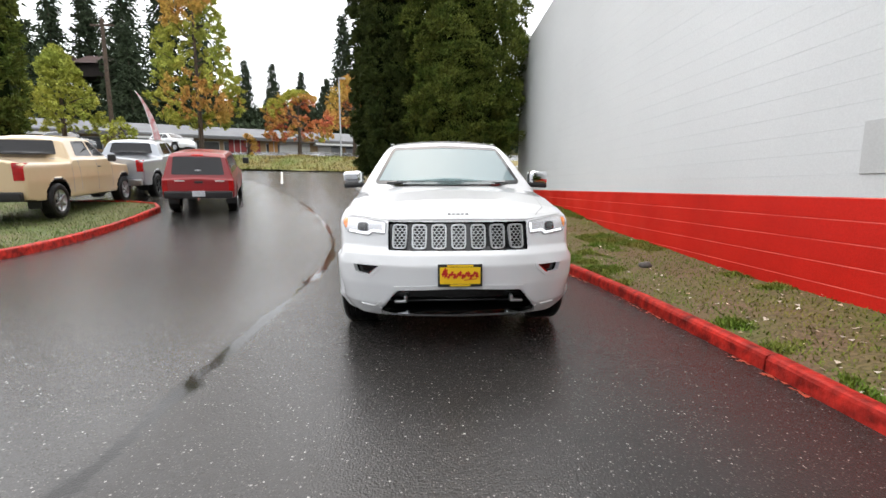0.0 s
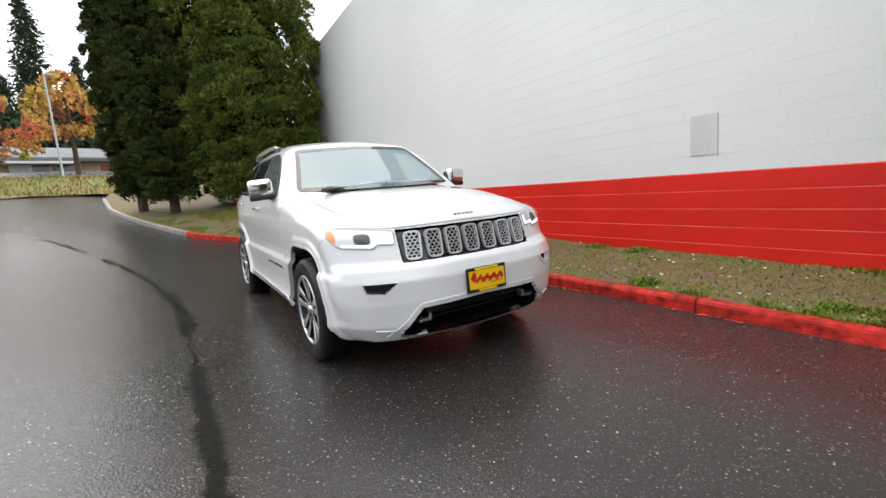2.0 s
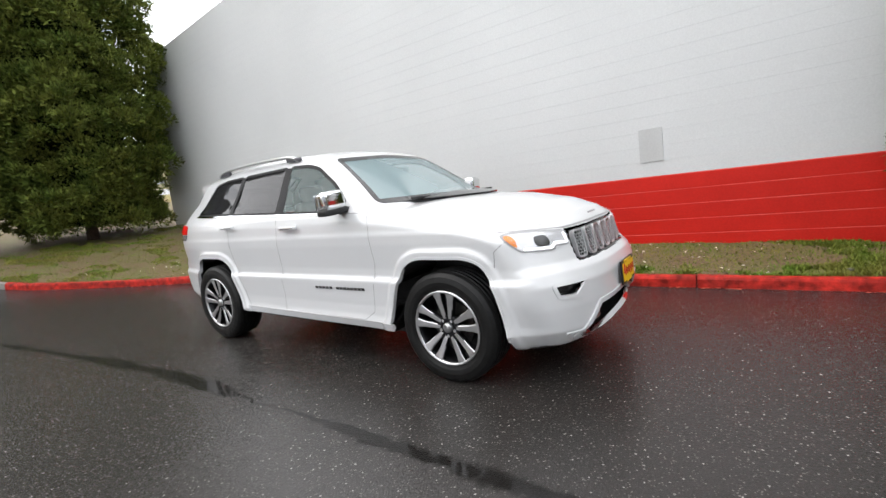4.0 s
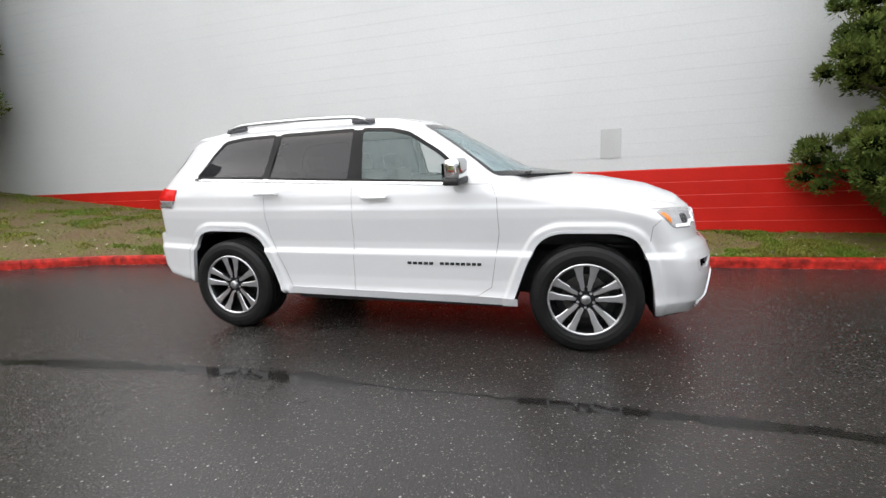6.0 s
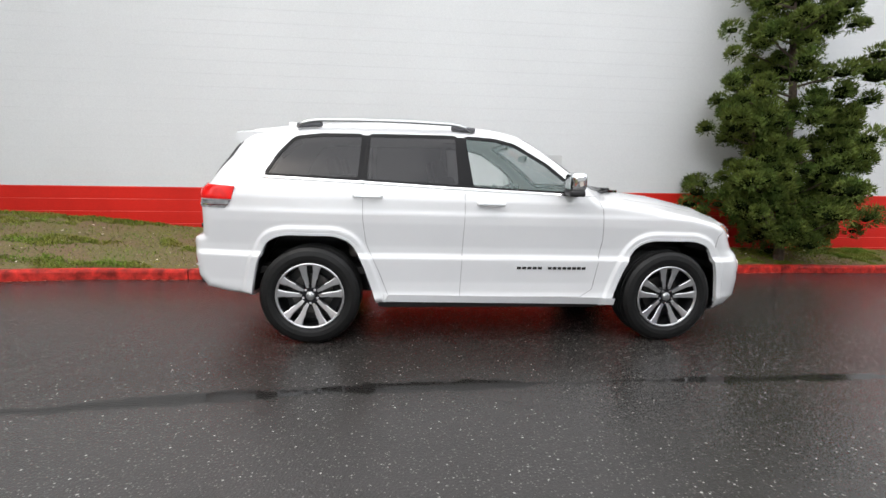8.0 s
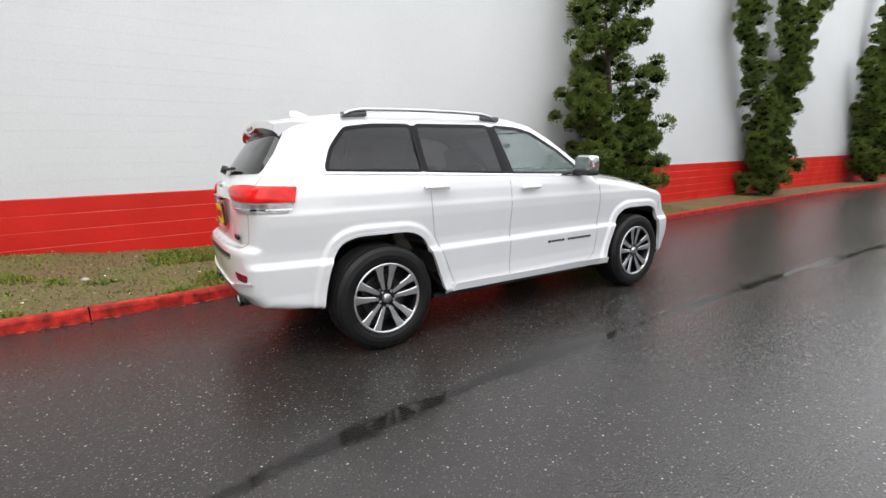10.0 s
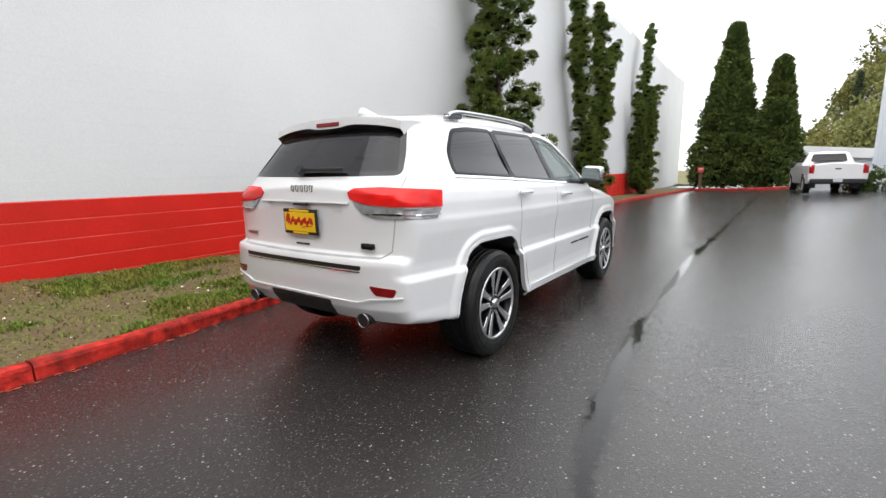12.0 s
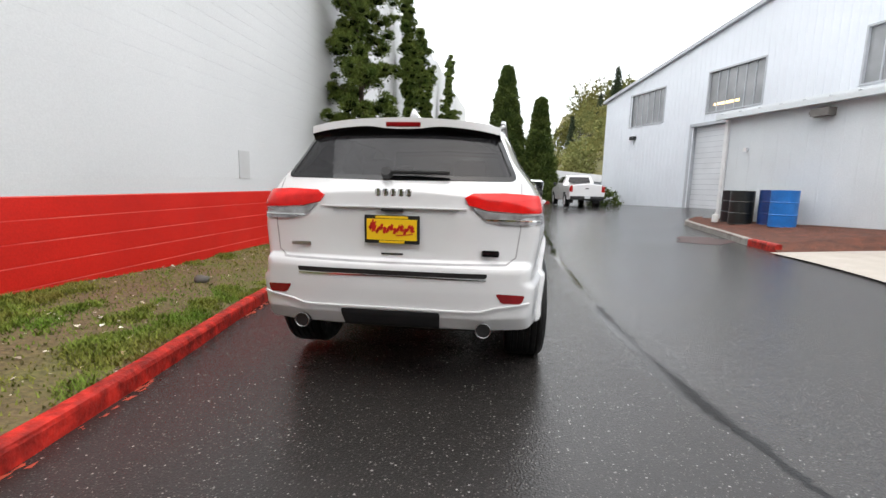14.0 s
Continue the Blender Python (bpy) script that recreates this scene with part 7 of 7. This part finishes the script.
def drum(x, y, z, colour, label, tilt=0):
    d = new("drum")
    m = mat("drum_paint", colour, 0.35, var=0.2, scale=4, fine=0.15, fine_scale=50)
    prof = [(0.0, 0.0), (0.0, 0.27), (0.012, 0.29), (0.03, 0.285), (0.28, 0.285), (0.295, 0.297), (0.31, 0.285), (0.58, 0.285), (0.595, 0.297), (0.61, 0.285), (0.86, 0.285), (0.878, 0.292), (0.885, 0.28), (0.87, 0.26), (0.87, 0.0)]
    bm = lathe(prof, 36)
    bmesh.ops.rotate(bm, cent=(0, 0, 0), matrix=Matrix.Rotation(radians(-90), 3, "Y"), verts=bm.verts)
    part("shell", bm, m, d, smooth=False)
    part("bung", cyl_bm(0.03, 0.03, (0.17, 0, 0.868), (0.17, 0, 0.885), 12), m, d)
    d.location = (x, y, z)
    return tagged(d, label, "drum", group="drums by the annex")


for s, out, c, lab in ((-1.75, 0.36, (0.012, 0.012, 0.014), "black steel drum standing on the mulch"), (-1.15, 0.70, (0.014, 0.016, 0.015), "black steel drum standing on the mulch"), (-0.52, 0.42, (0.015, 0.05, 0.20), "dark blue drum standing on the mulch"), (0.10, 0.78, (0.015, 0.17, 0.55), "bright blue plastic drum standing on the mulch")):
    p = on_face(ANNEX_P, s, out, 0)
    drum(p.x, p.y, ground_z(p.x, p.y) + 0.20, c, lab)
p = on_face(ANNEX_P, -1.75, 0.92, 0)
jug = tagged(new("plastic_jug"), "small white plastic jug leaning by the drums", "jug")
part("jug_body", join_bm(box_bm((0.14, 0.14, 0.22), (0, 0, 0.13), 0.03), cyl_bm(0.025, 0.02, (0, 0, 0.24), (0, 0, 0.30), 10)), mat("jug_white", (0.75, 0.75, 0.73), 0.4, var=0.1, scale=9), jug)
jug.location = (p.x, p.y, ground_z(p.x, p.y) + 0.2)

# sign post by the far kerb, hillside, low buildings, pole, flag
post = tagged(new("sign_post"), "short wooden post with a small red sign", "sign")
px, py = 0.35, -31.0
part("post", box_bm((0.16, 0.16, 1.3), (0, 0, 0.65), 0.01), mat("brown_timber", (0.14, 0.07, 0.045), 0.8, var=0.3, scale=5, fine=0.3, fine_scale=40), post)
part("panel", box_bm((0.36, 0.02, 0.36), (0, 0.1, 1.42), 0.004), mat("sign_red", (0.45, 0.05, 0.04), 0.5, var=0.15, scale=6), post, "small red sign panel")
part("panel_bar", box_bm((0.26, 0.004, 0.05), (0, 0.113, 1.46), 0.001), mat("sign_white", (0.7, 0.68, 0.66), 0.5, var=0.1, scale=6), post)
post.location = (px, py, ground_z(px, py))
end_kerb = tagged(new("kerb_end"), "red kerb closing the far end of the yard", "kerb", kind="structure")
kerb_run([(0.6, -31.0), (-1.5, -30.2), (-4.4, -29.6)], 2.0, lambda x, y: KERB_RED, 0.13, end_kerb)
kerb_run([(-6.4, -27.0), (-8.0, -26.2), (-9.2, -23.4), (-10.4, -20.6)], 1.6, lambda x, y: KERB_GREY, 0.13, tagged(new("kerb_shed"), "low grey kerb along the shed", "kerb", kind="structure"))
HILL = mat("hill_turf", (0.11, 0.12, 0.035), 0.9, tint=(0.17, 0.14, 0.05), scale=0.06, fine=0.5, fine_scale=1.5, bump=0.3, bump_scale=1.0)
hill = sheet("hillside", list(np.arange(-160, 121, 10.0)), list(np.arange(-300, -37, 6.0)), lambda x, y: ground_z(x, y) + 0.08 + 0.4 * noise.noise((x * 0.1, y * 0.1, 3)), HILL)
tagged(hill, "far grassy hillside turning yellow", "hillside", kind="structure")
hill2 = sheet("far_slope", list(np.arange(-200, 121, 10.0)), list(np.arange(52, 300, 6.0)), lambda x, y: ground_z(x, y) + 0.08 + 0.4 * noise.noise((x * 0.1, y * 0.1, 3)), HILL)
tagged(hill2, "far wooded slope behind the low buildings", "hillside", kind="structure")
# small white shed roof beyond the conifers
far_shed = tagged(new("far_shed"), "small white shed with a low gable beyond the conifers", "shed")
part("wall", box_bm((7, 5, 2.6), (0, 0, 1.3), 0.02), SIDING, far_shed)
bm = bmesh.new()
v = [bm.verts.new(p) for p in ((-3.8, -2.8, 2.55), (3.8, -2.8, 2.0), (3.8, 2.8, 2.0), (-3.8, 2.8, 2.55), (-3.8, -2.8, 3.3), (3.8, -2.8, 2.65), (3.8, 2.8, 2.65), (-3.8, 2.8, 3.3))]
for f in ((0, 1, 2, 3), (4, 7, 6, 5), (0, 4, 5, 1), (1, 5, 6, 2), (2, 6, 7, 3), (3, 7, 4, 0)):
    bm.faces.new([v[i] for i in f])
part("roof", bm, mat("white_roof", (0.66, 0.67, 0.68), 0.5, var=0.1, scale=1), far_shed, "pale sheet roof")
far_shed.location = (-8.0, -42.0, ground_z(-8, -42) - 0.6)
far_shed.rotation_euler = (0, 0, radians(180))

# the long low building beyond the bank
ROW_A, ROW_B = Vector((-46.0, 33.0, 0)), Vector((-2.0, 52.5, 0))
row = new("low_building")
rd = (ROW_B - ROW_A).normalized()
rn = Vector((rd.y, -rd.x, 0))
length = (ROW_B - ROW_A).length


def row_box(s0, s1, z0, z1, o0, o1):
    bm = bmesh.new()
    v = [bm.verts.new(ROW_A + rd * s + rn * o + Vector((0, 0, z))) for s in (s0, s1) for o in (o0, o1) for z in (z0, z1)]
    for f in ((0, 1, 3, 2), (4, 6, 7, 5), (0, 4, 5, 1), (2, 3, 7, 6), (0, 2, 6, 4), (1, 5, 7, 3)):
        bm.faces.new([v[i] for i in f])
    bmesh.ops.recalc_face_normals(bm, faces=bm.faces)
    return bm


ROW_WALL = mat("tan_render", (0.42, 0.30, 0.17), 0.8, var=0.25, scale=0.5, fine=0.15, fine_scale=20)
part("wall", row_box(0, length, 2.5, 6.6, -7, 0), ROW_WALL, row, "tan and brown rendered wall")
bm = bmesh.new()
for u0 in (0.0,):
    v = [bm.verts.new(ROW_A + rd * s + rn * o + Vector((0, 0, z))) for s in (-1, length + 1) for o, z in ((1.3, 6.35), (1.3, 6.55), (-3.5, 7.95), (-8.3, 6.5), (-8.3, 6.3))]
    for i in range(5):
        bm.faces.new((v[i], v[(i + 1) % 5], v[5 + (i + 1) % 5], v[5 + i]))
    bm.faces.new(v[:5])
    bm.faces.new(v[5:][::-1])
bmesh.ops.recalc_face_normals(bm, faces=bm.faces)
part("roof", bm, ROOF_GREY, row, "long grey shingle roof")
part("fascia", row_box(-1, length + 1, 6.2, 6.42, 1.25, 1.36), mat("dark_fascia", (0.09, 0.085, 0.08), 0.7, var=0.2, scale=2), row)
ROW_GLASS = mat("row_glass", (0.06, 0.07, 0.08), 0.15, var=0.4, scale=1)
ROW_WHITE = mat("row_white", (0.6, 0.6, 0.58), 0.6, var=0.15, scale=1)
ROW_RED = mat("row_red", (0.32, 0.03, 0.03), 0.5, var=0.3, scale=2)
s = 2.0
k = 0
while s < length - 3:
    w = 1.6 + 0.9 * ((k * 7) % 3) / 2
    m = ROW_RED if k in (13, 14, 15) else ROW_GLASS
    win = part("window", row_box(s, s + w, 4.9, 6.0, 0.03, 0.05), m, row)
    part("frame", row_box(s - 0.06, s + w + 0.06, 6.0, 6.08, 0.0, 0.08), ROW_WHITE, win)
    part("frame", row_box(s - 0.06, s, 4.85, 6.0, 0.0, 0.08), ROW_WHITE, win)
    part("frame", row_box(s + w, s + w + 0.06, 4.85, 6.0, 0.0, 0.08), ROW_WHITE, win)
    if k % 4 == 1:
        part("door", row_box(s + w + 0.35, s + w + 1.25, 3.6, 5.9, 0.03, 0.06), ROW_WHITE, row, "white door")
    s += w + (0.5 if k % 2 else 1.7)
    k += 1
ROW_ORANGE = mat("row_orange", (0.50, 0.24, 0.07), 0.6, var=0.2, scale=2)
for a, b, z0, z1, m, lab in ((27.2, 30.3, 4.6, 6.30, ROW_RED, "dark pink shop front"), (31.2, 32.1, 4.6, 6.35, ROW_ORANGE, "orange boarded panel"), (32.3, 35.6, 4.6, 6.25, ROW_WHITE, "white shop front"), (36.5, 38.0, 4.6, 6.2, ROW_WHITE, "white double door")):
    front = part("shop_front", row_box(a, b, z0, z1, 0.06, 0.22), m, row, lab)
    for q in np.arange(a + 0.5, b - 0.2, 0.62):
        part("post", row_box(q - 0.04, q + 0.04, z0, z1, 0.22, 0.28), ROW_WHITE, front)
for a, b in ((8, 13), (17, 24), (36, 41)):
    part("canopy", row_box(a, b, 5.95, 6.15, 0.05, 1.9), ROW_WHITE, row, "white shop canopy")
tagged(row, "long low building with a grey roof and shop fronts", "building")
hh = tagged(new("hill_house"), "small brown house on the wooded slope", "house")
for dx in (-3.4, 3.4):
    part("wall", box_bm((5.2, 5, 2.2), (dx, 0, 1.1), 0.02), mat("dark_timber", (0.03, 0.022, 0.02), 0.8, var=0.3, scale=1), hh)
    bm = bmesh.new()
    v = [bm.verts.new(p) for p in ((dx - 3.2, -3.2, 2.0), (dx + 3.2, -3.2, 2.0), (dx + 3.2, 3.2, 2.0), (dx - 3.2, 3.2, 2.0), (dx - 2.2, 0, 3.9), (dx + 2.2, 0, 3.9))]
    for f in ((0, 1, 5, 4), (1, 2, 5), (2, 3, 4, 5), (3, 0, 4), (0, 3, 2, 1)):
        bm.faces.new([v[i] for i in f])
    part("roof", bm, mat("brown_roof", (0.075, 0.04, 0.035), 0.8, var=0.3, scale=0.8), hh, "brown hipped roof")
hh.location = (-57.5, 75, 19.2)
pole = tagged(new("utility_pole"), "tall weathered wooden utility pole", "utility pole")
part("pole", cyl_bm(0.16, 0.12, (0, 0, -0.5), (0, 0, 9.5), 10), BARK, pole)
part("cross_arm", box_bm((1.6, 0.1, 0.12), (0, 0, 9.0), 0.01), BARK, pole)
pole.location = (-22.5, 28.0, ground_z(-22.5, 28.0))
lamp_post = tagged(new("lamp_post"), "slim grey metal lamp post", "lamp post")
part("pole", cyl_bm(0.06, 0.045, (0, 0, -0.3), (0, 0, 5.6), 10), TRIM_GREY, lamp_post)
part("lamp_head", box_bm((0.5, 0.2, 0.1), (0.2, 0, 5.6), 0.03), TRIM_GREY, lamp_post)
lamp_post.location = (-6.3, 27.5, ground_z(-6.3, 27.5))
flag = tagged(new("feather_banner"), "tall curved feather banner in white and red", "banner")
part("mast", limb_bm([(0, 0, 0), (-0.15, 0, 2.2), (-0.55, 0, 3.8), (-1.0, 0, 4.6)], [0.02, 0.018, 0.014, 0.01], 6), SATIN, flag)
bm = bmesh.new()
rows = []
for k in range(14):
    t = k / 13
    x = -0.02 - 0.95 * t ** 2.2
    z = 0.7 + 3.9 * t
    w = 0.42 * (1 - t) ** 0.5 + 0.06
    rows.append([bm.verts.new((x, 0.012, z)), bm.verts.new((x + w, 0.03 * math.sin(k), z - 0.1)), bm.verts.new((x, -0.004, z)), bm.verts.new((x + w, 0.03 * math.sin(k) - 0.012, z - 0.1))])
for a, b in zip(rows[:-1], rows[1:]):
    bm.faces.new((a[0], a[1], b[1], b[0]))
    bm.faces.new((a[2], b[2], b[3], a[3]))
    bm.faces.new((a[1], a[3], b[3], b[1]))
part("cloth", bm, mat("banner_cloth", (0.62, 0.55, 0.56), 0.7, tint=(0.45, 0.08, 0.09), scale=3), flag, "white cloth blotched with red")
flag.location = (-17.3, 24.0, ground_z(-17.3, 24.0))


# ---- wall blocks: courses with sunk joints, the nearest ones as pieces of their own ----
def block_shape(w, h, d, top, low=0.0, e=0.0):
    """A painted block: its upper edge slopes back and catches the sky."""
    y0, y1, z0, z1 = -w / 2, w / 2, -h / 2, h / 2
    v = [(0, y0, z0), (0, y1, z0), (0, y1, z1), (0, y0, z1), (0.0004 - d, y0 + e, z0 + low), (0.0004 - d, y1 - e, z0 + low), (0.0004 - d, y1 - e, z1 - top), (0.0004 - d, y0 + e, z1 - top),
         (-d, y0 + 2 * e, z0 + low * 2), (-d, y1 - 2 * e, z0 + low * 2), (-d, y1 - 2 * e, z1 - top * 1.3), (-d, y0 + 2 * e, z1 - top * 1.3)]
    f = [(8, 11, 10, 9), (4, 8, 9, 5), (5, 9, 10, 6), (6, 10, 11, 7), (7, 11, 8, 4), (0, 4, 5, 1), (1, 5, 6, 2), (2, 6, 7, 3), (3, 7, 4, 0)]
    return v, f


BW, BH = 0.4, 0.2032
shapes = {"red": block_shape(BW, BH, 0.0085, 0.0085), "white": block_shape(BW, BH, 0.0022, 0.0024)}
near_mesh = {}
# the courses' upper edges are a paler red in stretches, sky light painted in
RED_EDGE = mat("skylit_red_edge", (0.78, 0.13, 0.10), 0.5, tint=(0.64, 0.022, 0.014), scale=2.2, fine=0.1, fine_scale=40, world=True)
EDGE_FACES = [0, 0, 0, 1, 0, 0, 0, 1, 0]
for key, m in (("red", WALL_RED), ("white", WALL_WHITE)):
    me = bpy.data.meshes.new("block")
    me.from_pydata(shapes[key][0], [], shapes[key][1])
    me.materials.append(m)
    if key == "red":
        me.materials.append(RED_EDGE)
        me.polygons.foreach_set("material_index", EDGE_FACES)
    near_mesh[key] = me
rest = {"red": ([], []), "white": ([], [])}
face_x = WALL_X + 0.0035
row0 = -7
while True:
    zc = RED_TOP + BH * (row0 + 0.5)
    if zc - BH / 2 > 10:
        break
    key = "red" if row0 < 0 else "white"
    shift = (row0 % 2) * BW / 2
    for k in range(145):
        yc = -45 + shift + BW * (k + 0.5)
        if yc > WALL_END - 0.2 or zc + BH / 2 > wall_top(yc) - 0.02 or zc + BH / 2 < lerp_at(yc, WALL_FOOT) - 0.02:
            continue
        kk = "white" if key == "red" and yc < -31 else key
        if -4.2 < yc < 4.2 and row0 < 7:
            ob = new("block", near_mesh[kk])
            ob.parent = wall_red if key == "red" else wall
            ob.location = (face_x, yc, zc)
        else:
            vs, fs = rest[kk]
            block_v, block_f = shapes[kk]
            b = len(vs)
            vs.extend((face_x + x, yc + y, zc + z) for x, y, z in block_v)
            fs.extend(tuple(b + i for i in f) for f in block_f)
    row0 += 1
for key, parent, m in (("red", wall_red, WALL_RED), ("white", wall, WALL_WHITE)):
    ob = mesh_object("block_courses", *rest[key], m)
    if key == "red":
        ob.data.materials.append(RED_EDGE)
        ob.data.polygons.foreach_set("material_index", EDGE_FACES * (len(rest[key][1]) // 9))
    ob.parent = parent
    tagged(ob, "painted concrete block courses", kind="stuff")
